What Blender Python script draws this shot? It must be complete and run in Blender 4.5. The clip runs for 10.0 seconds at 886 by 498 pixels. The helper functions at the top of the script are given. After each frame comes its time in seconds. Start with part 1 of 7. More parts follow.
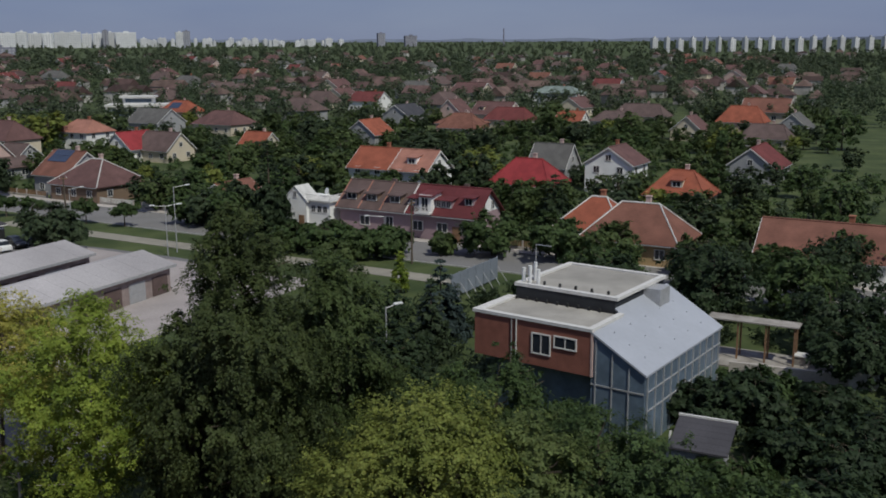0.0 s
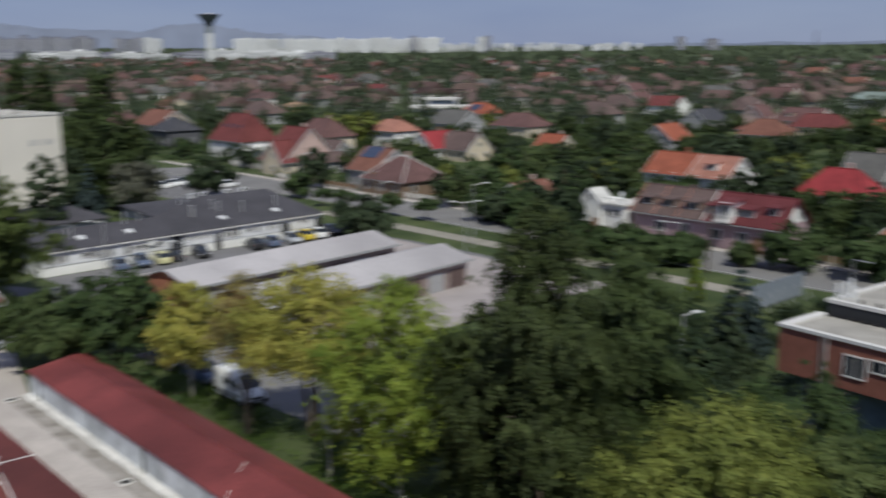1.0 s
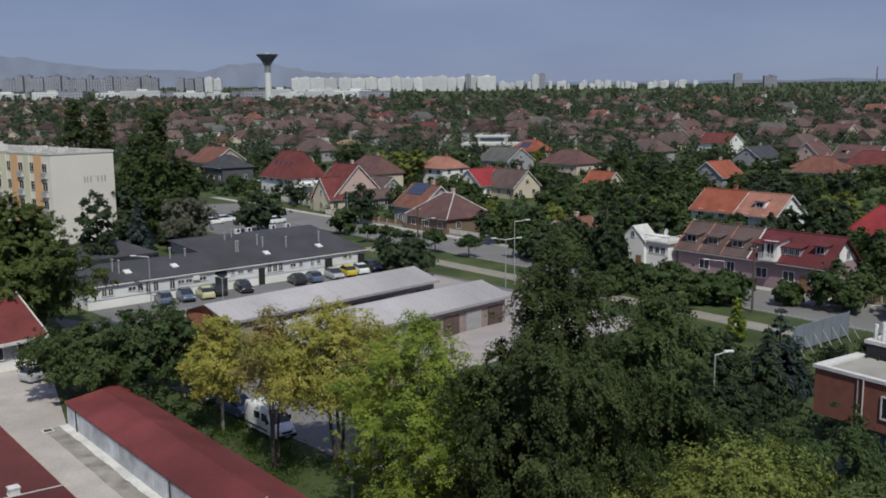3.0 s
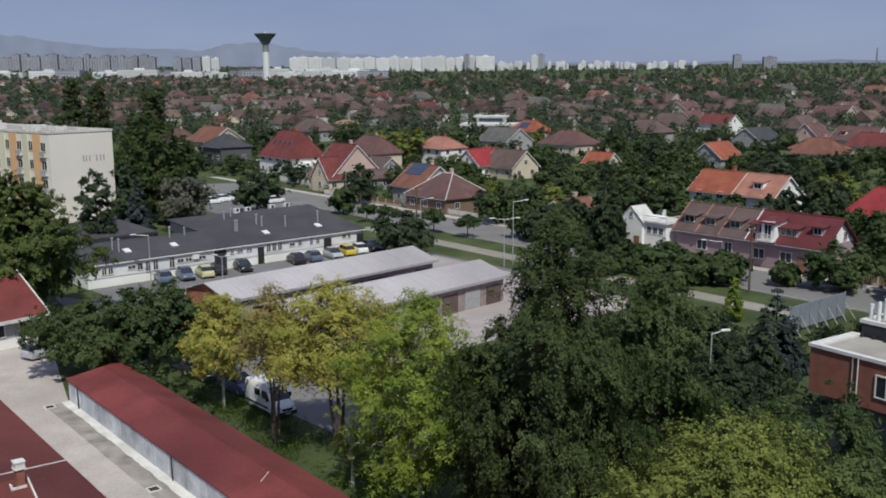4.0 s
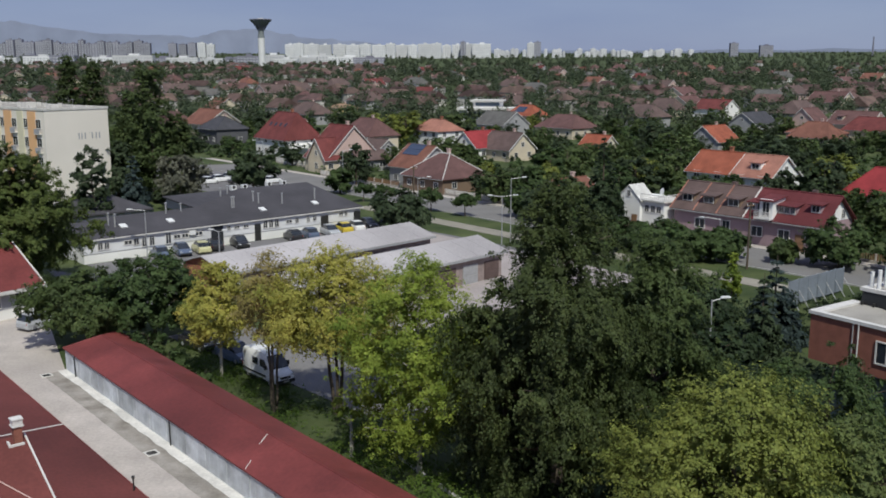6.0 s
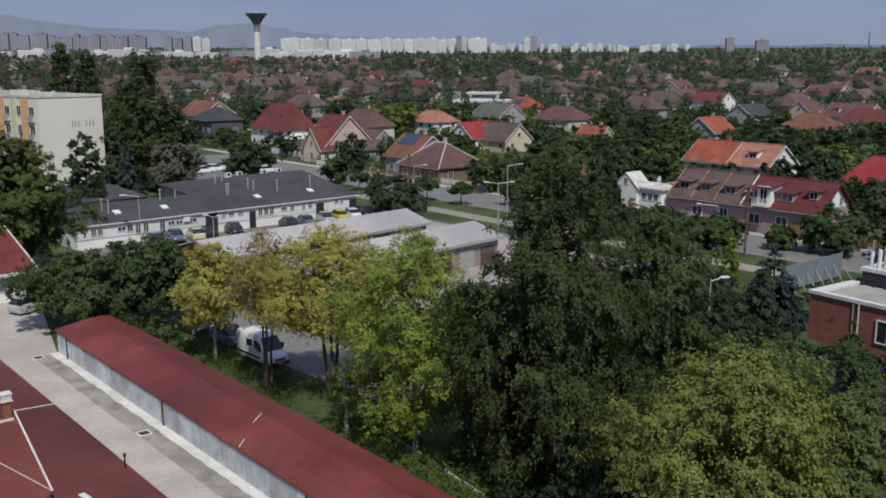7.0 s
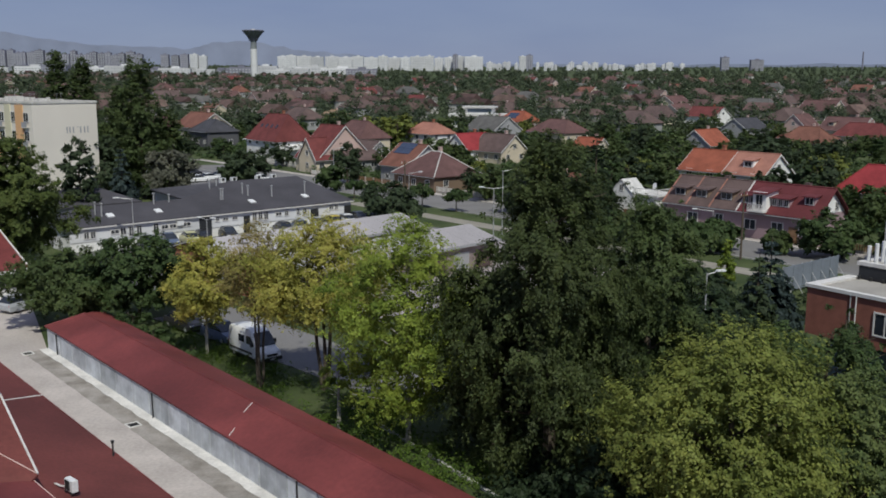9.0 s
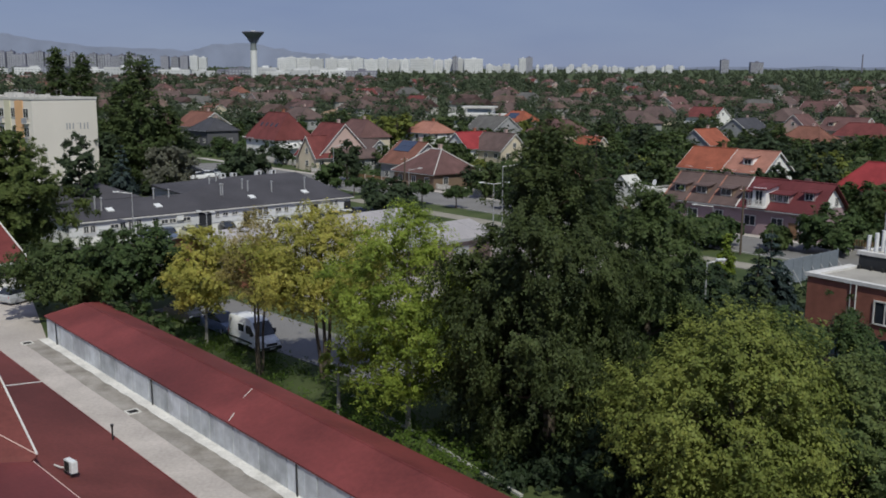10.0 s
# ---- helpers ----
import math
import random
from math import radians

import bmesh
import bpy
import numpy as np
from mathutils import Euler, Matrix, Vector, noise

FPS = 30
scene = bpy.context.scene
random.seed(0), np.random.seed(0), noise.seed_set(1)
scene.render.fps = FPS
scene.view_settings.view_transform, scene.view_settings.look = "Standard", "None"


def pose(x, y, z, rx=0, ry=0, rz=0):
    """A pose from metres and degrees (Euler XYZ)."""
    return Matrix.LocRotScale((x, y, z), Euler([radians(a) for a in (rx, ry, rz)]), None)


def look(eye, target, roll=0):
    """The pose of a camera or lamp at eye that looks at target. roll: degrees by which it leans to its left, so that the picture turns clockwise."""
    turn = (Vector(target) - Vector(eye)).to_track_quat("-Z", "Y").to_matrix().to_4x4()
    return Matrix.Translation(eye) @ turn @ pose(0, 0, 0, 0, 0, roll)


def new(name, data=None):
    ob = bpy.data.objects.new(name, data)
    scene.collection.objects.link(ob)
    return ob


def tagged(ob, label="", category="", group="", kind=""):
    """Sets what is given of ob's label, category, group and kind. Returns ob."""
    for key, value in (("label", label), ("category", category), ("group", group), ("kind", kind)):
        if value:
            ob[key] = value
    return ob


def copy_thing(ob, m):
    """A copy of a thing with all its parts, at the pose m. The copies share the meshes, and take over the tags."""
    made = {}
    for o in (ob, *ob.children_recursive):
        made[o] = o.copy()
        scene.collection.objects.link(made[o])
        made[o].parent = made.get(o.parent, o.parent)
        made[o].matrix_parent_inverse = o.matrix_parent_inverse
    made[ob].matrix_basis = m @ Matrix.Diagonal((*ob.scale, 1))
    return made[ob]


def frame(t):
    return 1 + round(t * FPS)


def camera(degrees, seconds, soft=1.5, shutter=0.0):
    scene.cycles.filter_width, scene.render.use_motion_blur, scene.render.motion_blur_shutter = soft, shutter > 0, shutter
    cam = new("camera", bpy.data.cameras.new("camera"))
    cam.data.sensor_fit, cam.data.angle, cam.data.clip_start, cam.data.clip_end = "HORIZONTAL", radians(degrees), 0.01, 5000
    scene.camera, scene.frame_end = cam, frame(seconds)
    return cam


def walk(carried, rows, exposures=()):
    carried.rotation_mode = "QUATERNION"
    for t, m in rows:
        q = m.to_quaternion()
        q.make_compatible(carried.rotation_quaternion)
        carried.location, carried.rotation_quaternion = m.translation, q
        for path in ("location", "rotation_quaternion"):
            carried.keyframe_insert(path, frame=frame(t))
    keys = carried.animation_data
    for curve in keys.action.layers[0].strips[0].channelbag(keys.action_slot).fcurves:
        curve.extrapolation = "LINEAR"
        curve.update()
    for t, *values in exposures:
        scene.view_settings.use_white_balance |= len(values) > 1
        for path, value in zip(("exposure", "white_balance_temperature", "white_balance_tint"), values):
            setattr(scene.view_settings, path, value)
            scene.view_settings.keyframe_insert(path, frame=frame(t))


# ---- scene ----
PATH = [
    (0, (-0.409, -0.306, 25.17), (0.274, 1.53, 24.768), -0.2),
    (0.5, (-1.211, 0.179, 24.683), (-0.6, 2.043, 24.293), -0.5),
    (0.7, (-1.343, -0.022, 24.546), (-0.878, 1.886, 24.17), -0.0),
    (0.8, (-1.426, -0.061, 24.588), (-1.072, 1.87, 24.209), -0.3),
    (0.9, (-1.384, -0.109, 24.723), (-1.162, 1.842, 24.341), -0.5),
    (1, (-1.319, -0.08, 24.904), (-1.216, 1.878, 24.513), -0.3),
    (1.1, (-1.188, -0.153, 24.898), (-1.194, 1.809, 24.509), -0.3),
    (1.2, (-1.004, -0.123, 24.933), (-1.025, 1.839, 24.546), -0.6),
    (1.5, (-0.569, 0.511, 24.697), (-0.588, 2.48, 24.349), -0.4),
    (2, (-0.081, 0.379, 24.711), (-0.098, 2.35, 24.372), -0.6),
    (2.5, (0.251, 0.125, 24.804), (0.239, 2.099, 24.483), -0.6),
    (3, (0.459, -0.19, 24.869), (0.449, 1.785, 24.555), -0.5),
    (4.5, (0.266, -0.743, 24.691), (0.263, 1.223, 24.323), -0.2),
    (5, (0.167, -0.801, 24.274), (0.167, 1.165, 23.907), -0.1),
    (5.5, (0.111, -0.745, 23.82), (0.112, 1.22, 23.449), -0.1),
    (7, (0.068, -0.058, 22.107), (0.08, 1.904, 21.719), -0.0),
    (7.5, (0.122, 0.12, 21.581), (0.138, 2.082, 21.194), -0.0),
    (8, (0.111, 0.232, 21.177), (0.13, 2.197, 20.805), 0.0),
    (8.5, (0.147, 0.19, 20.813), (0.168, 2.158, 20.458), 0.1),
    (9, (0.17, 0.142, 20.363), (0.191, 2.111, 20.012), 0.2),
    (9.5, (0.13, 0.082, 19.949), (0.152, 2.051, 19.602), 0.3),
    (10, (0.141, -0.001, 19.466), (0.163, 1.968, 19.12), 0.3),
]
cam = camera(50.0, 10.0, soft=1.8, shutter=0.4)
walk(cam, [(t, look(*p)) for t, *p in PATH], [(0, -0.2, 6250, 4.5), (0.5, 0.16, 6250, 4.5), (1.0, 0.12, 6250, 4.5), (2.5, 0.02, 6250, 4.5), (3.2, 0.05, 6250, 4.5), (4.4, 0.26, 6250, 4.5), (5.6, 0.25, 6250, 4.5), (7.0, 0.1, 6250, 4.5), (10, 0.03, 6250, 4.5)])

# ---- light ----
SUN_DIR = Vector((0.2, -0.92, 1.28)).normalized()
world = bpy.data.worlds.new("world")
scene.world = world
world.use_nodes = True
wn = world.node_tree
sky = wn.nodes.new("ShaderNodeTexSky")
sky.sky_type = "NISHITA"
sky.sun_disc = False
sky.sun_elevation = math.asin(SUN_DIR.z)
sky.sun_rotation = math.atan2(SUN_DIR.x, SUN_DIR.y)
sky.altitude = 0
sky.air_density = 1.0
sky.dust_density = 0.4
sky.ozone_density = 6.0
wn.nodes["Background"].inputs["Strength"].default_value = 0.06
# thin high cloud over the whole sky
wco = wn.nodes.new("ShaderNodeTexCoord")
wmap = wn.nodes.new("ShaderNodeMapping")
wmap.inputs["Scale"].default_value = (1.5, 1.5, 6.0)
wnoise = wn.nodes.new("ShaderNodeTexNoise")
wnoise.inputs["Scale"].default_value, wnoise.inputs["Detail"].default_value = 2.2, 5
wramp = wn.nodes.new("ShaderNodeValToRGB")
wramp.color_ramp.elements[0].position, wramp.color_ramp.elements[1].position = 0.35, 0.7
wramp.color_ramp.elements[0].color, wramp.color_ramp.elements[1].color = (3.3, 3.75, 6.45, 1), (4.15, 4.6, 7.05, 1)
wmix = wn.nodes.new("ShaderNodeMix")
wmix.data_type = "RGBA"
wmix.inputs[0].default_value = 0.8
wn.links.new(wco.outputs["Generated"], wmap.inputs[0])
wn.links.new(wmap.outputs[0], wnoise.inputs["Vector"])
wn.links.new(wnoise.outputs["Fac"], wramp.inputs[0])
wn.links.new(sky.outputs[0], wmix.inputs[6])
wn.links.new(wramp.outputs[0], wmix.inputs[7])
wn.links.new(wmix.outputs[2], wn.nodes["Background"].inputs[0])

sun = new("sun", bpy.data.lights.new("sun", "SUN"))
sun.data.energy = 3.3
sun.data.angle = radians(0.6)
sun.data.color = (1.0, 0.945, 0.84)
sun.matrix_world = look((60, 20, 200), (60 - SUN_DIR.x, 20 - SUN_DIR.y, 200 - SUN_DIR.z))

# ---- materials ----
def mat(name, colour, rough=0.8, spread=0.25, scale=1.5, grain=12.0, bump=0.15, metal=0.0,
        second=None, random_amount=0.0, island=False, translucent=0.0, spec=0.3, lines=None, stains=0.0, gmix=0.35):
    """Node material: base colour varied by two noises, fine relief, and by piece or object."""
    m = bpy.data.materials.new(name)
    m.use_nodes = True
    nt = m.node_tree
    N, L = nt.nodes, nt.links
    bsdf = N["Principled BSDF"]
    bsdf.inputs["Roughness"].default_value = rough
    bsdf.inputs["Metallic"].default_value = metal
    bsdf.inputs["Specular IOR Level"].default_value = spec
    co = N.new("ShaderNodeTexCoord")
    def noise_node(s, detail):
        n = N.new("ShaderNodeTexNoise")
        n.inputs["Scale"].default_value = s
        n.inputs["Detail"].default_value = detail
        L.new(co.outputs["Object"], n.inputs["Vector"])
        return n
    big, fine = noise_node(scale, 4), noise_node(grain, 3)
    c = colour
    dark = tuple(v * (1 - spread) for v in c[:3]) + (1,)
    light = second + (1,) if second else tuple(min(1, v * (1 + spread)) for v in c[:3]) + (1,)
    ramp = N.new("ShaderNodeValToRGB")
    ramp.color_ramp.elements[0].position, ramp.color_ramp.elements[1].position = 0.3, 0.7
    ramp.color_ramp.elements[0].color, ramp.color_ramp.elements[1].color = dark, light
    L.new(big.outputs["Fac"], ramp.inputs["Fac"])
    mix = N.new("ShaderNodeMix")
    mix.data_type, mix.blend_type = "RGBA", "MULTIPLY"
    mix.inputs[0].default_value = gmix
    g = N.new("ShaderNodeValToRGB")
    g.color_ramp.elements[0].position, g.color_ramp.elements[1].position = 0.25, 0.75
    g.color_ramp.elements[0].color, g.color_ramp.elements[1].color = (0.55, 0.55, 0.55, 1), (1.25, 1.25, 1.25, 1)
    L.new(fine.outputs["Fac"], g.inputs["Fac"])
    L.new(ramp.outputs["Color"], mix.inputs[6])
    L.new(g.outputs["Color"], mix.inputs[7])
    out = mix.outputs[2]
    height = fine.outputs["Fac"]
    if lines:
        # courses of tiles or sheets: (axis, spacing in metres, depth)
        axis, gap, depth = lines
        sep = N.new("ShaderNodeSeparateXYZ")
        L.new(co.outputs["Object"], sep.inputs[0])
        mod = N.new("ShaderNodeMath"); mod.operation = "MULTIPLY"; mod.inputs[1].default_value = 1 / gap
        L.new(sep.outputs[axis], mod.inputs[0])
        fr = N.new("ShaderNodeMath"); fr.operation = "FRACT"
        L.new(mod.outputs[0], fr.inputs[0])
        st = N.new("ShaderNodeMapRange")
        st.inputs[1].default_value, st.inputs[2].default_value = 0.0, 0.18
        st.inputs[3].default_value, st.inputs[4].default_value = 1 - depth, 1.0
        L.new(fr.outputs[0], st.inputs[0])
        mm = N.new("ShaderNodeMix"); mm.data_type, mm.blend_type = "RGBA", "MULTIPLY"; mm.inputs[0].default_value = 1
        L.new(out, mm.inputs[6]); L.new(st.outputs[0], mm.inputs[7])
        out = mm.outputs[2]
    if stains:
        s2 = noise_node(scale * 0.25, 6)
        sr = N.new("ShaderNodeMapRange")
        sr.inputs[1].default_value, sr.inputs[2].default_value = 0.52, 0.68
        sr.inputs[3].default_value, sr.inputs[4].default_value = 1.0, 1 - stains
        L.new(s2.outputs["Fac"], sr.inputs[0])
        ms = N.new("ShaderNodeMix"); ms.data_type, ms.blend_type = "RGBA", "MULTIPLY"; ms.inputs[0].default_value = 1
        L.new(out, ms.inputs[6]); L.new(sr.outputs[0], ms.inputs[7])
        out = ms.outputs[2]
    if random_amount:
        if island:
            r = N.new("ShaderNodeNewGeometry").outputs["Random Per Island"]
        else:
            r = N.new("ShaderNodeObjectInfo").outputs["Random"]
        hsv = N.new("ShaderNodeHueSaturation")
        mr = N.new("ShaderNodeMapRange")
        mr.inputs[3].default_value, mr.inputs[4].default_value = 1 - random_amount, 1 + random_amount
        L.new(r, mr.inputs[0]); L.new(mr.outputs[0], hsv.inputs["Value"])
        mh = N.new("ShaderNodeMapRange")
        mh.inputs[3].default_value, mh.inputs[4].default_value = 0.5 - 0.04 * random_amount, 0.5 + 0.04 * random_amount
        wh = N.new("ShaderNodeMath"); wh.operation = "FRACT"
        m7 = N.new("ShaderNodeMath"); m7.operation = "MULTIPLY"; m7.inputs[1].default_value = 7.31
        L.new(r, m7.inputs[0]); L.new(m7.outputs[0], wh.inputs[0]); L.new(wh.outputs[0], mh.inputs[0])
        L.new(mh.outputs[0], hsv.inputs["Hue"])
        L.new(out, hsv.inputs["Color"])
        out = hsv.outputs["Color"]
    L.new(out, bsdf.inputs["Base Color"])
    if bump:
        b = N.new("ShaderNodeBump")
        b.inputs["Strength"].default_value, b.inputs["Distance"].default_value = bump, 0.05
        L.new(height, b.inputs["Height"]); L.new(b.outputs[0], bsdf.inputs["Normal"])
    if translucent:
        tr = N.new("ShaderNodeBsdfTranslucent")
        L.new(out, tr.inputs["Color"])
        ms = N.new("ShaderNodeMixShader"); ms.inputs[0].default_value = translucent
        L.new(bsdf.outputs[0], ms.inputs[1]); L.new(tr.outputs[0], ms.inputs[2])
        L.new(ms.outputs[0], N["Material Output"].inputs["Surface"])
    return m


def leaf_mat(name, colour, second, amount=0.26):
    return mat(name, colour, rough=0.62, spread=0.3, scale=0.5, grain=3, bump=0, second=second,
               random_amount=amount, island=True, translucent=0.4, spec=0.22)


M = {}
M["grass"] = mat("grass", (0.05, 0.08, 0.022), 0.95, 0.4, 0.12, 1.6, 0.4, second=(0.085, 0.105, 0.038))
M["land"] = mat("land", (0.04, 0.06, 0.025), 0.95, 0.4, 0.03, 0.4, 0.2, second=(0.07, 0.08, 0.035))
M["asphalt"] = mat("asphalt", (0.17, 0.165, 0.17), 0.9, 0.15, 0.2, 8, 0.1, stains=0.15)
M["road"] = mat("road_asphalt", (0.19, 0.183, 0.18), 0.9, 0.12, 0.15, 6, 0.1, stains=0.12)
M["concrete"] = mat("lane_concrete", (0.445, 0.4, 0.37), 0.9, 0.14, 0.35, 5, 0.15, stains=0.24)
M["yard_concrete"] = mat("yard_concrete", (0.36, 0.32, 0.31), 0.9, 0.12, 0.25, 5, 0.12, stains=0.18)
M["fence_blue"] = mat("fence_sheet", (0.2, 0.225, 0.265), 0.6, 0.12, 0.5, 5, 0.05, stains=0.15)
M["concrete_dark"] = mat("gutter_concrete", (0.28, 0.25, 0.215), 0.95, 0.3, 0.7, 6, 0.2, stains=0.3, second=(0.38, 0.35, 0.32))
M["concrete_white"] = mat("apron_concrete", (0.62, 0.6, 0.57), 0.9, 0.15, 0.8, 6, 0.2, stains=0.15)
M["path"] = mat("path_gravel", (0.27, 0.25, 0.21), 0.95, 0.15, 0.4, 9, 0.15)
M["kerb"] = mat("kerb_stone", (0.4, 0.39, 0.37), 0.9, 0.2, 2, 12, 0.1)
M["roof_shed"] = mat("red_painted_sheet", (0.165, 0.038, 0.036), 0.65, 0.26, 0.3, 4, 0.12, stains=0.28, spec=0.35)
M["roof_annex"] = mat("dark_red_roofing", (0.14, 0.04, 0.035), 0.75, 0.2, 0.3, 5, 0.15, stains=0.22)
M["door_grey"] = mat("galvanised_door", (0.5, 0.52, 0.555), 0.55, 0.28, 0.9, 5, 0.05, random_amount=0.26, spec=0.4, gmix=0.15, stains=0.2)
M["trim_white"] = mat("white_trim", (0.62, 0.6, 0.58), 0.7, 0.1, 2, 10, 0.05)
M["white_wall"] = mat("white_plaster", (0.78, 0.77, 0.74), 0.9, 0.06, 0.4, 8, 0.08, stains=0.08, gmix=0.1)
M["grey_wall"] = mat("grey_plaster", (0.36, 0.36, 0.38), 0.9, 0.08, 0.4, 8, 0.08, gmix=0.1)
M["band_grey"] = mat("pale_grey_plaster", (0.66, 0.66, 0.67), 0.9, 0.08, 0.4, 8, 0.08, stains=0.1, gmix=0.1)
M["panel_white"] = mat("panel_render", (0.74, 0.69, 0.62), 0.9, 0.05, 0.15, 6, 0.05, stains=0.06, gmix=0.1)
M["panel_orange"] = mat("orange_render", (0.7, 0.42, 0.22), 0.9, 0.06, 0.3, 6, 0.05, gmix=0.1)
M["panel_cream"] = mat("cream_render", (0.66, 0.62, 0.46), 0.9, 0.06, 0.3, 6, 0.05, gmix=0.1)
M["slate"] = mat("dark_shingle", (0.064, 0.061, 0.07), 0.85, 0.18, 0.3, 9, 0.25, lines=(2, 0.16, 0.25), stains=0.1)
M["sheet_grey"] = mat("weathered_sheet", (0.425, 0.4, 0.408), 0.75, 0.1, 0.25, 5, 0.1, stains=0.22)
M["brick_red"] = mat("red_brick", (0.25, 0.1, 0.072), 0.9, 0.15, 1.2, 14, 0.2, lines=(2, 0.075, 0.25))
M["brick_orange"] = mat("orange_brick", (0.34, 0.14, 0.085), 0.9, 0.15, 1.0, 14, 0.2, lines=(2, 0.075, 0.2))
M["brick_dark"] = mat("dull_mauve_render", (0.3, 0.24, 0.225), 0.9, 0.2, 1.0, 14, 0.2, lines=(2, 0.075, 0.2))
M["gravel_roof"] = mat("gravel_roof", (0.34, 0.32, 0.29), 0.95, 0.2, 0.5, 12, 0.3, stains=0.2)
M["glass"] = mat("window_glass", (0.03, 0.035, 0.045), 0.12, 0.2, 0.5, 2, 0.0, spec=0.6)
M["glass_roof"] = mat("bluish_sheet_roof", (0.36, 0.375, 0.42), 0.5, 0.08, 0.3, 3, 0.03, spec=0.5, gmix=0.1)
M["glass_blue"] = mat("blue_glazing", (0.13, 0.17, 0.22), 0.2, 0.2, 0.6, 2, 0.0, spec=0.6)
M["black_clad"] = mat("black_cladding", (0.03, 0.032, 0.036), 0.6, 0.15, 1, 10, 0.1)
M["metal_grey"] = mat("galvanised_pole", (0.42, 0.42, 0.43), 0.5, 0.1, 2, 12, 0.03, metal=0.3)
M["wood"] = mat("weathered_timber", (0.22, 0.13, 0.075), 0.85, 0.2, 1.5, 12, 0.15)
M["lamp_head"] = mat("pale_lamp_head", (0.7, 0.7, 0.7), 0.4, 0.05, 2, 8, 0.02)
M["bark"] = mat("bark", (0.10, 0.08, 0.06), 0.95, 0.3, 2, 14, 0.4)
M["bark_pale"] = mat("pale_bark", (0.32, 0.30, 0.27), 0.95, 0.35, 1.5, 10, 0.3)
M["leaf_birch"] = leaf_mat("birch_leaf", (0.052, 0.074, 0.025), (0.098, 0.126, 0.043))
M["leaf_green"] = leaf_mat("green_leaf", (0.054, 0.092, 0.032), (0.098, 0.145, 0.05))
M["leaf_bright"] = leaf_mat("bright_leaf", (0.07, 0.13, 0.02), (0.12, 0.18, 0.03))
M["leaf_dark"] = leaf_mat("dark_leaf", (0.048, 0.074, 0.038), (0.084, 0.115, 0.058))
M["leaf_yellow"] = leaf_mat("yellow_leaf", (0.34, 0.365, 0.075), (0.5, 0.45, 0.11))
M["leaf_lime"] = leaf_mat("lime_leaf", (0.19, 0.275, 0.042), (0.31, 0.375, 0.064))
M["leaf_olive"] = leaf_mat("olive_leaf", (0.18, 0.226, 0.052), (0.275, 0.305, 0.075))
M["leaf_olivegreen"] = leaf_mat("olive_green_leaf", (0.11, 0.155, 0.05), (0.18, 0.22, 0.075))
M["leaf_deep"] = leaf_mat("deep_green_leaf", (0.03, 0.052, 0.024), (0.056, 0.084, 0.038))
M["leaf_mid"] = leaf_mat("mid_green_leaf", (0.07, 0.105, 0.035), (0.115, 0.155, 0.055))
M["leaf_fresh"] = leaf_mat("fresh_green_leaf", (0.095, 0.135, 0.036), (0.155, 0.195, 0.058))
# distance haze is put into this leaf colour: lighter and greyer than the near leaves
M["leaf_far"] = leaf_mat("far_foliage_hazed", (0.07, 0.095, 0.052), (0.11, 0.135, 0.078))
M["leaf_greybrown"] = leaf_mat("grey_brown_leaf", (0.15, 0.155, 0.115), (0.2, 0.2, 0.15))
M["leaf_brown"] = leaf_mat("brown_leaf", (0.26, 0.235, 0.085), (0.35, 0.29, 0.11))
M["leaf_blue"] = leaf_mat("blue_needle", (0.045, 0.07, 0.065), (0.075, 0.105, 0.1))
# the blue-grey is aerial haze given to the hills as base colour
M["hill"] = mat("hill_haze_tint", (0.27, 0.30, 0.41), 1.0, 0.04, 0.003, 0.01, 0)
M["tower_conc"] = mat("tower_concrete", (0.66, 0.66, 0.66), 0.9, 0.06, 0.1, 1, 0)
M["tower_cup"] = mat("tower_cup_concrete", (0.2, 0.22, 0.225), 0.9, 0.1, 0.1, 1, 0)
# white dulled to take in some greyish distance haze
M["far_white"] = mat("far_panel_white", (0.6, 0.6, 0.61), 0.9, 0.06, 0.05, 0.4, 0, random_amount=0.2, gmix=0.1)
M["far_roof"] = mat("far_roof_tile", (0.085, 0.055, 0.048), 0.9, 0.2, 0.3, 2, 0, second=(0.13, 0.085, 0.075), random_amount=0.5, island=True)
M["far_wall"] = mat("far_house_wall", (0.38, 0.36, 0.34), 0.9, 0.2, 0.3, 2, 0, random_amount=0.4, island=True)
# the lavender cast of this grey takes in distance haze
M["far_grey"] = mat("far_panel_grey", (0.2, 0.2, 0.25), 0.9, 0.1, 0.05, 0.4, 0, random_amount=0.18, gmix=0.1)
M["far_win"] = mat("far_window_band", (0.4, 0.41, 0.44), 0.6, 0.1, 0.2, 1, 0)
M["solar"] = mat("solar_panel", (0.045, 0.06, 0.105), 0.25, 0.15, 1, 4, 0, spec=0.5)
M["tyre"] = mat("tyre_rubber", (0.02, 0.02, 0.02), 0.9, 0.2, 4, 20, 0.05)
M["plastic_black"] = mat("black_plastic", (0.03, 0.03, 0.03), 0.6, 0.2, 3, 20, 0.03)
ROOFS = {
    "red": (0.15, 0.042, 0.04), "darkred": (0.125, 0.03, 0.034), "orange": (0.28, 0.085, 0.05), "brown": (0.12, 0.083, 0.077),
    "terracotta": (0.19, 0.085, 0.062), "grey": (0.12, 0.115, 0.11), "slategrey": (0.06, 0.06, 0.07), "mauve": (0.13, 0.07, 0.066),
    "green": (0.2, 0.24, 0.22), "pink": (0.34, 0.16, 0.12), "bright": (0.26, 0.035, 0.04), "tan": (0.3, 0.2, 0.13), "pale": (0.58, 0.57, 0.55),
}
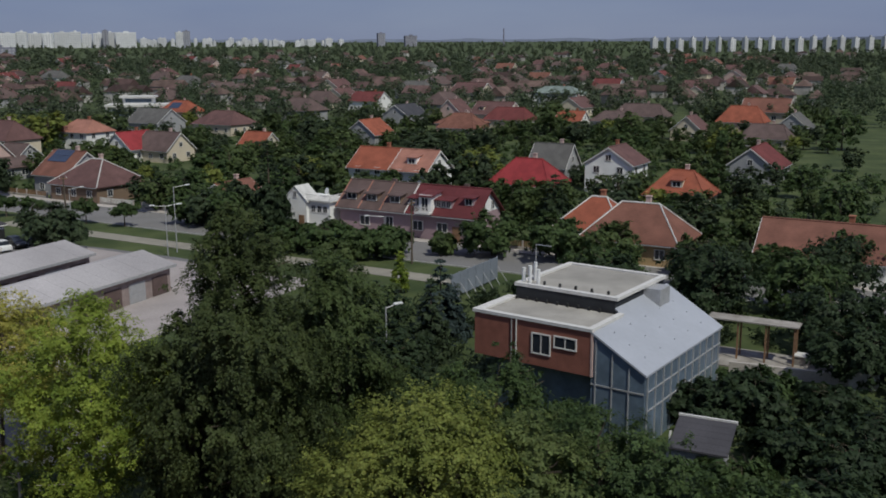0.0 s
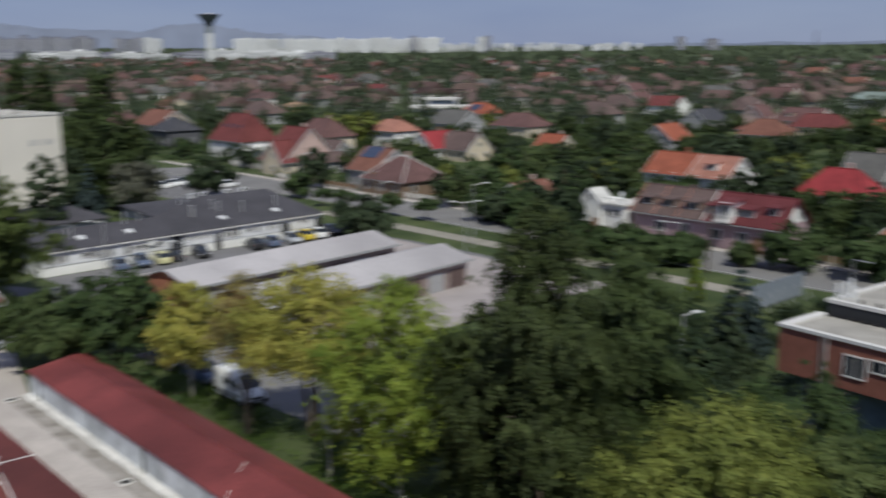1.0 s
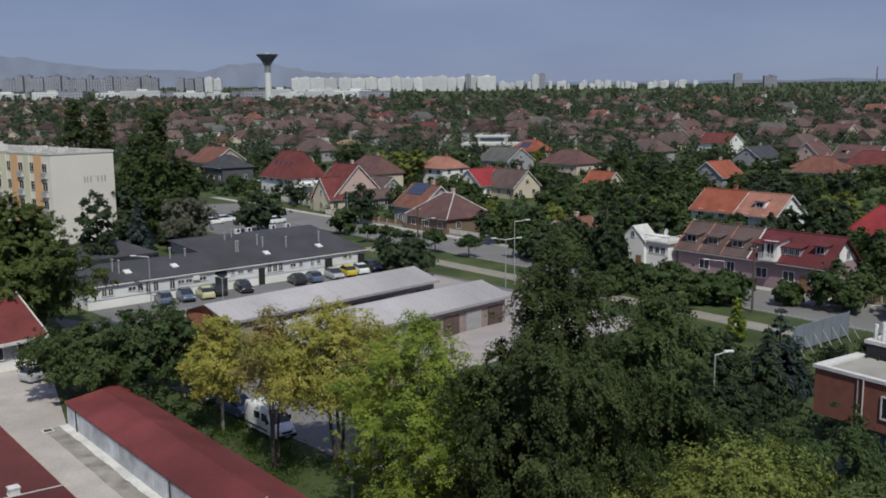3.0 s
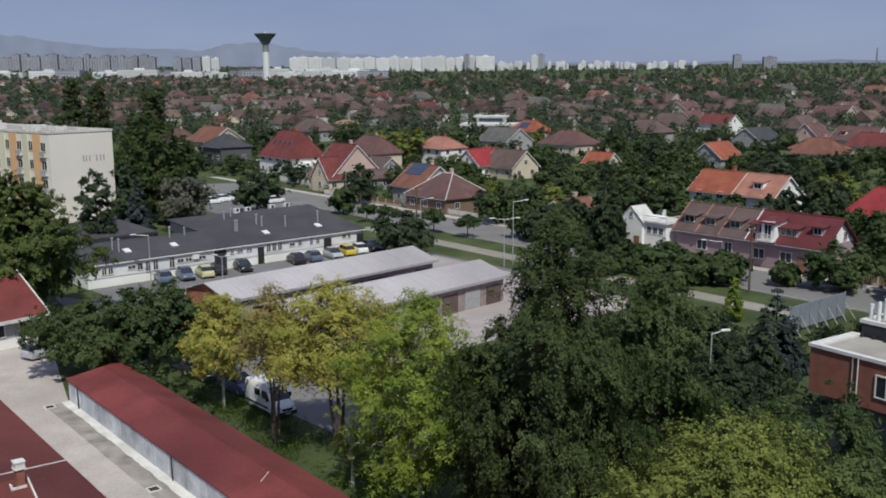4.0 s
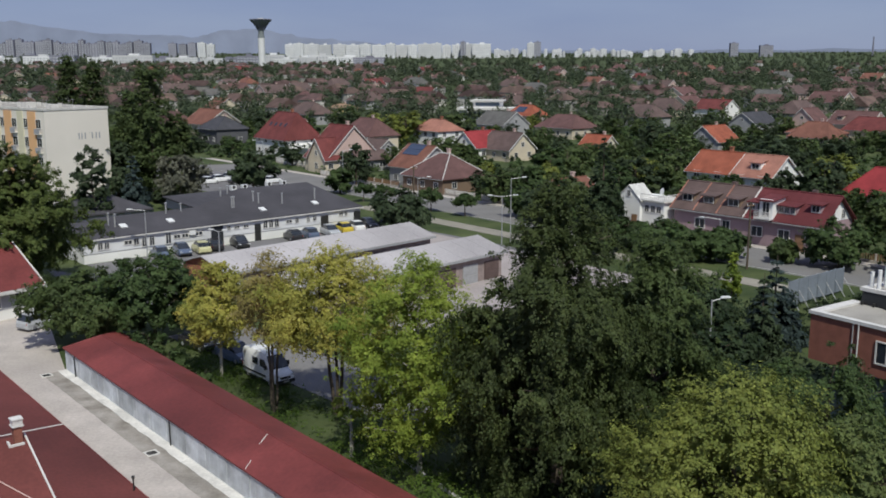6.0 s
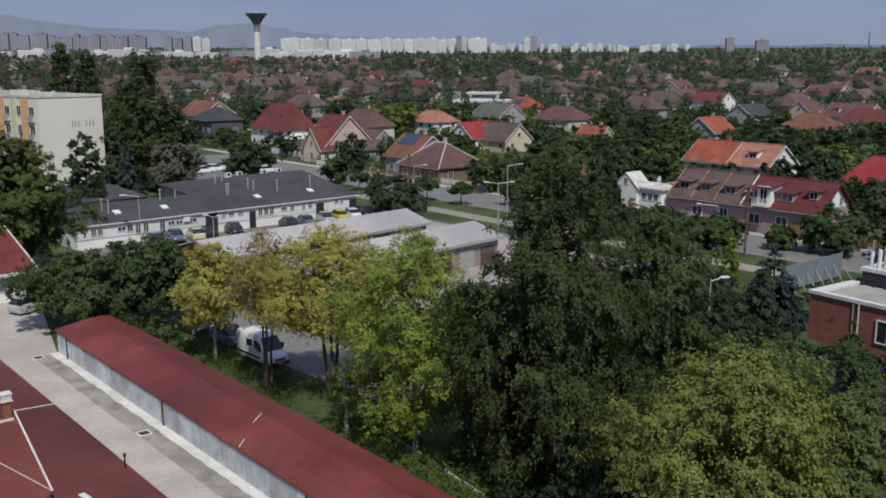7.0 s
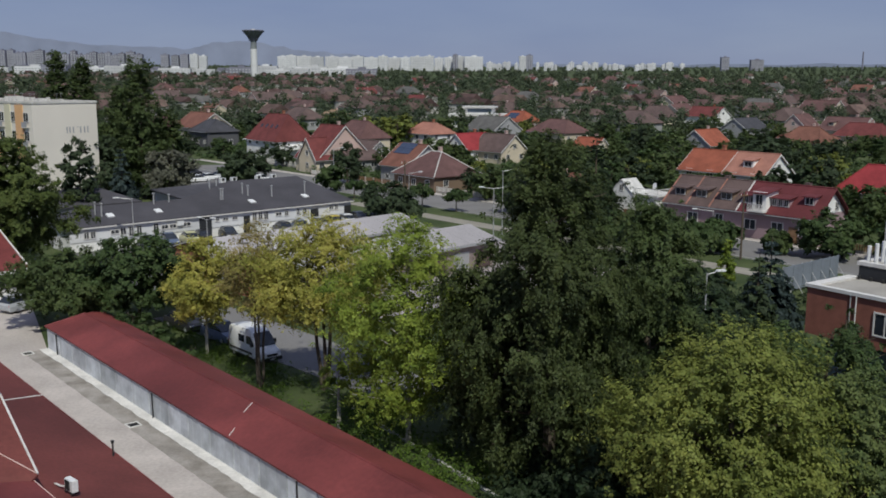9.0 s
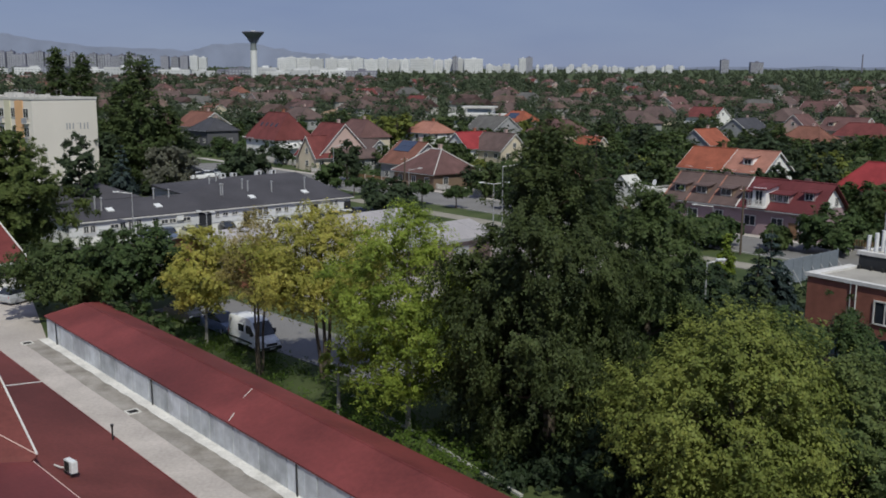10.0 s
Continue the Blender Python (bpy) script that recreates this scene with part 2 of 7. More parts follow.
for k, v in ROOFS.items():
    M["tile_" + k] = mat("tile_" + k, v, 0.85, 0.22, 0.5, 7, 0.3, lines=(2, 0.17, 0.3), stains=0.22)
WALLS = {"white": (0.8, 0.79, 0.77), "cream": (0.6, 0.52, 0.4), "pinkish": (0.55, 0.4, 0.36), "mauve": (0.33, 0.235, 0.255),
         "grey": (0.33, 0.33, 0.34), "brown": (0.2, 0.14, 0.1), "yellow": (0.6, 0.47, 0.22), "ochre": (0.42, 0.3, 0.16), "darkgrey": (0.1, 0.1, 0.11)}
for k, v in WALLS.items():
    M["wall_" + k] = mat("render_" + k, v, 0.9, 0.08, 0.5, 7, 0.1, stains=0.15, gmix=0.12)


def paint(name, colour):
    if name not in M:
        M[name] = mat(name, colour, 0.3, 0.05, 1, 6, 0.0, spec=0.6)
    return M[name]


# ---- building helpers ----
def part(name, bm, material, parent=None, label=""):
    if isinstance(bm, bmesh.types.BMesh):
        me = bpy.data.meshes.new(name)
        bmesh.ops.recalc_face_normals(bm, faces=bm.faces)
        bm.to_mesh(me)
        bm.free()
    else:
        me = bm
    if not me.materials:
        me.materials.append(material)
    ob = new(name, me)
    if parent:
        ob.parent = parent
    if label:
        tagged(ob, label)
    return ob


def thing(name, x, y, z, rot, label, category, group="", kind=""):
    ob = new(name)
    ob.empty_display_size = 0.3
    ob.matrix_basis = pose(x, y, z, 0, 0, rot)
    return tagged(ob, label, category, group, kind)


def box(bm, x0, x1, y0, y1, z0, z1, m=None):
    vs = [bm.verts.new((x, y, z)) for z in (z0, z1) for y in (y0, y1) for x in (x0, x1)]
    if m:
        for v in vs:
            v.co = m @ v.co
    for f in ((0, 1, 3, 2), (4, 6, 7, 5), (0, 4, 5, 1), (2, 3, 7, 6), (0, 2, 6, 4), (1, 5, 7, 3)):
        bm.faces.new([vs[i] for i in f])
    return bm


def solid(bm, ring_low, ring_high):
    """A closed body between two rings of equally many points."""
    a = [bm.verts.new(p) for p in ring_low]
    b = [bm.verts.new(p) for p in ring_high]
    n = len(a)
    bm.faces.new(a[::-1])
    bm.faces.new(b)
    for i in range(n):
        bm.faces.new((a[i], a[(i + 1) % n], b[(i + 1) % n], b[i]))
    return bm


def slab(bm, pts, thick):
    """A sloped plate with its top through pts."""
    return solid(bm, [(p[0], p[1], p[2] - thick) for p in pts], pts)


def tube(bm, p, q, r0, r1, n=8):
    p, q = Vector(p), Vector(q)
    t = (q - p).to_track_quat("Z", "Y")
    ring = [Vector((math.cos(2 * math.pi * i / n), math.sin(2 * math.pi * i / n), 0)) for i in range(n)]
    return solid(bm, [p + t @ (v * r0) for v in ring], [q + t @ (v * r1) for v in ring])


def made(fn, *a, **k):
    bm = bmesh.new()
    fn(bm, *a, **k)
    return bm


CACHE = {}
HOUSES = []


def window_meshes(w, h, wall=None):
    key = (round(w, 2), round(h, 2))
    if key not in CACHE:
        t, d = 0.09, 0.09
        bm = bmesh.new()
        box(bm, -w / 2, w / 2, -d, 0.02, 0, t)
        box(bm, -w / 2, w / 2, -d, 0.02, h - t, h)
        box(bm, -w / 2, -w / 2 + t, -d, 0.02, t, h - t)
        box(bm, w / 2 - t, w / 2, -d, 0.02, t, h - t)
        box(bm, -0.035, 0.035, -d + 0.02, 0.02, t, h - t)
        me = bpy.data.meshes.new("window_frame")
        bmesh.ops.recalc_face_normals(bm, faces=bm.faces)
        bm.to_mesh(me); bm.free()
        me.materials.append(M["trim_white"])
        bm = made(box, -w / 2 + t, w / 2 - t, -0.035, 0.0, t, h - t)
        pm = bpy.data.meshes.new("pane")
        bmesh.ops.recalc_face_normals(bm, faces=bm.faces)
        bm.to_mesh(pm); bm.free()
        pm.materials.append(M["glass"])
        CACHE[key] = (me, pm)
    return CACHE[key]


def window(parent, x, y, z, rot, w, h):
    """A framed window on a wall; rot 0 faces -y."""
    fm, pm = window_meshes(w, h)
    fr = part("window", fm, None, parent)
    fr.matrix_basis = pose(x, y, z, 0, 0, rot)
    part("pane", pm, None, fr)
    return fr


def door(parent, x, y, z, rot, w, h, material):
    bm = made(box, -w / 2, w / 2, -0.06, 0.02, 0, h)
    box(bm, -w / 2 + 0.12, w / 2 - 0.12, -0.09, -0.06, 0.15, h * 0.45)
    box(bm, -w / 2 + 0.12, w / 2 - 0.12, -0.09, -0.06, h * 0.52, h - 0.15)
    ob = part("door", bm, material, parent)
    ob.matrix_basis = pose(x, y, z, 0, 0, rot)


def house(x, y, rot, w, d, wall_h, roof_h, wall, roof, label, hip=0.0, over=0.45, storeys=1, chimney=True, dormers=0,
          dormer_side=-1, z=0.0, gable_wall=None, skylights=0, windows=True, cat="house", group="", caps=None):
    """A house with its ridge along its own x; hip: how far the ridge ends draw in, 0 for gables."""
    ob = thing("house", x, y, z, rot, label, cat, group)
    HOUSES.append((x, y, max(w, d) / 2))
    hw, hd = w / 2, d / 2
    bm = made(box, -hw, hw, -hd, hd, -0.6, wall_h)
    part("wall", bm, M["wall_" + wall], ob)
    slope = roof_h / hd
    ze = wall_h - over * slope
    zr = wall_h + roof_h
    th = 0.16
    ox = over if hip else 0.3
    rx = hw - hip
    rm = M["tile_" + roof]
    if hip:
        for sgn in (-1, 1):
            pts = [(-hw - ox, sgn * (hd + over), ze), (hw + ox, sgn * (hd + over), ze), (rx, 0, zr), (-rx, 0, zr)]
            part("roof_slope", made(slab, pts if sgn < 0 else pts[::-1], th), rm, ob)
            zx = wall_h - ox * roof_h / hip
            tri = [(sgn * (hw + ox), -(hd + over), ze), (sgn * (hw + ox), hd + over, ze), (sgn * rx, 0, zr)]
            part("roof_hip", made(slab, tri if sgn > 0 else tri[::-1], th), rm, ob)
    else:
        for sgn in (-1, 1):
            pts = [(-hw - ox, sgn * (hd + over), ze), (hw + ox, sgn * (hd + over), ze), (hw + ox, 0, zr), (-hw - ox, 0, zr)]
            part("roof_slope", made(slab, pts if sgn < 0 else pts[::-1], th), rm, ob)
            gb = bmesh.new()
            a, b = sorted((sgn * hw, sgn * (hw - 0.25)))
            solid(gb, [(a, -hd, wall_h), (a, hd, wall_h), (a, 0, zr - th)], [(b, -hd, wall_h), (b, hd, wall_h), (b, 0, zr - th)])
            part("gable", gb, M["wall_" + (gable_wall or wall)], ob)
            xo = sgn * (hw + ox + 0.03)
            vb = bmesh.new()
            for k in (-1, 1):
                slab(vb, [(xo - 0.05, k * (hd + over), ze - 0.02), (xo + 0.05, k * (hd + over), ze - 0.02), (xo + 0.05, 0, zr - 0.02), (xo - 0.05, 0, zr - 0.02)], 0.26)
            part("bargeboard", vb, M["trim_white"], ob)
    # ridge cap
    part("ridge_cap", made(tube, (-rx - (0 if hip else ox), 0, zr), (rx + (0 if hip else ox), 0, zr), 0.13, 0.13, 6), M["tile_" + (caps or roof)], ob)
    if hip and windows:
        for sgn in (-1, 1):
            hb = bmesh.new()
            for k in (-1, 1):
                tube(hb, (sgn * (hw + ox), k * (hd + over), ze + 0.02), (sgn * rx, 0, zr + 0.02), 0.1, 0.1, 6)
            part("hip_cap", hb, M["tile_" + (caps or roof)], ob)
    for sgn in (-1, 1):
        part("gutter", made(box, -hw - ox, hw + ox, sgn * (hd + over) - 0.07, sgn * (hd + over) + 0.07, ze - 0.2, ze - 0.08), M["metal_grey"], ob)
    if chimney:
        cx = rx * 0.35
        cb = made(box, cx - 0.3, cx + 0.3, 0.25, 0.8, zr - 0.9, zr + 0.75)
        box(cb, cx - 0.38, cx + 0.38, 0.17, 0.88, zr + 0.75, zr + 0.87)
        part("chimney", cb, M["wall_pinkish"] if wall != "white" else M["brick_orange"], ob)
    if windows:
        for st in range(storeys):
            zb = 0.95 + st * 2.75
            if zb + 1.3 > wall_h + 0.1:
                break
            n = max(2, int(w / 3.4))
            for i in range(n):
                xx = -hw + w * (i + 0.5) / n
                for sgn in (-1, 1):
                    window(ob, xx, sgn * hd, zb, 0 if sgn < 0 else 180, 1.3, 1.3)
            m = max(1, int(d / 4))
            for i in range(m):
                yy = -hd + d * (i + 0.5) / m
                for sgn in (-1, 1):
                    window(ob, sgn * hw, yy, zb, 90 if sgn > 0 else -90, 1.2, 1.3)
        if not hip and roof_h > 2.2:
            for sgn in (-1, 1):
                window(ob, sgn * hw, 0, wall_h + 0.35, 90 if sgn > 0 else -90, 1.1, 1.2)
    for i in range(dormers):
        dx = -rx + 2 * rx * (i + 0.5) / dormers
        s = dormer_side
        y0, z0 = s * hd * 0.72, wall_h + roof_h * 0.28
        y1 = s * hd * 0.12
        db = made(box, dx - 0.95, dx + 0.95, min(y0, y1), max(y0, y1), z0 - 0.3, z0 + 1.15)
        dm = part("dormer", db, M["wall_" + wall], ob)
        rf = bmesh.new()
        lo, hi = y0 + s * 0.3, y1 - s * 0.35
        pts = [(dx - 1.15, lo, z0 + 1.2), (dx + 1.15, lo, z0 + 1.2), (dx + 1.15, hi, z0 + 1.75), (dx - 1.15, hi, z0 + 1.75)]
        slab(rf, pts if s < 0 else pts[::-1], 0.12)
        part("dormer_roof", rf, rm, dm)
        wv = window(dm, dx, y0, z0 + 0.05, 0 if s < 0 else 180, 1.4, 0.95)
    for i in range(skylights):
        sx = -rx + 2 * rx * (i + 0.5) / skylights
        s = dormer_side
        a = math.degrees(math.atan(slope))
        sb = made(box, -0.4, 0.4, -0.55, 0.55, 0, 0.08)
        so = part("skylight", sb, M["glass"], ob)
        so.matrix_basis = pose(sx, s * hd * 0.5, wall_h + roof_h * 0.5 + 0.01, a if s < 0 else -a, 0, 0)
    return ob

# ---- trees ----
def leaf_mesh(name, centres, radii, count, size, seed, droop=0.0, flat=0.75, material=None, long=1.5):
    """Many small leaves: along bowed twigs that spread from each clump of a tree, or loosely in clumps for far woods."""
    rg = np.random.default_rng(seed)
    centres, radii = np.array(centres, float), np.array(radii, float)
    w = radii ** 2
    pick = rg.choice(len(centres), count, p=w / w.sum())
    mid = centres.mean(0)
    if len(centres) < 1200:
        T = 16
        out = centres - mid
        out /= np.linalg.norm(out, axis=1)[:, None] + 1e-9
        way = rg.normal(size=(len(centres), T, 3)) * 0.75 + out[:, None, :] * 0.55 + np.array([0, 0, 0.1 if droop else 0.3])
        way /= np.linalg.norm(way, axis=2)[:, :, None]
        begin = rg.normal(size=(len(centres), T, 3)) * 0.22
        reach = 0.7 + 0.6 * rg.random((len(centres), T))
        k = rg.integers(0, T, count)
        t = rg.random(count) ** 0.75
        d = way[pick, k]
        r = radii[pick]
        sag = (0.75 * droop if droop else 0.22) * (0.6 + 0.8 * rg.random((len(centres), T)))[pick, k]
        p = begin[pick, k] * np.array([1, 1, flat]) + d * (reach[pick, k] * t)[:, None] * np.array([1, 1, flat])
        p[:, 2] -= sag * t * t
        p = centres[pick] + p * r[:, None] + rg.normal(size=(count, 3)) * (0.05 * r + 0.035)[:, None]
    else:
        d = rg.normal(size=(count, 3))
        d /= np.linalg.norm(d, axis=1)[:, None]
        p = centres[pick] + d * (radii[pick] * rg.random(count) ** 0.45)[:, None] * np.array([1, 1, flat])
    out = p - mid
    out /= np.linalg.norm(out, axis=1)[:, None] + 1e-9
    n = d * 0.6 + (out * 0.5 if len(centres) < 1200 else 0) + rg.normal(size=(count, 3)) * 0.36 + np.array([0.1, -0.12, 0.5])
    n /= np.linalg.norm(n, axis=1)[:, None]
    a = rg.normal(size=(count, 3))
    if droop:
        a = a * 0.45 + np.array([0, 0, -1.0])
    a -= (a * n).sum(1)[:, None] * n
    a /= np.linalg.norm(a, axis=1)[:, None] + 1e-9
    b = np.cross(n, a)
    s = size * (0.6 + 0.8 * rg.random(count))[:, None]
    if size >= 0.11:
        k = 3
        s *= 1.0 if size >= 0.14 else 0.84
        v = np.stack([p - a * s * long * 0.5 + b * s * 0.55, p + a * s * long * 0.7, p - a * s * long * 0.35 - b * s * 0.6], 1).reshape(-1, 3)
    else:
        k = 4
        v = np.stack([p - a * s * long * 0.5, p + b * s * 0.42, p + a * s * long * 0.5, p - b * s * 0.42], 1).reshape(-1, 3)
    me = bpy.data.meshes.new(name)
    me.vertices.add(len(v)); me.vertices.foreach_set("co", v.ravel())
    me.loops.add(len(v)); me.loops.foreach_set("vertex_index", np.arange(len(v)))
    me.polygons.add(count)
    me.polygons.foreach_set("loop_start", np.arange(0, len(v), k))
    me.polygons.foreach_set("loop_total", np.full(count, k))
    me.update()
    me.materials.append(material)
    return me


def crown_clumps(rg, h, base, rx, ry, n, shape="round", jitter=0.25):
    """Clump centres and radii: lobes fill the crown from base to h, clumps fill the lobes, loose sprays stick out."""
    def width(f):
        if shape == "round":
            return math.sqrt(max(0.0, 1 - (2 * f - 1) ** 2)) ** 0.8
        if shape == "oval":
            return math.sin(math.pi * min(1, 0.14 + 0.84 * f)) ** 0.7
        if shape == "dome":
            return (1 - f ** 2.4) ** 0.55 * (0.8 + 0.2 * min(1.0, f / 0.2))
        if shape == "cone":
            return max(0.06, 1 - f) ** 0.85
        if shape == "column":
            return 0.4 + 0.6 * math.sin(math.pi * min(1, 0.15 + 0.8 * f))
        return 0.3 + 0.7 * math.sin(math.pi * f ** 0.8)
    R = min(rx, ry)
    cs, rs = [], []
    lobes = max(6, int(n / 7 * max(1.0, (h - base) / (2 * R))))
    for i in range(lobes):
        f = (i + 0.2 + 0.6 * rg.random()) / lobes
        a = i * 2.4 + 1.2 * rg.random()
        e = width(f)
        lr = R * (0.34 + 0.18 * rg.random()) * (0.6 + 0.4 * e)
        q = (0.45 + 0.55 * rg.random()) * max(0.0, e - 0.13) * (1 + jitter * (rg.random() - 0.4))
        z = base + lr * 0.6 + max(0.1, h - base - 1.5 * lr) * f
        c = np.array((rx * q * math.cos(a), ry * q * math.sin(a), z))
        cs.append(tuple(c)); rs.append(lr * 0.75)
        for k in range(max(3, n // lobes)):
            d = rg.normal(size=3)
            d /= np.linalg.norm(d)
            p = c + d * lr * np.array((1, 1, 0.7)) * (0.55 + 0.5 * rg.random())
            if p[2] > h - 0.2 * lr:
                p[2] = h - 0.2 * lr
            cs.append(tuple(p)); rs.append(lr * (0.22 + 0.25 * rg.random()))
        for k in range(3):
            d = rg.normal(size=3)
            d /= np.linalg.norm(d)
            p = c + d * lr * np.array((1.35, 1.35, 0.8))
            p[2] = min(p[2], h - 0.05 * R)
            cs.append(tuple(p)); rs.append(lr * 0.13)
    return cs, rs


def trunk_mesh(rg, h, r, limbs, reach, lean=0.04, start=0.3, stems=1):
    bm = bmesh.new()
    for s in range(stems):
        a0 = 2 * math.pi * s / stems + rg.random()
        off = 0 if stems == 1 else 0.35
        p = Vector((off * math.cos(a0) * 0.5, off * math.sin(a0) * 0.5, -0.3))
        pts = [p]
        k = 7
        for i in range(1, k + 1):
            f = i / k
            sp = 0 if stems == 1 else 0.22 * reach * f
            pts.append(Vector((p.x + lean * h * f * (rg.random() - 0.3) + sp * math.cos(a0),
                               p.y + lean * h * f * (rg.random() - 0.5) + sp * math.sin(a0), h * 0.92 * f)))
        for i in range(k):
            tube(bm, pts[i], pts[i + 1], r * (1 - i / k) ** 0.8 + 0.02, r * (1 - (i + 1) / k) ** 0.8 + 0.02, 7)
        for j in range(limbs):
            f = start + (0.92 - start) * (j + rg.random()) / limbs
            i = min(k - 1, int(f * k))
            b = pts[i].lerp(pts[i + 1], f * k - i)
            a = rg.random() * 2 * math.pi
            ln = reach * (0.55 + 0.4 * rg.random()) * (1.05 - 0.55 * f)
            mid = b + Vector((math.cos(a) * ln * 0.5, math.sin(a) * ln * 0.5, ln * 0.33))
            end = b + Vector((math.cos(a) * ln, math.sin(a) * ln, ln * 0.5))
            rr = r * 0.4 * (1 - f * 0.6)
            tube(bm, b, mid, rr, rr * 0.6, 5)
            tube(bm, mid, end, rr * 0.6, 0.015, 5)
            e2 = mid + Vector((math.cos(a + 0.8) * ln * 0.4, math.sin(a + 0.8) * ln * 0.4, ln * 0.25))
            tube(bm, mid, e2, rr * 0.45, 0.012, 4)
    return bm


def tree(x, y, h, rx, leaf, label, z=0.0, base=0.2, ry=None, n=40, count=6000, size=0.3, shape="round", bark="bark", seed=1,
         r=None, limbs=9, droop=0.0, stems=1, lean=0.04, cat="tree", extra=None, name="tree", group="", jitter=0.25):
    rg = np.random.default_rng(seed)
    ob = thing(name, x, y, z, float(rg.random() * 360), label, cat, group)
    ob.matrix_basis = pose(x, y, z)
    ry = ry or rx
    part("trunk", trunk_mesh(rg, h * 0.9, r or h * 0.016 + 0.05, limbs, rx, lean, max(0.15, base), stems), M[bark], ob)
    cs, rs = crown_clumps(rg, h, h * base, rx, ry, n, shape, jitter)
    if extra:
        for (ex, ey, ez, er) in extra:
            cs.append((ex, ey, ez)); rs.append(er)
    part("crown", leaf_mesh("crown", cs, rs, count, size, seed + 100, droop, material=M[leaf]), None, ob)
    return ob


def conifer(x, y, h, r, leaf, label, seed, count=5000, size=0.3, z=0.0, name="conifer"):
    rg = np.random.default_rng(seed)
    ob = thing(name, x, y, z, 0, label, "conifer tree")
    part("trunk", made(tube, (0, 0, -0.3), (0, 0, h * 0.97), 0.03 * h * 0.5 + 0.05, 0.02, 7), M["bark"], ob)
    cs, rs = [], []
    tiers = max(9, int(h / 0.7))
    for i in range(tiers):
        f = i / tiers
        zz = h * (0.08 + 0.9 * f)
        rad = r * (1 - f) ** 0.9 + 0.12
        m = max(3, int(9 * (1 - f)))
        for j in range(m):
            a = 2 * math.pi * (j + rg.random() * 0.7) / m + i
            for q in (0.45, 0.85):
                cs.append((rad * q * math.cos(a), rad * q * math.sin(a), zz - rad * q * 0.28))
                rs.append(max(0.16, rad * 0.24))
    part("crown", leaf_mesh("crown", cs, rs, count, size, seed + 7, 0.25, 0.5, M[leaf], 1.9), None, ob)
    return ob


# ---- ground ----
def ground_z(x, y):
    d = math.hypot(x, y)
    return 0.0185 * max(0.0, d - 230.0) ** 2 / (abs(d - 230.0) + 60.0)


def ground():
    bm = bmesh.new()
    rings = [0, 12, 25, 40, 60, 80, 100, 130, 160, 200, 230, 260, 300, 360, 450, 600, 800, 1100, 1500, 2100, 3000, 4100, 4900]
    n = 72
    vs = []
    for r in rings[1:]:
        vs.append([bm.verts.new((r * math.cos(2 * math.pi * i / n), r * math.sin(2 * math.pi * i / n), ground_z(r, 0))) for i in range(n)])
    c = bm.verts.new((0, 0, 0))
    for i in range(n):
        bm.faces.new((c, vs[0][i], vs[0][(i + 1) % n]))
    for a, b in zip(vs, vs[1:]):
        for i in range(n):
            bm.faces.new((a[i], b[i], b[(i + 1) % n], a[(i + 1) % n]))
    ob = part("ground", bm, M["grass"])
    tagged(ob, "flat grassy ground of the town reaching to the horizon", "ground", kind="structure")


ground()
U = Vector((0.636, -0.772))     # along the main road
V = Vector((-0.772, -0.636))    # across it, towards the flats
ORG = Vector((10.86, 152.2))
ROAD_ROT = math.degrees(math.atan2(U.y, U.x))


def street(s, o):
    p = ORG + U * s + V * o
    return p.x, p.y


def strip(name, pts, z, thick, material, label, category, kind="structure"):
    """A flat paved sheet with its top at z."""
    ob = part(name, made(slab, [(x, y, z) for x, y in pts], thick), material)
    return tagged(ob, label, category, kind=kind)


def along(s0, s1, o0, o1):
    return [street(s0, o0), street(s0, o1), street(s1, o1), street(s1, o0)]


strip("road", along(-150, 120, -2.6, 7.9), 0.03, 0.2, M["road"], "pale worn asphalt road with kerbs beside the houses", "road")
strip("pavement", along(-150, 120, -4.6, -2.72), 0.13, 0.3, M["concrete"], "narrow concrete pavement before the garden fences", "pavement")
strip("footpath", along(-20, 60, 13.3, 16.4), 0.05, 0.2, M["path"], "beige gravel footpath between strips of grass", "path")
for o in (-2.66, 7.96):
    strip("kerb", along(-150, 120, o - 0.06, o + 0.06), 0.15, 0.35, M["kerb"], "grey stone kerb along the road", "kerb")
strip("car_park", along(-125, -45, 8.2, 26), 0.035, 0.2, M["asphalt"], "asphalt car park beside the road", "car park")
strip("yard", along(4, 46, 22, 60), 0.03, 0.2, M["yard_concrete"], "pale worn concrete yard round the warehouses", "yard")

# concrete lane between the two red roofs, and its neighbours
LD = Vector((0.634, -0.773))
LN = Vector((-0.773, -0.634))
LO = Vector((-29.8, 70.5))      # foot of the garage wall at its far end


def lane(s, o):
    p = LO + LD * s + LN * o
    return p.x, p.y


def lane_quad(s0, s1, o0, o1):
    return [lane(s0, o0), lane(s0, o1), lane(s1, o1), lane(s1, o0)]


def lane_ragged(s0, s1, o0, o1, wobble, seed):
    """A strip along the lane whose outer edge is worn and uneven."""
    rg = random.Random(seed)
    pts = [lane(s0, o0)]
    s = s0
    while s < s1:
        pts.append(lane(s, o1 + wobble * (rg.random() - 0.5) + 0.1 * wobble * math.sin(s)))
        s += 0.25 + 0.6 * rg.random()
    return pts + [lane(s1, o1), lane(s1, o0)]


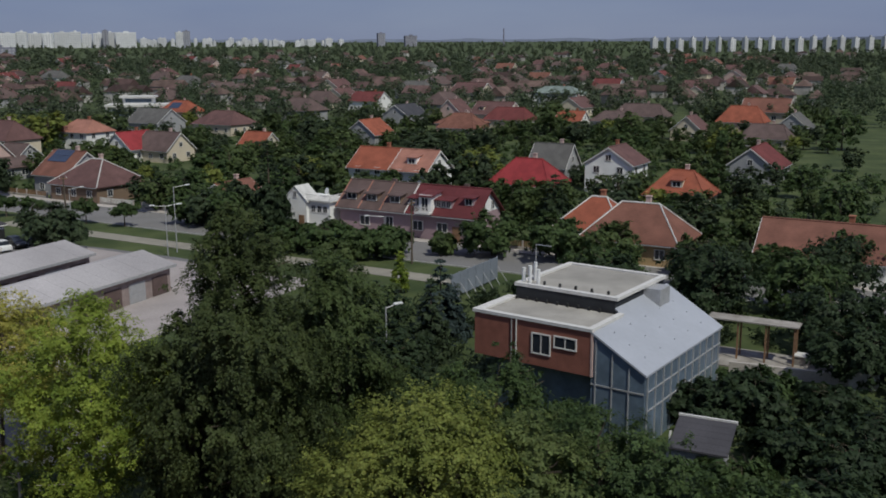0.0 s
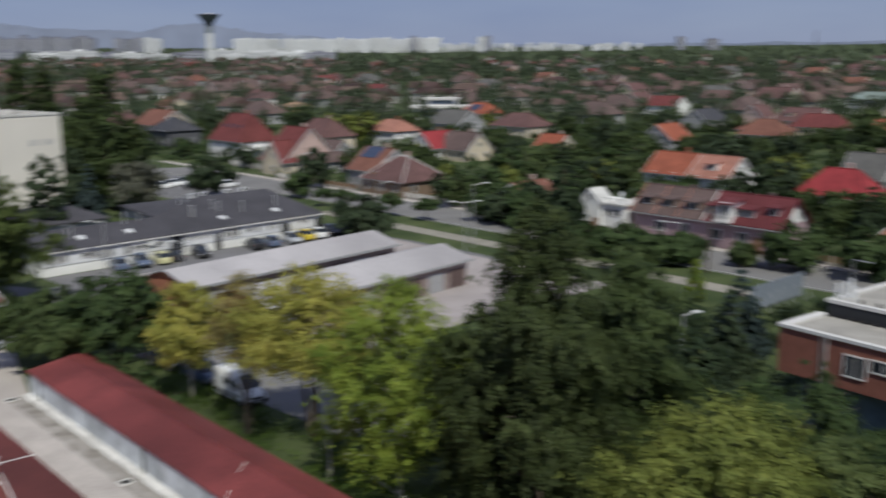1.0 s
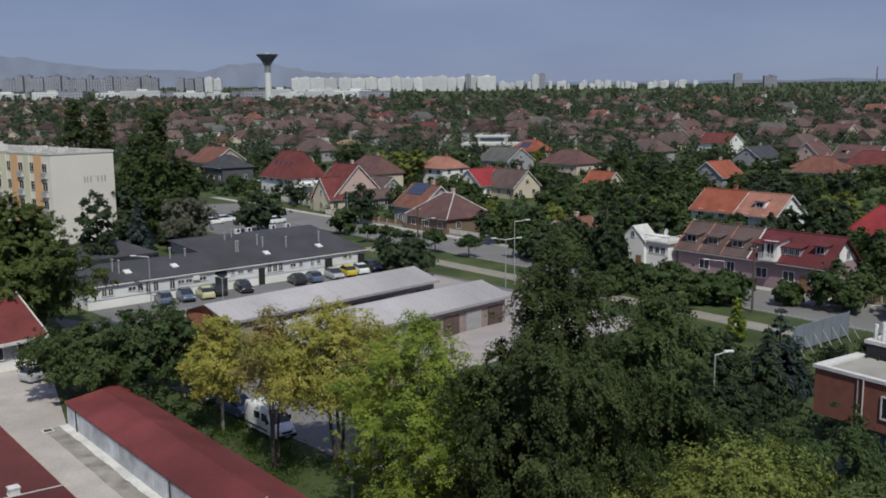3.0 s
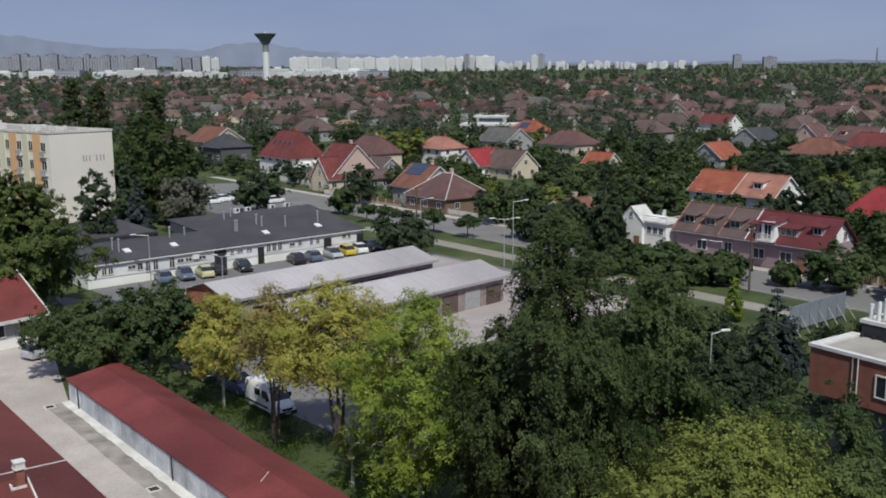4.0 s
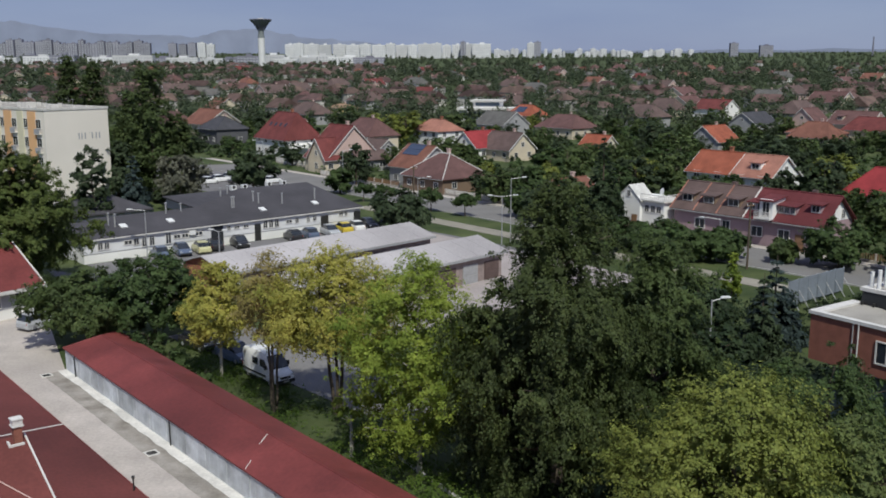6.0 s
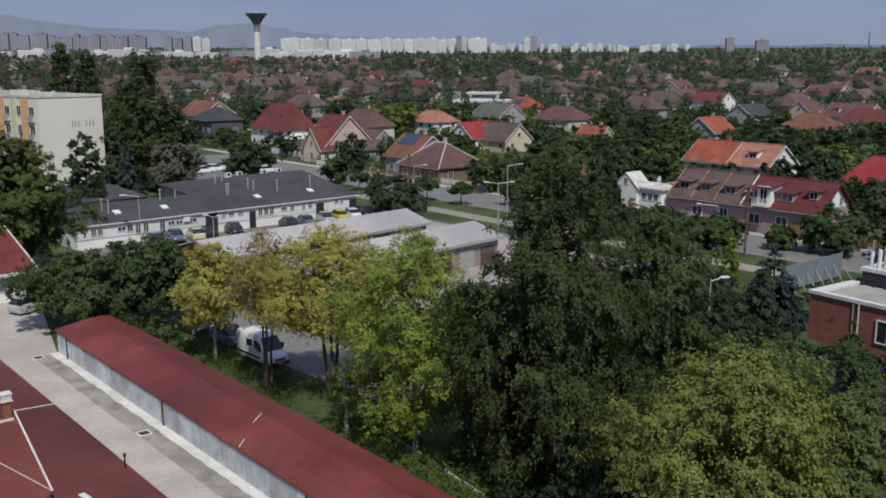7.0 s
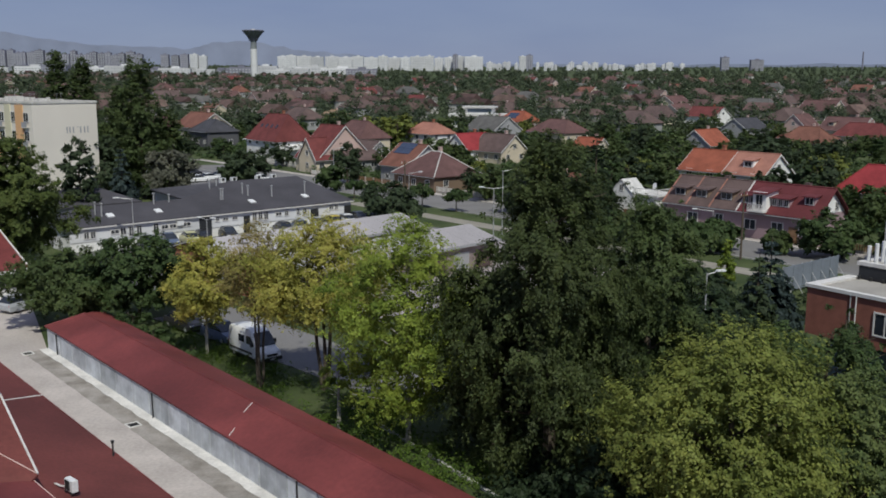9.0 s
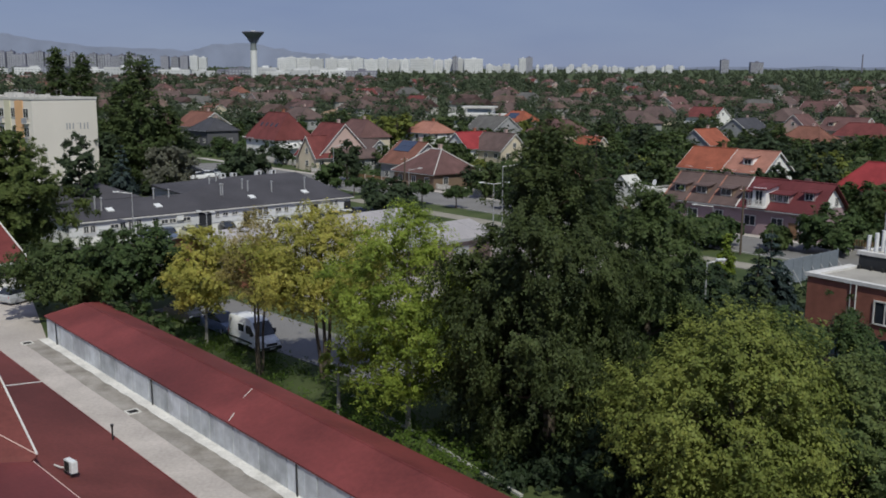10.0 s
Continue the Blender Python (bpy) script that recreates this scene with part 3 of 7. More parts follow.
strip("service_lane", lane_quad(-14, 75, 0.9, 5.6), 0.03, 0.2, M["concrete"], "pale concrete service lane before a row of garages", "lane")
strip("forecourt", [lane(0.4, -0.4), lane(0.4, 1.38), lane(-6, 1.38), lane(-6, 5.4), lane(-8, 12), (-56, 82), (-46, 92), (-36.5, 85), (-33.5, 79)], 0.026, 0.2, M["concrete"], "pale concrete forecourt at the lane's end", "forecourt")
strip("gutter_strip", lane_ragged(0.4, 66, 0.0, 1.34, 0.07, 91), 0.036, 0.2, M["concrete_dark"], "worn grey concrete drain strip along the lane", "drain strip")
strip("apron", lane_ragged(0.2, 66, -0.56, 0.12, 0.12, 92), 0.06, 0.25, M["concrete_white"], "whitish cracked concrete apron before the garage doors", "apron")
strip("back_lane", [(-24, 80), (-17.5, 73.5), (-10, 66), (-6.5, 62.2), (-2, 58), (1.5, 61), (-4, 68), (-9, 74), (-18, 84)], 0.03, 0.2, M["road"], "grey asphalt parking lane under the trees", "parking lane")
strip("side_street", [(-46, 108), (-40.5, 105), (-8, 140.5), (2, 130), (9, 122), (16, 112), (2, 98), (-6, 112), (-30, 88), (-38, 96)], 0.02, 0.2, M["asphalt"], "grey asphalt access road with parked cars", "access road")


strip("pavilion_forecourt", [(-42.3, 110.6), (-36.6, 104.6), (-5.5, 138.4), (-11.2, 138.8)], 0.028, 0.2, M["asphalt"], "grey asphalt forecourt before the white pavilion", "forecourt")


# ---- garage row ----
def garages():
    ob = thing("garage_row", LO.x, LO.y, 0, math.degrees(math.atan2(LD.y, LD.x)), "long low garage row with dark red hipped roof and grey doors", "garages")
    # own frame: x along the lane, y away from it
    W, F, D, he, hr = 60.0, 0.5, 5.7, 1.75, 2.62
    part("wall", made(box, 0.2, W, F + 0.1, D - 0.2, -0.3, he - 0.03), M["grey_wall"], ob)
    y0, ry = F - 0.05, 3.05
    part("roof_slope", made(slab, [(0, y0, he), (W, y0, he), (W, ry, hr), (1.4, ry, hr)], 0.09), M["roof_shed"], ob)
    part("roof_slope", made(slab, [(1.4, ry, hr), (W, ry, hr), (W, D, he - 0.05), (-2.6, D, he - 0.05)], 0.09), M["roof_shed"], ob)
    part("roof_hip", made(slab, [(-2.6, D, he - 0.05), (0, y0, he), (1.4, ry, hr)], 0.09), M["roof_shed"], ob)
    part("ridge_cap", made(tube, (1.4, ry, hr - 0.02), (W, ry, hr - 0.02), 0.07, 0.07, 6), M["roof_shed"], ob)
    part("hip_cap", made(tube, (0, y0, he), (1.4, ry, hr), 0.06, 0.06, 6), M["roof_shed"], ob)
    part("fascia", made(box, -2.5, W, D - 0.02, D + 0.03, he - 0.26, he - 0.1), M["trim_white"], ob)
    n = 22
    w = (W - 0.2) / n
    for i in range(n):
        bm = bmesh.new()
        m = 5
        for j in range(m):
            a = 0.2 + i * w + 0.05 + (w - 0.1) * j / m
            b = 0.2 + i * w + 0.05 + (w - 0.1) * (j + 1) / m - 0.015
            box(bm, a, b, F + 0.03 + 0.008 * (j % 2), F + 0.09, 0.06, he - 0.05)
        part("garage_door", bm, M["door_grey"], ob)
    for xx in (2.6, 19.9, 36.6):
        part("downpipe", made(tube, (xx, F - 0.05, 0.05), (xx, F - 0.08, he - 0.1), 0.05, 0.05, 8), M["plastic_black"], ob)
    # pale repair strips on the roof
    part("roof_seam", made(tube, (29.6, 0.56, he + 0.04), (29.2, 1.1, he + 0.22), 0.025, 0.025, 6), M["trim_white"], ob)
    part("roof_seam", made(tube, (28.2, 2.2, hr - 0.28), (27.8, 2.95, hr - 0.02), 0.022, 0.022, 6), M["trim_white"], ob)


garages()


def drain(s, o):
    x, y = lane(s, o)
    ob = thing("drain_grate", x, y, 0.055, ROAD_ROT, "dark square drain grate in a pale concrete collar", "drain grate", "drains along the lane")
    bm = bmesh.new()
    for a in ((-0.4, 0.4, -0.4, -0.3), (-0.4, 0.4, 0.3, 0.4), (-0.4, -0.3, -0.3, 0.3), (0.3, 0.4, -0.3, 0.3)):
        box(bm, a[0], a[1], a[2], a[3], -0.05, 0.03)
    part("collar", bm, M["concrete_white"], ob)
    bm = bmesh.new()
    for i in range(6):
        box(bm, -0.3 + i * 0.1, -0.25 + i * 0.1, -0.3, 0.3, -0.05, 0.0)
    part("grate", bm, M["plastic_black"], ob)


drain(0.8, 1.15)
drain(20.3, 0.95)


# ---- near building with the dark red roofs ----
def annex():
    ob = thing("red_roofed_annex", *lane(0, 4.9), 0, math.degrees(math.atan2(LD.y, LD.x)), "low building with dark red sheet roofs, pale seams and a chimney", "building")
    # own frame: x along the lane, y towards the garages; eave at y = 0
    W = 75
    z0 = 1.7
    def zt(y):
        return z0 - y * 0.2
    part("wall", made(box, -5.5, W, -24, -0.35, -0.3, z0 - 0.15), M["wall_pinkish"], ob)
    part("roof_low", made(slab, [(-6, -24.5, zt(-24.5)), (W, -24.5, zt(-24.5)), (W, 0, z0), (-6, 0, z0)], 0.12), M["roof_annex"], ob)
    part("eave_trim", made(box, -6, W, -0.02, 0.05, z0 - 0.2, z0 + 0.02), M["roof_shed"], ob)
    # raised cross roof: ridge runs away from the lane, verge faces it
    vy, x0, x1, x2 = -5.1, 19.4, 27.5, 32.6
    zr, ze = 5.85, 3.55
    def wl(y0, y1):
        bm = bmesh.new()
        ring = [(x0 + 3.4, 0), (x0 + 3.4, ze), (x1, zr - 0.15), (x2 - 0.3, ze - 0.1), (x2 - 0.3, 0)]
        solid(bm, [(x, y0, z) for x, z in ring], [(x, y1, z) for x, z in ring])
        return bm
    part("upper_wall", wl(vy - 0.55, vy - 0.3), M["roof_annex"], ob)
    yb = -8.6
    C, R, Q, K = (x2, vy, ze), (x1, yb, zr), (30.0, -13.5, 4.2), (33.3, -6.6, 2.8)
    part("upper_slope", made(slab, [(x1, vy, zr), R, C], 0.12), M["roof_annex"], ob)
    part("upper_slope", made(slab, [(x1, vy, zr), (x0 + 3, vy, ze), (x0 + 3, yb, ze), R], 0.12), M["roof_annex"], ob)
    part("hip_slope", made(slab, [C, R, Q], 0.1), M["roof_annex"], ob)
    part("hip_slope", made(slab, [C, Q, K], 0.1), M["roof_annex"], ob)
    part("hip_slope", made(slab, [R, (x0 + 3, yb, ze), (x0 + 3, -13.5, 4.1), Q], 0.1), M["roof_annex"], ob)
    part("hip_seam", made(tube, (x2, vy, ze + 0.02), (x1, yb, zr + 0.02), 0.028, 0.028, 5), M["wall_pinkish"], ob)
    part("near_roof", made(slab, [(32.65, -5.3, 3.34), (32.65, -20, 6.3), (W, -20, 6.0), (W, -2.5, 2.45)], 0.3), M["roof_shed"], ob)
    part("near_roof_trim", made(tube, (32.65, -5.3, 3.32), (W, -2.5, 2.43), 0.035, 0.035, 6), M["wall_pinkish"], ob)
    part("verge_cap", made(tube, (x1, vy, zr + 0.03), (x2, vy, ze + 0.03), 0.05, 0.05, 6), M["trim_white"], ob)
    part("roof_seam", made(tube, (16.4, 0, z0 + 0.03), (18.6, -5.0, zt(-5.0) + 0.03), 0.045, 0.045, 6), M["trim_white"], ob)
    # chimney
    cx, cy = 27.8, -5.5
    ch = part("chimney", made(box, cx - 0.19, cx + 0.19, cy - 0.19, cy + 0.19, 5.3, 6.46), M["brick_red"], ob)
    bm = made(box, cx - 0.27, cx + 0.27, cy - 0.27, cy + 0.27, 6.46, 6.52)
    box(bm, cx - 0.23, cx + 0.23, cy - 0.23, cy + 0.23, 6.52, 6.8)
    box(bm, cx - 0.27, cx + 0.27, cy - 0.27, cy + 0.27, 6.8, 6.86)
    part("chimney_cap", bm, M["trim_white"], ch, "white painted chimney cap")
    bm = made(box, cx + 0.22, cx + 0.34, cy - 0.5, cy + 0.22, 5.4, 5.66)
    box(bm, cx - 0.2, cx + 0.22, cy - 0.5, cy - 0.4, 5.5, 5.76)
    part("flashing", bm, M["trim_white"], ob)
    # cluster of clay vent pots lower on the slope
    for k, (a, c) in enumerate(((30.8, -1.6), (31.1, -1.9), (30.7, -2.1), (31.2, -1.4))):
        zz = 3.95 - (a - 30.7) * 0.4
        bm = made(tube, (a, vy + c - 0.6, zz - 0.9), (a, vy + c - 0.6, zz + 0.4), 0.1, 0.09, 8)
        tube(bm, (a, vy + c - 0.6, zz + 0.4), (a, vy + c - 0.6, zz + 0.46), 0.13, 0.13, 8)
        part("vent_pot", bm, M["wall_pinkish"], ob)
    for (a, c) in ((26.0, -0.25),):
        part("vent_stub", made(tube, (a + 2.3, c, z0 - 0.1), (a + 2.3, c, z0 + 0.7), 0.045, 0.045, 8), M["plastic_black"], ob)
        part("vent_cowl", made(tube, (a + 2.3, c, z0 + 0.7), (a + 2.3, c, z0 + 0.85), 0.06, 0.1, 8), M["plastic_black"], ob)
    return ob


annex()


def air_conditioner():
    ob = thing("air_conditioner", -15.55, 39.2, 2.62, -42, "white outdoor air-conditioning unit on the red roof", "air conditioner")
    ob.scale = (0.85, 0.85, 0.85)
    bm = made(box, -0.42, 0.42, -0.17, 0.17, 0.08, 0.72)
    bmesh.ops.bevel(bm, geom=bm.edges[:], offset=0.03, segments=2, affect="EDGES")
    part("casing", bm, M["lamp_head"], ob)
    bm = bmesh.new()
    for i in range(9):
        box(bm, -0.33 + i * 0.055, -0.3 + i * 0.055, -0.19, -0.172, 0.14, 0.66)
    part("grille", bm, M["plastic_black"], ob)
    part("fan", made(tube, (-0.1, -0.172, 0.4), (-0.1, -0.186, 0.4), 0.25, 0.25, 16), M["plastic_black"], ob)
    for x in (-0.3, 0.3):
        part("foot", made(box, x - 0.05, x + 0.05, -0.22, 0.22, 0, 0.08), M["plastic_black"], ob)
    bm = bmesh.new()
    pts = [(-0.42, 0.05, 0.35), (-0.6, 0.05, 0.25), (-0.75, 0.02, 0.08), (-1.0, -0.05, 0.04), (-1.6, -0.1, 0.03)]
    for a, b in zip(pts, pts[1:]):
        tube(bm, a, b, 0.05, 0.05, 6)
    part("pipe", bm, M["trim_white"], ob)


air_conditioner()


# ---- warehouses with grey sheet roofs ----
def warehouse(x, y, rot, w, d, he, hr, label):
    ob = thing("warehouse", x, y, 0, rot, label, "warehouse", "warehouse sheds")
    part("wall", made(box, 0.02, w - 0.02, 0, d, -0.3, he - 0.03), M["brick_dark"], ob)
    part("end_wall", made(box, -0.2, 0.02, 0, d, -0.3, he - 0.03), M["brick_orange"], ob)
    o = 0.5
    for s in (0, 1):
        yy = -o if s == 0 else d + o
        n = 12
        for i in range(n):
            a, b = -o + (w + 2 * o) * i / n, -o + (w + 2 * o) * (i + 1) / n - 0.02
            pts = [(a, yy, he), (b, yy, he), (b, d / 2, hr), (a, d / 2, hr)]
            part("roof_sheet", made(slab, pts if s == 0 else pts[::-1], 0.1), M["sheet_grey"], ob)
    for xx in (0, w - 0.25):
        bm = bmesh.new()
        solid(bm, [(xx, 0, he - 0.03), (xx, d, he - 0.03), (xx, d / 2, hr - 0.12)], [(xx + 0.25, 0, he - 0.03), (xx + 0.25, d, he - 0.03), (xx + 0.25, d / 2, hr - 0.12)])
        part("gable", bm, M["brick_orange"], ob)
    part("fascia", made(box, -o, w + o, -o - 0.04, -o, he - 0.3, he - 0.06), M["metal_grey"], ob)
    for i in range(8):
        door(ob, w * (i + 0.5) / 8, 0, 0, 0, 2.4, 2.1, M["tile_brown"] if i % 3 else M["metal_grey"])
    return ob


warehouse(-21.4, 92.6, 46.0, 29.0, 8.0, 3.0, 4.2, "long low brick warehouse with weathered grey sheet roof")
warehouse(-12.6, 84.0, 46.0, 28.0, 8.0, 3.0, 4.2, "long low brick warehouse with weathered grey sheet roof")


# ---- dark-roofed single-storey building ----
def dark_building():
    ob = thing("white_pavilion", -42.68, 110.27, 0, 41.97, "long white single-storey building with dark shingle hipped roof", "building")
    W, D, he, hr = 42.0, 18.8, 3.0, 6.05
    ym, xl, ll = D / 2, 17.6, 5.2
    sl = (hr - he) / ym
    zl = he + sl * ll
    part("wall", made(box, 0.4, xl, 0.3, 2 * ll - 0.6, -0.3, he), M["white_wall"], ob)
    part("wall", made(box, xl, W - 0.4, 0.3, 2 * ll - 0.6, -0.3, he), M["white_wall"], ob)
    # rear wall in grey instead of white: the shade behind is put into its colour
    part("wall", made(box, xl + 4.2, W - 0.4, 2 * ll - 0.6, D - 0.6, -0.3, he), M["grey_wall"], ob)
    part("wall_band", made(box, 0.39, 17.2, 0.22, 0.34, 1.18, he - 0.12), M["band_grey"], ob, "grey painted upper band")
    part("wall_band", made(box, 19.0, W - 0.39, 0.22, 0.34, 1.18, he - 0.12), M["band_grey"], ob, "grey painted upper band")
    # flat black panel on the wall paints the shade of a porch, no real depth
    part("porch_recess", made(box, 17.22, 18.98, 0.2, 0.32, 0.05, 2.8), M["black_clad"], ob)
    # lower end, then the main block with its own raised hip over a clerestory
    part("roof_slope", made(slab, [(0, 0, he), (xl, 0, he), (xl, ll, zl), (4.0, ll, zl)], 0.2), M["slate"], ob)
    part("roof_slope", made(slab, [(4.0, ll, zl), (xl + 1.5, ll, zl), (xl + 1.5, 2 * ll, he), (0, 2 * ll, he)], 0.2), M["slate"], ob)
    part("roof_hip", made(slab, [(0, 2 * ll, he), (0, 0, he), (4.0, ll, zl)], 0.2), M["slate"], ob)
    part("roof_slope", made(slab, [(xl + 0.01, 0, he), (W, 0, he), (W - 3.6, ym, hr), (27.4, ym, hr), (xl + 0.01, ll, zl)], 0.2), M["slate"], ob)
    part("roof_slope", made(slab, [(27.4, ym, hr), (W - 3.6, ym, hr), (W, D, he), (xl + 4, D + 0.4, he + 1.3)], 0.2), M["slate"], ob)
    part("roof_hip", made(slab, [(W, 0, he), (W, D, he), (W - 3.6, ym, hr)], 0.2), M["slate"], ob)
    part("roof_hip", made(slab, [(xl + 2.2, D + 0.4, zl - 0.1), (xl + 0.02, ll + 0.1, zl - 0.02), (27.4, ym, hr + 0.01)], 0.2), M["slate"], ob)
    # grey here paints the shade under the hip's overhang
    part("clerestory", made(box, xl + 2.6, xl + 2.9, ll + 1.4, D, he - 0.1, zl - 0.3), M["grey_wall"], ob, "wall beneath the raised hip, coloured grey for its shade")
    part("gutter", made(box, 0, W, -0.12, 0.02, he - 0.24, he - 0.1), M["trim_white"], ob)
    for xx, w, z, h in ((2.4, 0.7, 1.5, 0.95), (3.2, 0.7, 1.5, 0.95), (5.9, 1.1, 1.75, 0.6), (6.95, 0.8, 1.55, 0.95), (8.0, 0.75, 1.25, 1.3), (9.0, 0.75, 1.25, 1.3), (11.2, 0.8, 1.2, 1.4), (12.4, 1.0, 1.7, 0.6), (13.5, 1.0, 1.7, 0.6), (15.4, 1.2, 1.75, 0.6),
                        (19.8, 0.6, 1.9, 0.7), (21.0, 0.9, 1.95, 0.5), (22.4, 0.9, 1.95, 0.5), (25.4, 0.75, 1.5, 1.15), (26.3, 0.75, 1.5, 1.15), (27.2, 0.75, 1.5, 1.15), (29.2, 1.0, 1.8, 0.6), (30.5, 0.7, 1.7, 0.8), (32.4, 0.6, 1.6, 1.0), (33.5, 0.7, 1.7, 0.8), (38.1, 0.8, 1.9, 0.6), (39.0, 0.6, 1.8, 0.8)):
        window(ob, xx, 0.22, z, 0, w, h)
    for xx, w in ((24.2, 0.95), (35.2, 1.3), (41.0, 1.2)):
        door(ob, xx, 0.22, 0, 0, w, 2.3, M["plastic_black"])
    part("air_unit", made(box, 14.0, 14.9, -0.08, 0.22, 2.0, 2.6), M["lamp_head"], ob, "white wall-hung air unit")

    def rz(y):
        return he + sl * y
    a = math.degrees(math.atan(sl))
    for xx, yy in ((6.3, 2.26), (12.6, 2.25), (26.4, 2.42), (35.2, 2.56)):
        so = part("skylight", made(box, -0.42, 0.42, -0.5, 0.5, 0, 0.14), M["lamp_head"], ob, "white domed skylight")
        so.matrix_basis = pose(xx, yy, rz(yy) + 0.02, a, 0, 0)
    for xx, yy, h in ((4.75, 3.0, 1.4), (5.3, 2.36, 1.5), (13.1, 4.4, 1.3), (15.3, 4.6, 0.9), (22.5, 3.9, 1.4), (22.8, 3.9, 1.4), (26.6, 5.2, 1.3), (27.0, 4.4, 1.3), (30.3, 3.53, 1.4), (36.0, 3.74, 1.5), (23.0, 7.8, 0.9), (24.4, 8.4, 0.9)):
        bm = made(tube, (xx, yy, rz(yy) - 0.2), (xx, yy, rz(yy) + h), 0.1, 0.1, 8)
        tube(bm, (xx, yy, rz(yy) + h), (xx, yy, rz(yy) + h + 0.15), 0.18, 0.18, 8)
        part("vent_pipe", bm, M["metal_grey"], ob)
    for xx, yy in ((32.0, 9.8), (26.2, 9.9), (28.0, 9.9), (34.6, 9.9)):
        bm = made(box, xx - 0.4, xx + 0.4, yy - 0.3, yy + 0.3, rz(min(yy, D - yy)) - 0.2, rz(min(yy, D - yy)) + 0.6)
        un = part("roof_unit", bm, M["lamp_head"], ob, "white box ventilation unit")
        part("unit_fan", made(tube, (xx, yy - 0.3, rz(ym) + 0.22), (xx, yy - 0.32, rz(ym) + 0.22), 0.24, 0.24, 12), M["plastic_black"], un)
    return ob


def pavilion_wing():
    ob = thing("pavilion_wing", -51.5, 128.0, 0, 41.97, "rear wing with low dark shingle roof", "building wing")
    W, D, he, hr = 13.0, 11.0, 3.0, 5.0
    part("wall", made(box, 0.5, W - 0.5, 0.5, D - 0.5, -0.3, he), M["grey_wall"], ob)
    e = 4.5
    part("roof_slope", made(slab, [(0, 0, he), (W, 0, he), (W - e, D / 2, hr), (e, D / 2, hr)], 0.2), M["slate"], ob)
    part("roof_slope", made(slab, [(e, D / 2, hr), (W - e, D / 2, hr), (W, D, he), (0, D, he)], 0.2), M["slate"], ob)
    part("roof_hip", made(slab, [(W, 0, he), (W, D, he), (W - e, D / 2, hr)], 0.2), M["slate"], ob)
    part("roof_hip", made(slab, [(0, D, he), (0, 0, he), (e, D / 2, hr)], 0.2), M["slate"], ob)


pavilion_wing()
dark_building()


# ---- far town: tower, slabs, hills ----
def lathe(bm, profile, n=24):
    """A closed turned body from (radius, height) pairs, bottom to top."""
    rings = [[bm.verts.new((r * math.cos(2 * math.pi * i / n), r * math.sin(2 * math.pi * i / n), z)) for i in range(n)] for r, z in profile]
    bm.faces.new(rings[0][::-1])
    bm.faces.new(rings[-1])
    for a, b in zip(rings, rings[1:]):
        for i in range(n):
            bm.faces.new((a[i], a[(i + 1) % n], b[(i + 1) % n], b[i]))
    return bm


def water_tower():
    x, y = -277.0, 1500.0
    zg = ground_z(x, y)
    ob = thing("water_tower", x, y, 0, 0, "concrete water tower with flared ribbed cup on pale shaft", "water tower")
    part("shaft", made(tube, (0, 0, zg - 4), (0, 0, 66), 5.4, 5.1, 20), M["tower_conc"], ob)
    part("neck", made(lathe, [(5.1, 66), (4.5, 71), (4.5, 79), (6.0, 82.5)]), M["tower_cup"], ob)
    part("cup", made(lathe, [(6.0, 82.5), (8.6, 85.0), (12.6, 89.0), (15.0, 92.0), (15.0, 93.2), (11.0, 93.4)]), M["tower_cup"], ob)
    for i in range(18):
        a = 2 * math.pi * i / 18
        c, q = math.cos(a), math.sin(a)
        bm = made(tube, (5.4 * c, 5.4 * q, 78), (9.4 * c, 9.4 * q, 85.4), 0.5, 0.6, 5)
        tube(bm, (9.4 * c, 9.4 * q, 85.4), (16.8 * c, 16.8 * q, 93.6), 0.6, 0.7, 5)
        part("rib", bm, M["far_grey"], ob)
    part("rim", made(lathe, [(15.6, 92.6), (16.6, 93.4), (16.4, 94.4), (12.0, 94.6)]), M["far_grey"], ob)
    part("top_house", made(tube, (0, 0, 93.2), (0, 0, 96.0), 4.0, 4.0, 12), M["tower_conc"], ob)


water_tower()


# ---- houses along and behind the road ----
house(-65.3, 285.8, -50.5, 12.0, 10.0, 4.8, 3.2, "darkgrey", "slategrey", "two-storey dark grey house with dark hipped roof", hip=3.5, z=0.60, storeys=2)
big = house(-40.4, 251.9, -50.5, 15.0, 11.0, 5.2, 6.2, "white", "red", "large white house with red half-hipped roof and roof windows", hip=2.5, z=0.02, skylights=4, storeys=2)
part("balcony", made(box, 7.5, 8.7, -4.6, 1.0, 2.5, 3.4), M["wall_white"], big)
part("awning", made(slab, [(7.5, 1.2, 3.9), (7.5, 5.4, 3.9), (9.6, 5.4, 3.3), (9.6, 1.2, 3.3)], 0.1), M["trim_white"], big, "pale awning over the terrace")
gabled = house(-22.6, 217.4, -50.5, 9.4, 14.0, 3.4, 6.8, "cream", "red", "white-gabled house with steep dark red roof beside the road", hip=0.0, z=0.00, storeys=1, gable_wall="pinkish")
part("lean_to_wall", made(box, 4.7, 8.2, -0.4, 7.6, -0.5, 2.7), M["wall_grey"], gabled, "grey rendered lean-to")
part("lean_to_roof", made(slab, [(4.72, -0.9, 4.6), (8.7, -0.9, 2.65), (8.7, 8.2, 2.65), (4.72, 8.2, 4.6)], 0.15), M["tile_brown"], gabled)
window(gabled, 8.2, 2.2, 0.9, 90, 1.6, 1.3)
window(gabled, 8.2, 5.4, 0.9, 90, 1.6, 1.3)
house(-20.0, 264.3, -50.5, 14.0, 10.0, 4.8, 4.2, "cream", "mauve", "brown-roofed hipped house among garden trees", hip=3.0, z=0.24, storeys=1)
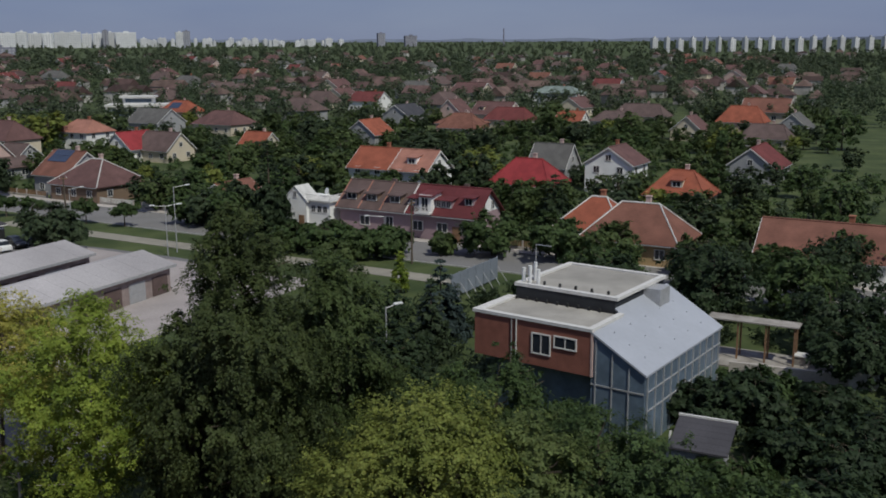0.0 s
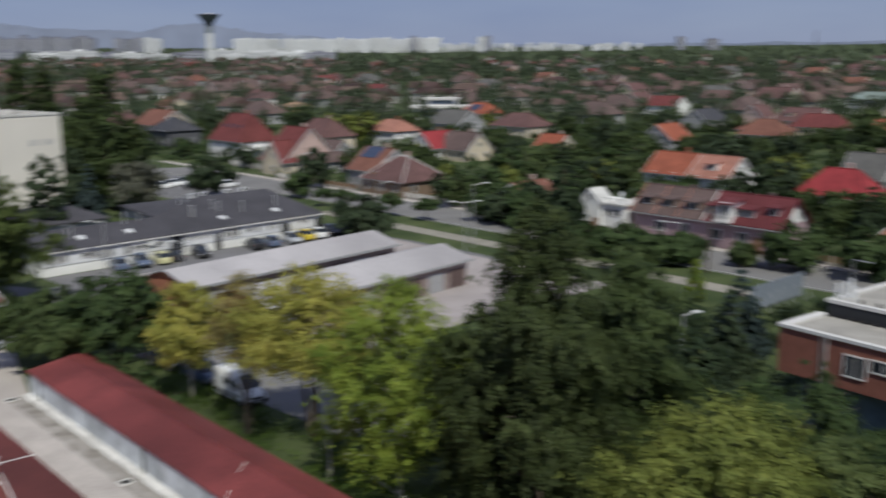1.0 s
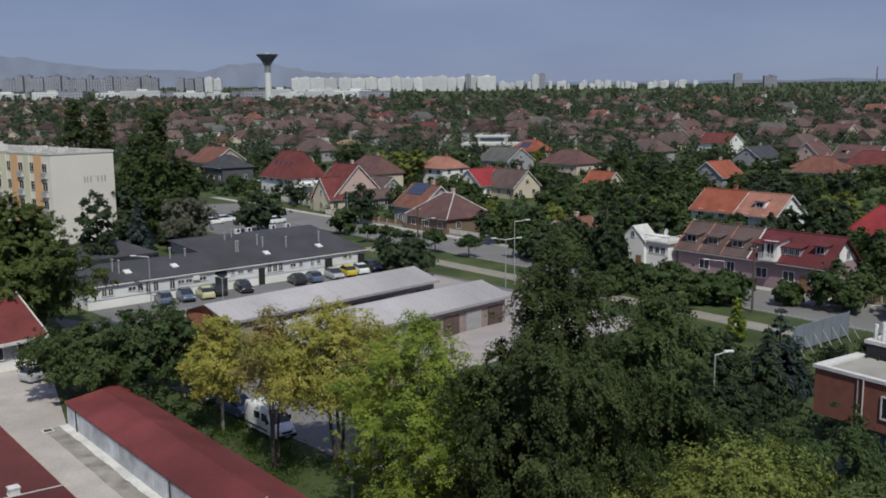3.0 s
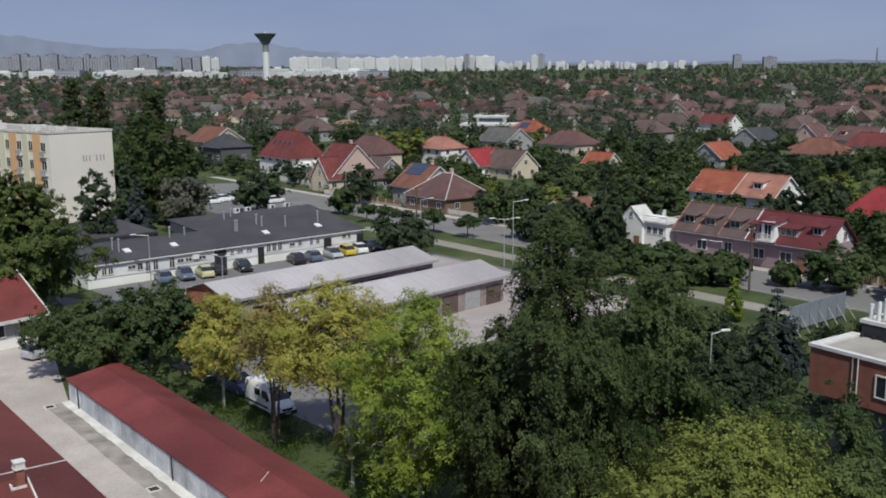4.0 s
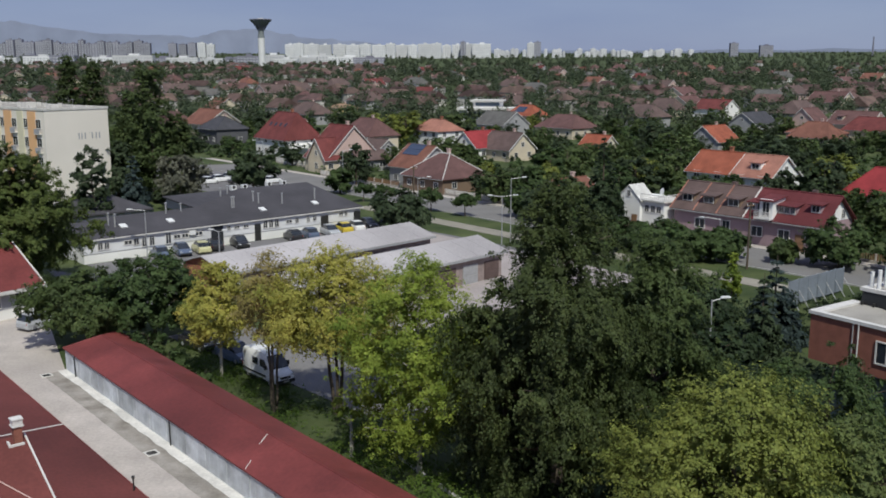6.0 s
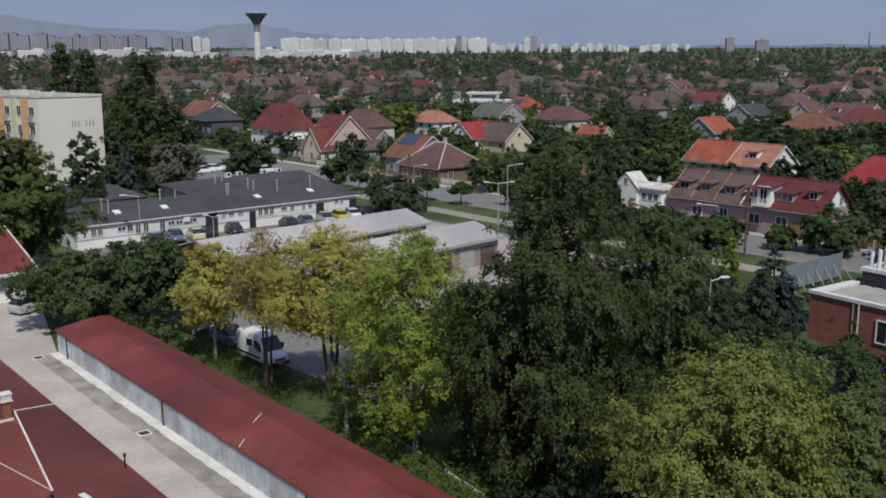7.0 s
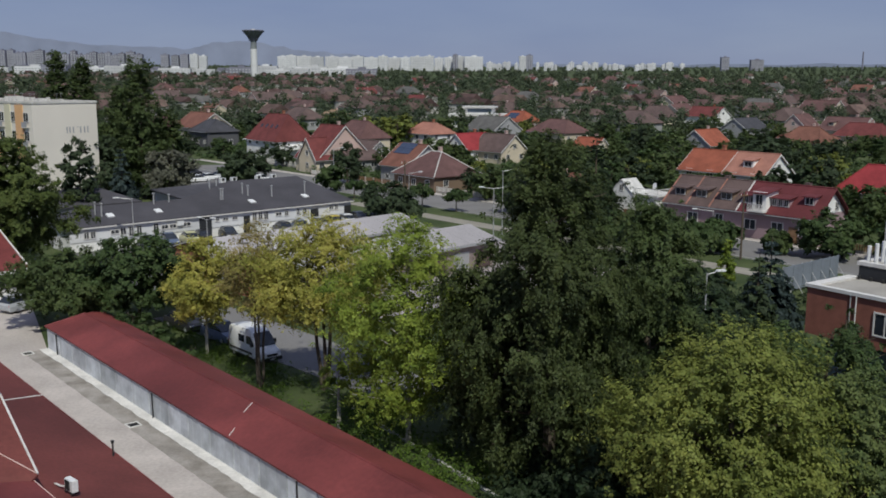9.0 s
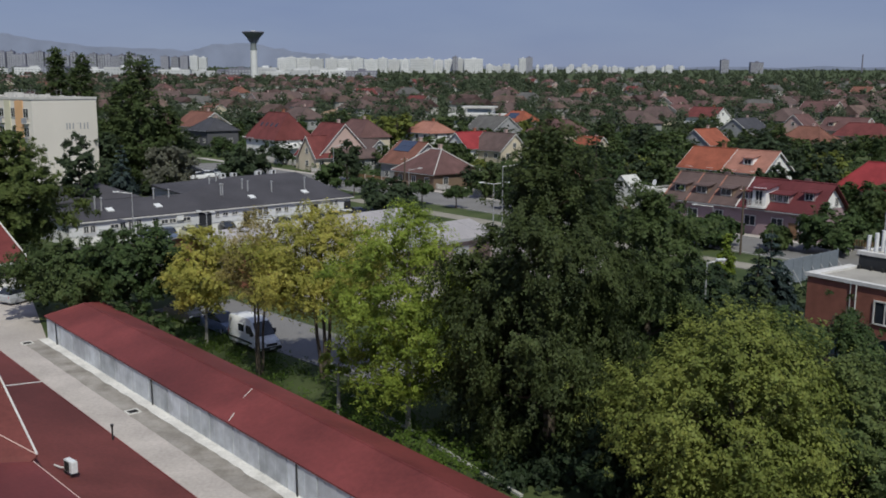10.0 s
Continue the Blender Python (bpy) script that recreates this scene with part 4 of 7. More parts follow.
house(-3.7, 190.05, -50.5, 8.6, 10.0, 4.0, 3.8, "grey", "terracotta", "bungalow with terracotta roof and solar panels", hip=0.0, z=0.00, chimney=True)
house(0.8, 180.5, -50.5, 12.0, 11.0, 3.2, 3.8, "brown", "mauve", "bungalow with brown hipped roof and pale ridge tiles", hip=4.5, z=0.00, caps="pale")
house(-0.8, 268.8, -50.5, 11.0, 9.0, 5.6, 2.7, "white", "pink", "two-storey white house with pale pink hipped roof", hip=2.5, z=0.28, storeys=2)
house(9.8, 243.7, 39.5, 10.0, 9.0, 3.4, 3.6, "white", "bright", "white house with bright red gabled roof", hip=0.0, z=0.05, storeys=1)
house(16.8, 239.8, -50.5, 11.0, 9.0, 3.2, 3.8, "cream", "brown", "bungalow with brown roof and cream gable", hip=0.0, z=0.03, storeys=1)
house(-40.8, 400.0, -50.5, 10.0, 8.0, 4.2, 1.4, "yellow", "tan", "pale yellow house with low tan roof", hip=3.0, z=2.3, storeys=1)
house(20.3, 319.1, -50.5, 14.0, 12.0, 3.5, 4.0, "grey", "grey", "house with steep grey roof and pale gable", hip=0.0, z=0.99)
house(32.8, 365.4, -50.5, 13.0, 10.0, 3.4, 3.6, "pinkish", "orange", "bungalow with orange roof and dark solar panels", hip=3.0, z=1.76)
house(40.3, 306.0, -50.5, 16.0, 12.0, 3.5, 3.7, "cream", "mauve", "wide bungalow with brown hipped roof", hip=4.0, z=0.83)
house(40.3, 242.7, -50.5, 8.0, 7.0, 3.0, 3.0, "cream", "orange", "small cottage with orange roof among trees", hip=0.0, z=0.06)
house(74.6, 260.4, 39.5, 10.0, 10.0, 3.2, 3.8, "grey", "orange", "cottage with orange roof and white bargeboards", hip=0.0, z=0.31)
house(109.2, 379.8, -50.5, 14.0, 11.0, 4.5, 3.5, "white", "red", "house with dark red roof and white gable", hip=0.0, z=2.24, storeys=1)
house(103.9, 317.8, 39.5, 13.0, 10.0, 3.6, 3.4, "grey", "slategrey", "house with slate grey roof and pale gable", hip=0.0, z=1.23)
house(154.3, 454.2, -50.5, 17.0, 12.0, 4.5, 4.0, "grey", "grey", "large grey-roofed house among trees", hip=3.0, z=3.72)
house(113.3, 287.1, -50.5, 14.0, 10.0, 2.8, 2.4, "pinkish", "terracotta", "low house with terracotta hipped roof", hip=4.0, z=0.82)
house(120.6, 312.7, 39.5, 9.0, 9.0, 4.5, 4.0, "pinkish", "mauve", "house with steep gable of pink render", hip=0.0, z=1.24)
house(131.7, 301.9, -50.5, 14.0, 12.0, 4.2, 3.8, "cream", "mauve", "large house with mauve roof and dormers", hip=0.0, z=1.15, dormers=2)
house(50.7, 170.2, -50.5, 8.6, 9.0, 5.0, 3.2, "white", "orange", "two-storey row house with orange tiled roof", hip=0.0, z=0.00, storeys=2)
house(56.1, 162.8, -50.5, 7.6, 9.0, 5.0, 3.2, "white", "pink", "two-storey row house with pale pink roof and wide dormer", hip=0.0, z=0.00, storeys=2, dormers=1, chimney=False)
house(-25.4, 213.0, 39.5, 6.0, 7.0, 3.4, 4.2, "cream", "red", "front wing of a gabled house with balcony beneath red roof", hip=0.0, z=0.00, chimney=False)
house(-15.7, 239.2, -50.5, 8.0, 7.0, 2.6, 2.8, "grey", "brown", "low garage wing with brown roof", hip=0.0, z=0.03, chimney=False)
house(-43.2, 279.8, 39.5, 8.0, 7.0, 3.9, 3.8, "white", "mauve", "white front wing with brown gabled roof", hip=0.0, z=0.46, storeys=1, chimney=False)
house(72.0, 150.6, -50.5, 11.0, 9.0, 3.4, 3.8, "cream", "bright", "house with bright red hipped roof", hip=3.0, z=0.00)
house(21.1, 155.0, 39.5, 8.0, 8.0, 2.8, 2.4, "cream", "terracotta", "small house with orange-red roof behind the trees", hip=0.0, z=0.00)
house(91.6, 154.0, 39.5, 9.0, 9.0, 5.6, 2.9, "white", "mauve", "two-storey house with white balcony and mauve roof", hip=0.0, z=0.00, storeys=2)
house(90.3, 131.0, -50.5, 9.6, 8.6, 3.0, 3.5, "cream", "orange", "bungalow with orange hipped roof and arched dormer", hip=3.0, z=0.00, dormers=1)
house(126.0, 157.0, 39.5, 14.0, 10.0, 3.2, 3.8, "grey", "red", "house with red roof and grey gable front", hip=0.0, z=0.00)
house(61.2, 107.0, -50.5, 9.0, 8.0, 3.6, 3.4, "white", "orange", "house with orange hipped roof and white chimney", hip=3.5, z=0.00, caps="pale")
house(63.4, 100.6, -50.5, 12.0, 9.0, 3.2, 3.8, "ochre", "terracotta", "large bungalow with worn terracotta hipped roof", hip=3.6, z=0.00, caps="pale")
house(78.3, 84.7, -50.5, 14.0, 8.0, 3.0, 3.2, "white", "terracotta", "long house with orange tiled roof and pale gable", hip=0.0, z=0.00)
house(107.4, 271.7, -50.5, 12.0, 10.0, 3.0, 4.0, "cream", "terracotta", "bungalow with terracotta hipped roof", hip=3.0, z=0.59)
house(130.9, 288.2, -50.5, 14.0, 11.0, 3.4, 3.6, "cream", "red", "house with dark red roof and white front", hip=2.0, z=0.95)
house(148.2, 277.8, -50.5, 9.0, 8.0, 3.0, 3.0, "white", "orange", "small white house with orange roof", hip=0.0, z=0.92)
house(160.9, 271.2, -50.5, 14.0, 10.0, 3.2, 2.8, "grey", "brown", "bungalow with grey-brown hipped roof", hip=3.0, z=0.93)
house(189.7, 368.0, -50.5, 20.0, 11.0, 6.4, 2.6, "white", "green", "long pale building with greenish sheet roof", hip=4.0, z=2.57, storeys=2)
house(193.6, 249.3, -50.5, 14.0, 10.0, 3.5, 4.5, "pinkish", "orange", "house with orange hipped roof among trees", hip=3.0, z=0.93)
house(87.0, 170.5, -50.5, 8.0, 7.5, 3.6, 4.0, "grey", "grey", "house with steep grey roof", hip=0.0, z=0.00)
house(164.4, 235.3, 39.5, 10.0, 9.0, 3.2, 3.8, "cream", "mauve", "cottage with mauve roof", hip=0.0, z=0.51)
house(168.5, 206.7, -50.5, 12.0, 9.0, 3.2, 3.3, "cream", "brown", "bungalow with brown roof behind trees", hip=2.0, z=0.26)
house(197.3, 229.9, 39.5, 12.0, 9.0, 3.2, 3.8, "grey", "grey", "grey-roofed house among trees", hip=0.0, z=0.74)
house(178.9, 284.9, -50.5, 18.0, 10.0, 3.2, 3.8, "cream", "brown", "wide brown-roofed bungalow among trees", hip=3.0, z=1.26)
house(94.1, 400.6, -50.5, 13.0, 10.0, 3.2, 4.3, "cream", "brown", "brown-roofed house among trees", hip=2.0, z=2.52)


# ---- terrace along the road: two joined houses under one ridge line ----
def shed_dormer(parent, dx, w, y0, z0, run, rise, wall, roof, panes=1):
    db = made(box, dx - w / 2, dx + w / 2, y0, y0 + run, z0 - 0.4, z0 + 1.1)
    dm = part("dormer", db, wall, parent)
    rf = made(slab, [(dx - w / 2 - 0.25, y0 - 0.4, z0 + 1.15), (dx + w / 2 + 0.25, y0 - 0.4, z0 + 1.15), (dx + w / 2 + 0.25, y0 + run + 0.4, z0 + 1.15 + rise), (dx - w / 2 - 0.25, y0 + run + 0.4, z0 + 1.15 + rise)], 0.12)
    part("dormer_roof", rf, roof, dm)
    for i in range(panes):
        window(dm, dx - w / 2 + w * (i + 0.5) / panes, y0, z0 + 0.08, 0, w / panes * 0.82, 0.95)


def terrace():
    ob = thing("terrace_house", *street(41.3, -8.6), 0, ROAD_ROT, "mauve-pink terrace with brown and dark red roofs and dormers", "terraced house")
    HOUSES.append((*street(41.3, -8.6), 12))
    d, we, zr, over = 3.7, 4.0, 7.15, 0.5
    sl = (zr - we) / d
    ze = we - over * sl
    part("wall", made(box, -12.2, -0.8, -d, d, -0.3, we), M["wall_mauve"], ob)
    part("wall", made(box, -0.79, 10.1, -d, d, -0.3, we), M["wall_mauve"], ob)
    for (a, b, k) in ((-12.6, -0.86, "brown"), (-0.74, 10.7, "darkred")):
        for s in (-1, 1):
            pts = [(a, s * (d + over), ze), (b, s * (d + over), ze), (b, 0, zr), (a, 0, zr)]
            part("roof_slope", made(slab, pts if s < 0 else pts[::-1], 0.18), M["tile_" + k], ob)
        part("ridge_cap", made(tube, (a, 0, zr), (b, 0, zr), 0.12, 0.12, 6), M["tile_" + k], ob)
    for xx, kk in ((-12.2, "grey"), (9.85, "white")):
        bm = bmesh.new()
        solid(bm, [(xx, -d, we), (xx, d, we), (xx, 0, zr - 0.2)], [(xx + 0.25, -d, we), (xx + 0.25, d, we), (xx + 0.25, 0, zr - 0.2)])
        part("gable", bm, M["wall_" + kk], ob)
    for xx in (-12.6, -8.7, -5.0, -0.8):
        part("verge_band", made(slab, [(xx - 0.09, -d - over, ze + 0.1), (xx + 0.09, -d - over, ze + 0.1), (xx + 0.09, 0, zr + 0.1), (xx - 0.09, 0, zr + 0.1)], 0.2), M["trim_white"] if xx == -0.8 else M["tile_pink"], ob)
    for xx in (-10.5, -7.0, -3.1):
        shed_dormer(ob, xx, 2.0, -d + 0.7, we + 0.6, 1.7, 0.35, M["wall_brown"], M["tile_brown"])
    shed_dormer(ob, 0.45, 2.1, -d + 0.6, we + 0.5, 1.9, 0.4, M["wall_mauve"], M["tile_darkred"], 2)
    shed_dormer(ob, 4.9, 2.5, -d + 0.6, we + 0.5, 1.9, 0.4, M["wall_mauve"], M["tile_darkred"], 3)
    shed_dormer(ob, 8.5, 1.4, -d + 1.2, we + 1.0, 1.4, 0.2, M["wall_mauve"], M["tile_darkred"], 1)
    bay = part("bay", made(box, 1.6, 3.5, -d - 0.5, -d + 2.4, we - 0.2, we + 2.3), M["wall_white"], ob, "white projecting bay with balcony")
    part("bay_roof", made(slab, [(1.3, -d - 0.9, we + 2.2), (3.8, -d - 0.9, we + 2.2), (3.8, -d + 2.5, we + 2.7), (1.3, -d + 2.5, we + 2.7)], 0.14), M["tile_darkred"], bay)
    window(bay, 2.55, -d - 0.5, we + 0.1, 0, 1.1, 1.9)
    part("balcony", made(box, 1.4, 3.7, -d - 1.5, -d - 0.5, we - 0.25, we - 0.05), M["trim_white"], bay)
    for i in range(11):
        part("baluster", made(box, 1.42 + i * 0.222, 1.48 + i * 0.222, -d - 1.48, -d - 1.42, we - 0.05, we + 0.73), M["trim_white"], bay)
    part("handrail", made(box, 1.4, 3.7, -d - 1.5, -d - 1.4, we + 0.73, we + 0.8), M["trim_white"], bay)
    for xx in (1.1, 5.0, 8.8, -7.8):
        window(ob, xx, -d, 1.2, 0, 1.7, 1.4)
    window(ob, -3.6, -d, 1.4, 0, 1.3, 1.4)
    door(ob, 7.2, -d, 0, 0, 1.2, 2.2, M["wood"])
    for yy in (-1.3, 1.3):
        window(ob, 10.1, yy, 4.2, 90, 0.9, 1.2)
    for xx in (6.5, -5.4):
        cb = made(box, xx - 0.35, xx + 0.35, 0.3, 0.9, zr - 0.8, zr + 0.35)
        part("chimney", cb, M["tile_brown"], ob)
    part("gutter", made(box, -12.6, 10.7, -d - over - 0.1, -d - over + 0.03, ze - 0.22, ze - 0.1), M["metal_grey"], ob)


terrace()


def white_house():
    ob = thing("white_house", *street(23.1, -6.2), 0, ROAD_ROT, "white house with steep gable and roof terrace", "house")
    ob.scale = (0.93, 0.8, 0.97)
    HOUSES.append((*street(24.0, -6.6), 4))
    part("wall", made(box, -3.2, 1.2, -3.6, 3.6, -0.3, 4.6), M["wall_white"], ob)
    for s in (-1, 1):
        x = -1.0 + s * 2.6
        pts = [(x, -3.75, 4.2), (x, 0.4, 4.2), (-1.0, 0.4, 6.5), (-1.0, -3.75, 6.5)]
        part("roof_slope", made(slab, pts if s > 0 else pts[::-1], 0.15), M["tile_pale"], ob)
    for yy in (-3.6, -0.1):
        bm = bmesh.new()
        solid(bm, [(-3.2, yy, 4.6), (1.2, yy, 4.6), (-1.0, yy, 6.35)], [(-3.2, yy + 0.25, 4.6), (1.2, yy + 0.25, 4.6), (-1.0, yy + 0.25, 6.35)])
        part("gable", bm, M["wall_white"], ob)
    part("side_wing", made(box, 1.21, 5.4, -3.0, 3.4, -0.3, 4.3), M["wall_white"], ob)
    part("terrace_slab", made(box, 1.0, 5.8, -3.5, 3.6, 4.3, 4.5), M["concrete_white"], ob)
    bm = bmesh.new()
    for i in range(13):
        box(bm, 1.2 + i * 0.38, 1.26 + i * 0.38, -3.45, -3.39, 4.5, 5.35)
        box(bm, 5.7, 5.76, -3.45 + i * 0.57, -3.39 + i * 0.57, 4.5, 5.35)
    box(bm, 1.2, 5.8, -3.48, -3.38, 5.3, 5.38)
    box(bm, 5.68, 5.78, -3.48, 3.5, 5.3, 5.38)
    part("balustrade", bm, M["trim_white"], ob)
    for xx in (2.2, 3.4, 4.5):
        window(ob, xx, -3.0, 2.6, 0, 0.9, 1.1)
    window(ob, -1.0, -3.6, 4.7, 0, 0.8, 1.0)
    for i in range(4):
        part("louvre", made(box, -2.9, -1.9, -3.75, -3.6, 1.0 + i * 0.8, 1.35 + i * 0.8), M["black_clad"], ob)
    door(ob, 0.2, -3.6, 0, 0, 1.1, 2.1, M["wood"])
    bm = made(tube, (2.6, 1.0, 4.5), (2.6, 1.0, 5.4), 0.04, 0.04, 6)
    tube(bm, (2.6, 1.0, 5.4), (2.5, 0.7, 5.5), 0.1, 0.5, 14)
    part("satellite_dish", bm, M["lamp_head"], ob)


white_house()

def modern_house():
    """Wide white flat-roofed house: glazed ground floor behind columns, set-back upper storey."""
    ob = thing("modern_house", 19.0, 378.3, ground_z(19, 378.3), -12, "wide white modern house with flat roofs and columns", "house")
    HOUSES.append((19, 378.3, 12))
    part("wall", made(box, -11, 11, -3.5, 5, -0.3, 4.4), M["wall_white"], ob)
    part("glazing", made(box, -9.5, 10.4, -3.56, -3.5, 0.9, 3.6), M["glass_blue"], ob)
    part("roof_slab", made(box, -12, 12, -5.6, 5.6, 4.4, 5.3), M["trim_white"], ob)
    for i in range(7):
        part("column", made(box, -11.6 + i * 3.8, -11.2 + i * 3.8, -5.4, -5.0, -0.2, 4.4), M["trim_white"], ob)
    part("upper_storey", made(box, -6, 5, -2.0, 4.6, 5.3, 7.6), M["wall_white"], ob)
    part("upper_glazing", made(box, -5, 4.4, -2.06, -2.0, 5.9, 7.2), M["glass_blue"], ob)
    part("upper_slab", made(box, -7, 6, -3.4, 5.2, 7.6, 8.2), M["trim_white"], ob)


modern_house()

# solar panels on the orange bungalow
def solar_panels(x, y, z, rot, tilt, nx, ny):
    ob = thing("solar_array", x, y, z, rot, "dark blue solar panels fixed on a tiled roof", "solar panels")
    for i in range(nx):
        for j in range(ny):
            p = part("solar_panel", made(box, -0.48, 0.48, -0.8, 0.8, 0, 0.05), M["solar"], ob)
            p.matrix_basis = pose(0, 0, 0, tilt, 0, 0) @ pose((i - (nx - 1) / 2) * 1.0, (j - (ny - 1) / 2) * 1.65, 0.1)


solar_panels(-5.2, 190.0, 6.85, -50.5, 37.2, 5, 2)
solar_panels(30.60, 364.24, 6.98, -50.5, 35.8, 5, 2)

# ---- slab block with orange balconies ----
def panel_block():
    ob = thing("apartment_block", -62.84, 151.33, 0, 51.45, "five-storey panel apartment block with orange and cream balcony bays", "apartment block")
    HOUSES.append((-75, 170, 25))
    W, L, H = 11.3, 62.0, 16.4
    part("wall", made(box, 0, W, 0, L, -0.5, H), M["panel_white"], ob)
    bm = bmesh.new()
    box(bm, -0.1, W + 0.1, -0.1, 0.25, H, H + 0.35)
    box(bm, -0.1, 0.25, 0.25, L, H, H + 0.35)
    box(bm, W - 0.15, W + 0.1, 0.25, L, H, H + 0.35)
    part("parapet", bm, M["concrete_white"], ob)
    part("roof_deck", made(box, 0.25, W - 0.15, 0.25, L, H, H + 0.08), M["gravel_roof"], ob)
    st = 3.0
    for b in range(8):
        y0 = 0.9 + b * 7.6
        # orange strip, balcony bay, cream strip
        part("pilaster", made(box, -0.14, 0, y0 + 1.7, y0 + 4.1, 0, H - 0.2), M["panel_orange"], ob, "orange painted strip")
        part("pilaster", made(box, -0.14, 0, y0 + 5.6, y0 + 7.4, 0, H - 0.2), M["panel_cream"], ob, "cream painted strip")
        for k in range(5):
            z = 0.6 + k * st
            window(ob, 0, y0 + 0.95, z + 0.9, -90, 1.6, 1.5)
            if b < 5:
                bl = part("balcony", made(box, -0.5, 0, y0 + 0.1, y0 + 1.65, z, z + 0.14), M["concrete_white"], ob)
                part("balcony_front", made(box, -0.5, -0.44, y0 + 0.1, y0 + 1.65, z + 0.14, z + 0.9), M["grey_wall"], bl)
            window(ob, 0, y0 + 4.85, z + 0.9, -90, 1.3, 1.6)
    for k, (x, y, w, h) in enumerate(((3, 2.5, 0.6, 0.5), (5, 6, 1.4, 0.7), (7.5, 4, 0.5, 0.6), (4, 12, 1.8, 1.0), (8, 14, 0.7, 0.6), (3, 22, 2.0, 1.1), (6, 30, 2.2, 1.3), (8, 9, 0.5, 0.8), (2.2, 8, 0.5, 0.7), (9.2, 3, 0.4, 0.5), (6.4, 11, 0.6, 0.8), (9, 18, 0.9, 0.7), (5, 17, 0.5, 0.9))):
        part("roof_vent", made(box, x - w / 2, x + w / 2, y - w / 2, y + w / 2, H, H + h), M["concrete_white"], ob)
    for x, y in ((6.2, 3.1), (4.4, 8.2), (7.0, 18), (8.6, 6.0), (3.4, 5.0), (5.6, 13)):
        bm = made(tube, (x, y, H), (x, y, H + 1.6), 0.03, 0.02, 5)
        box(bm, x - 0.4, x + 0.4, y - 0.01, y + 0.01, H + 1.4, H + 1.43)
        part("antenna", bm, M["metal_grey"], ob)
    # painted number on the end wall, kept as plain bars
    for i, x in enumerate((5.7, 6.2, 6.8, 7.5, 8.1, 8.8, 9.4)):
        h = 1.0 if i != 3 else 0.14
        zz = 12.1 if i != 3 else 12.5
        part("number_bar", made(box, x, x + (0.22 if i != 3 else 0.45), -0.03, 0.0, zz - 0.5 * (h if i != 3 else 0), zz + 0.5 * h), M["grey_wall"], ob)


panel_block()


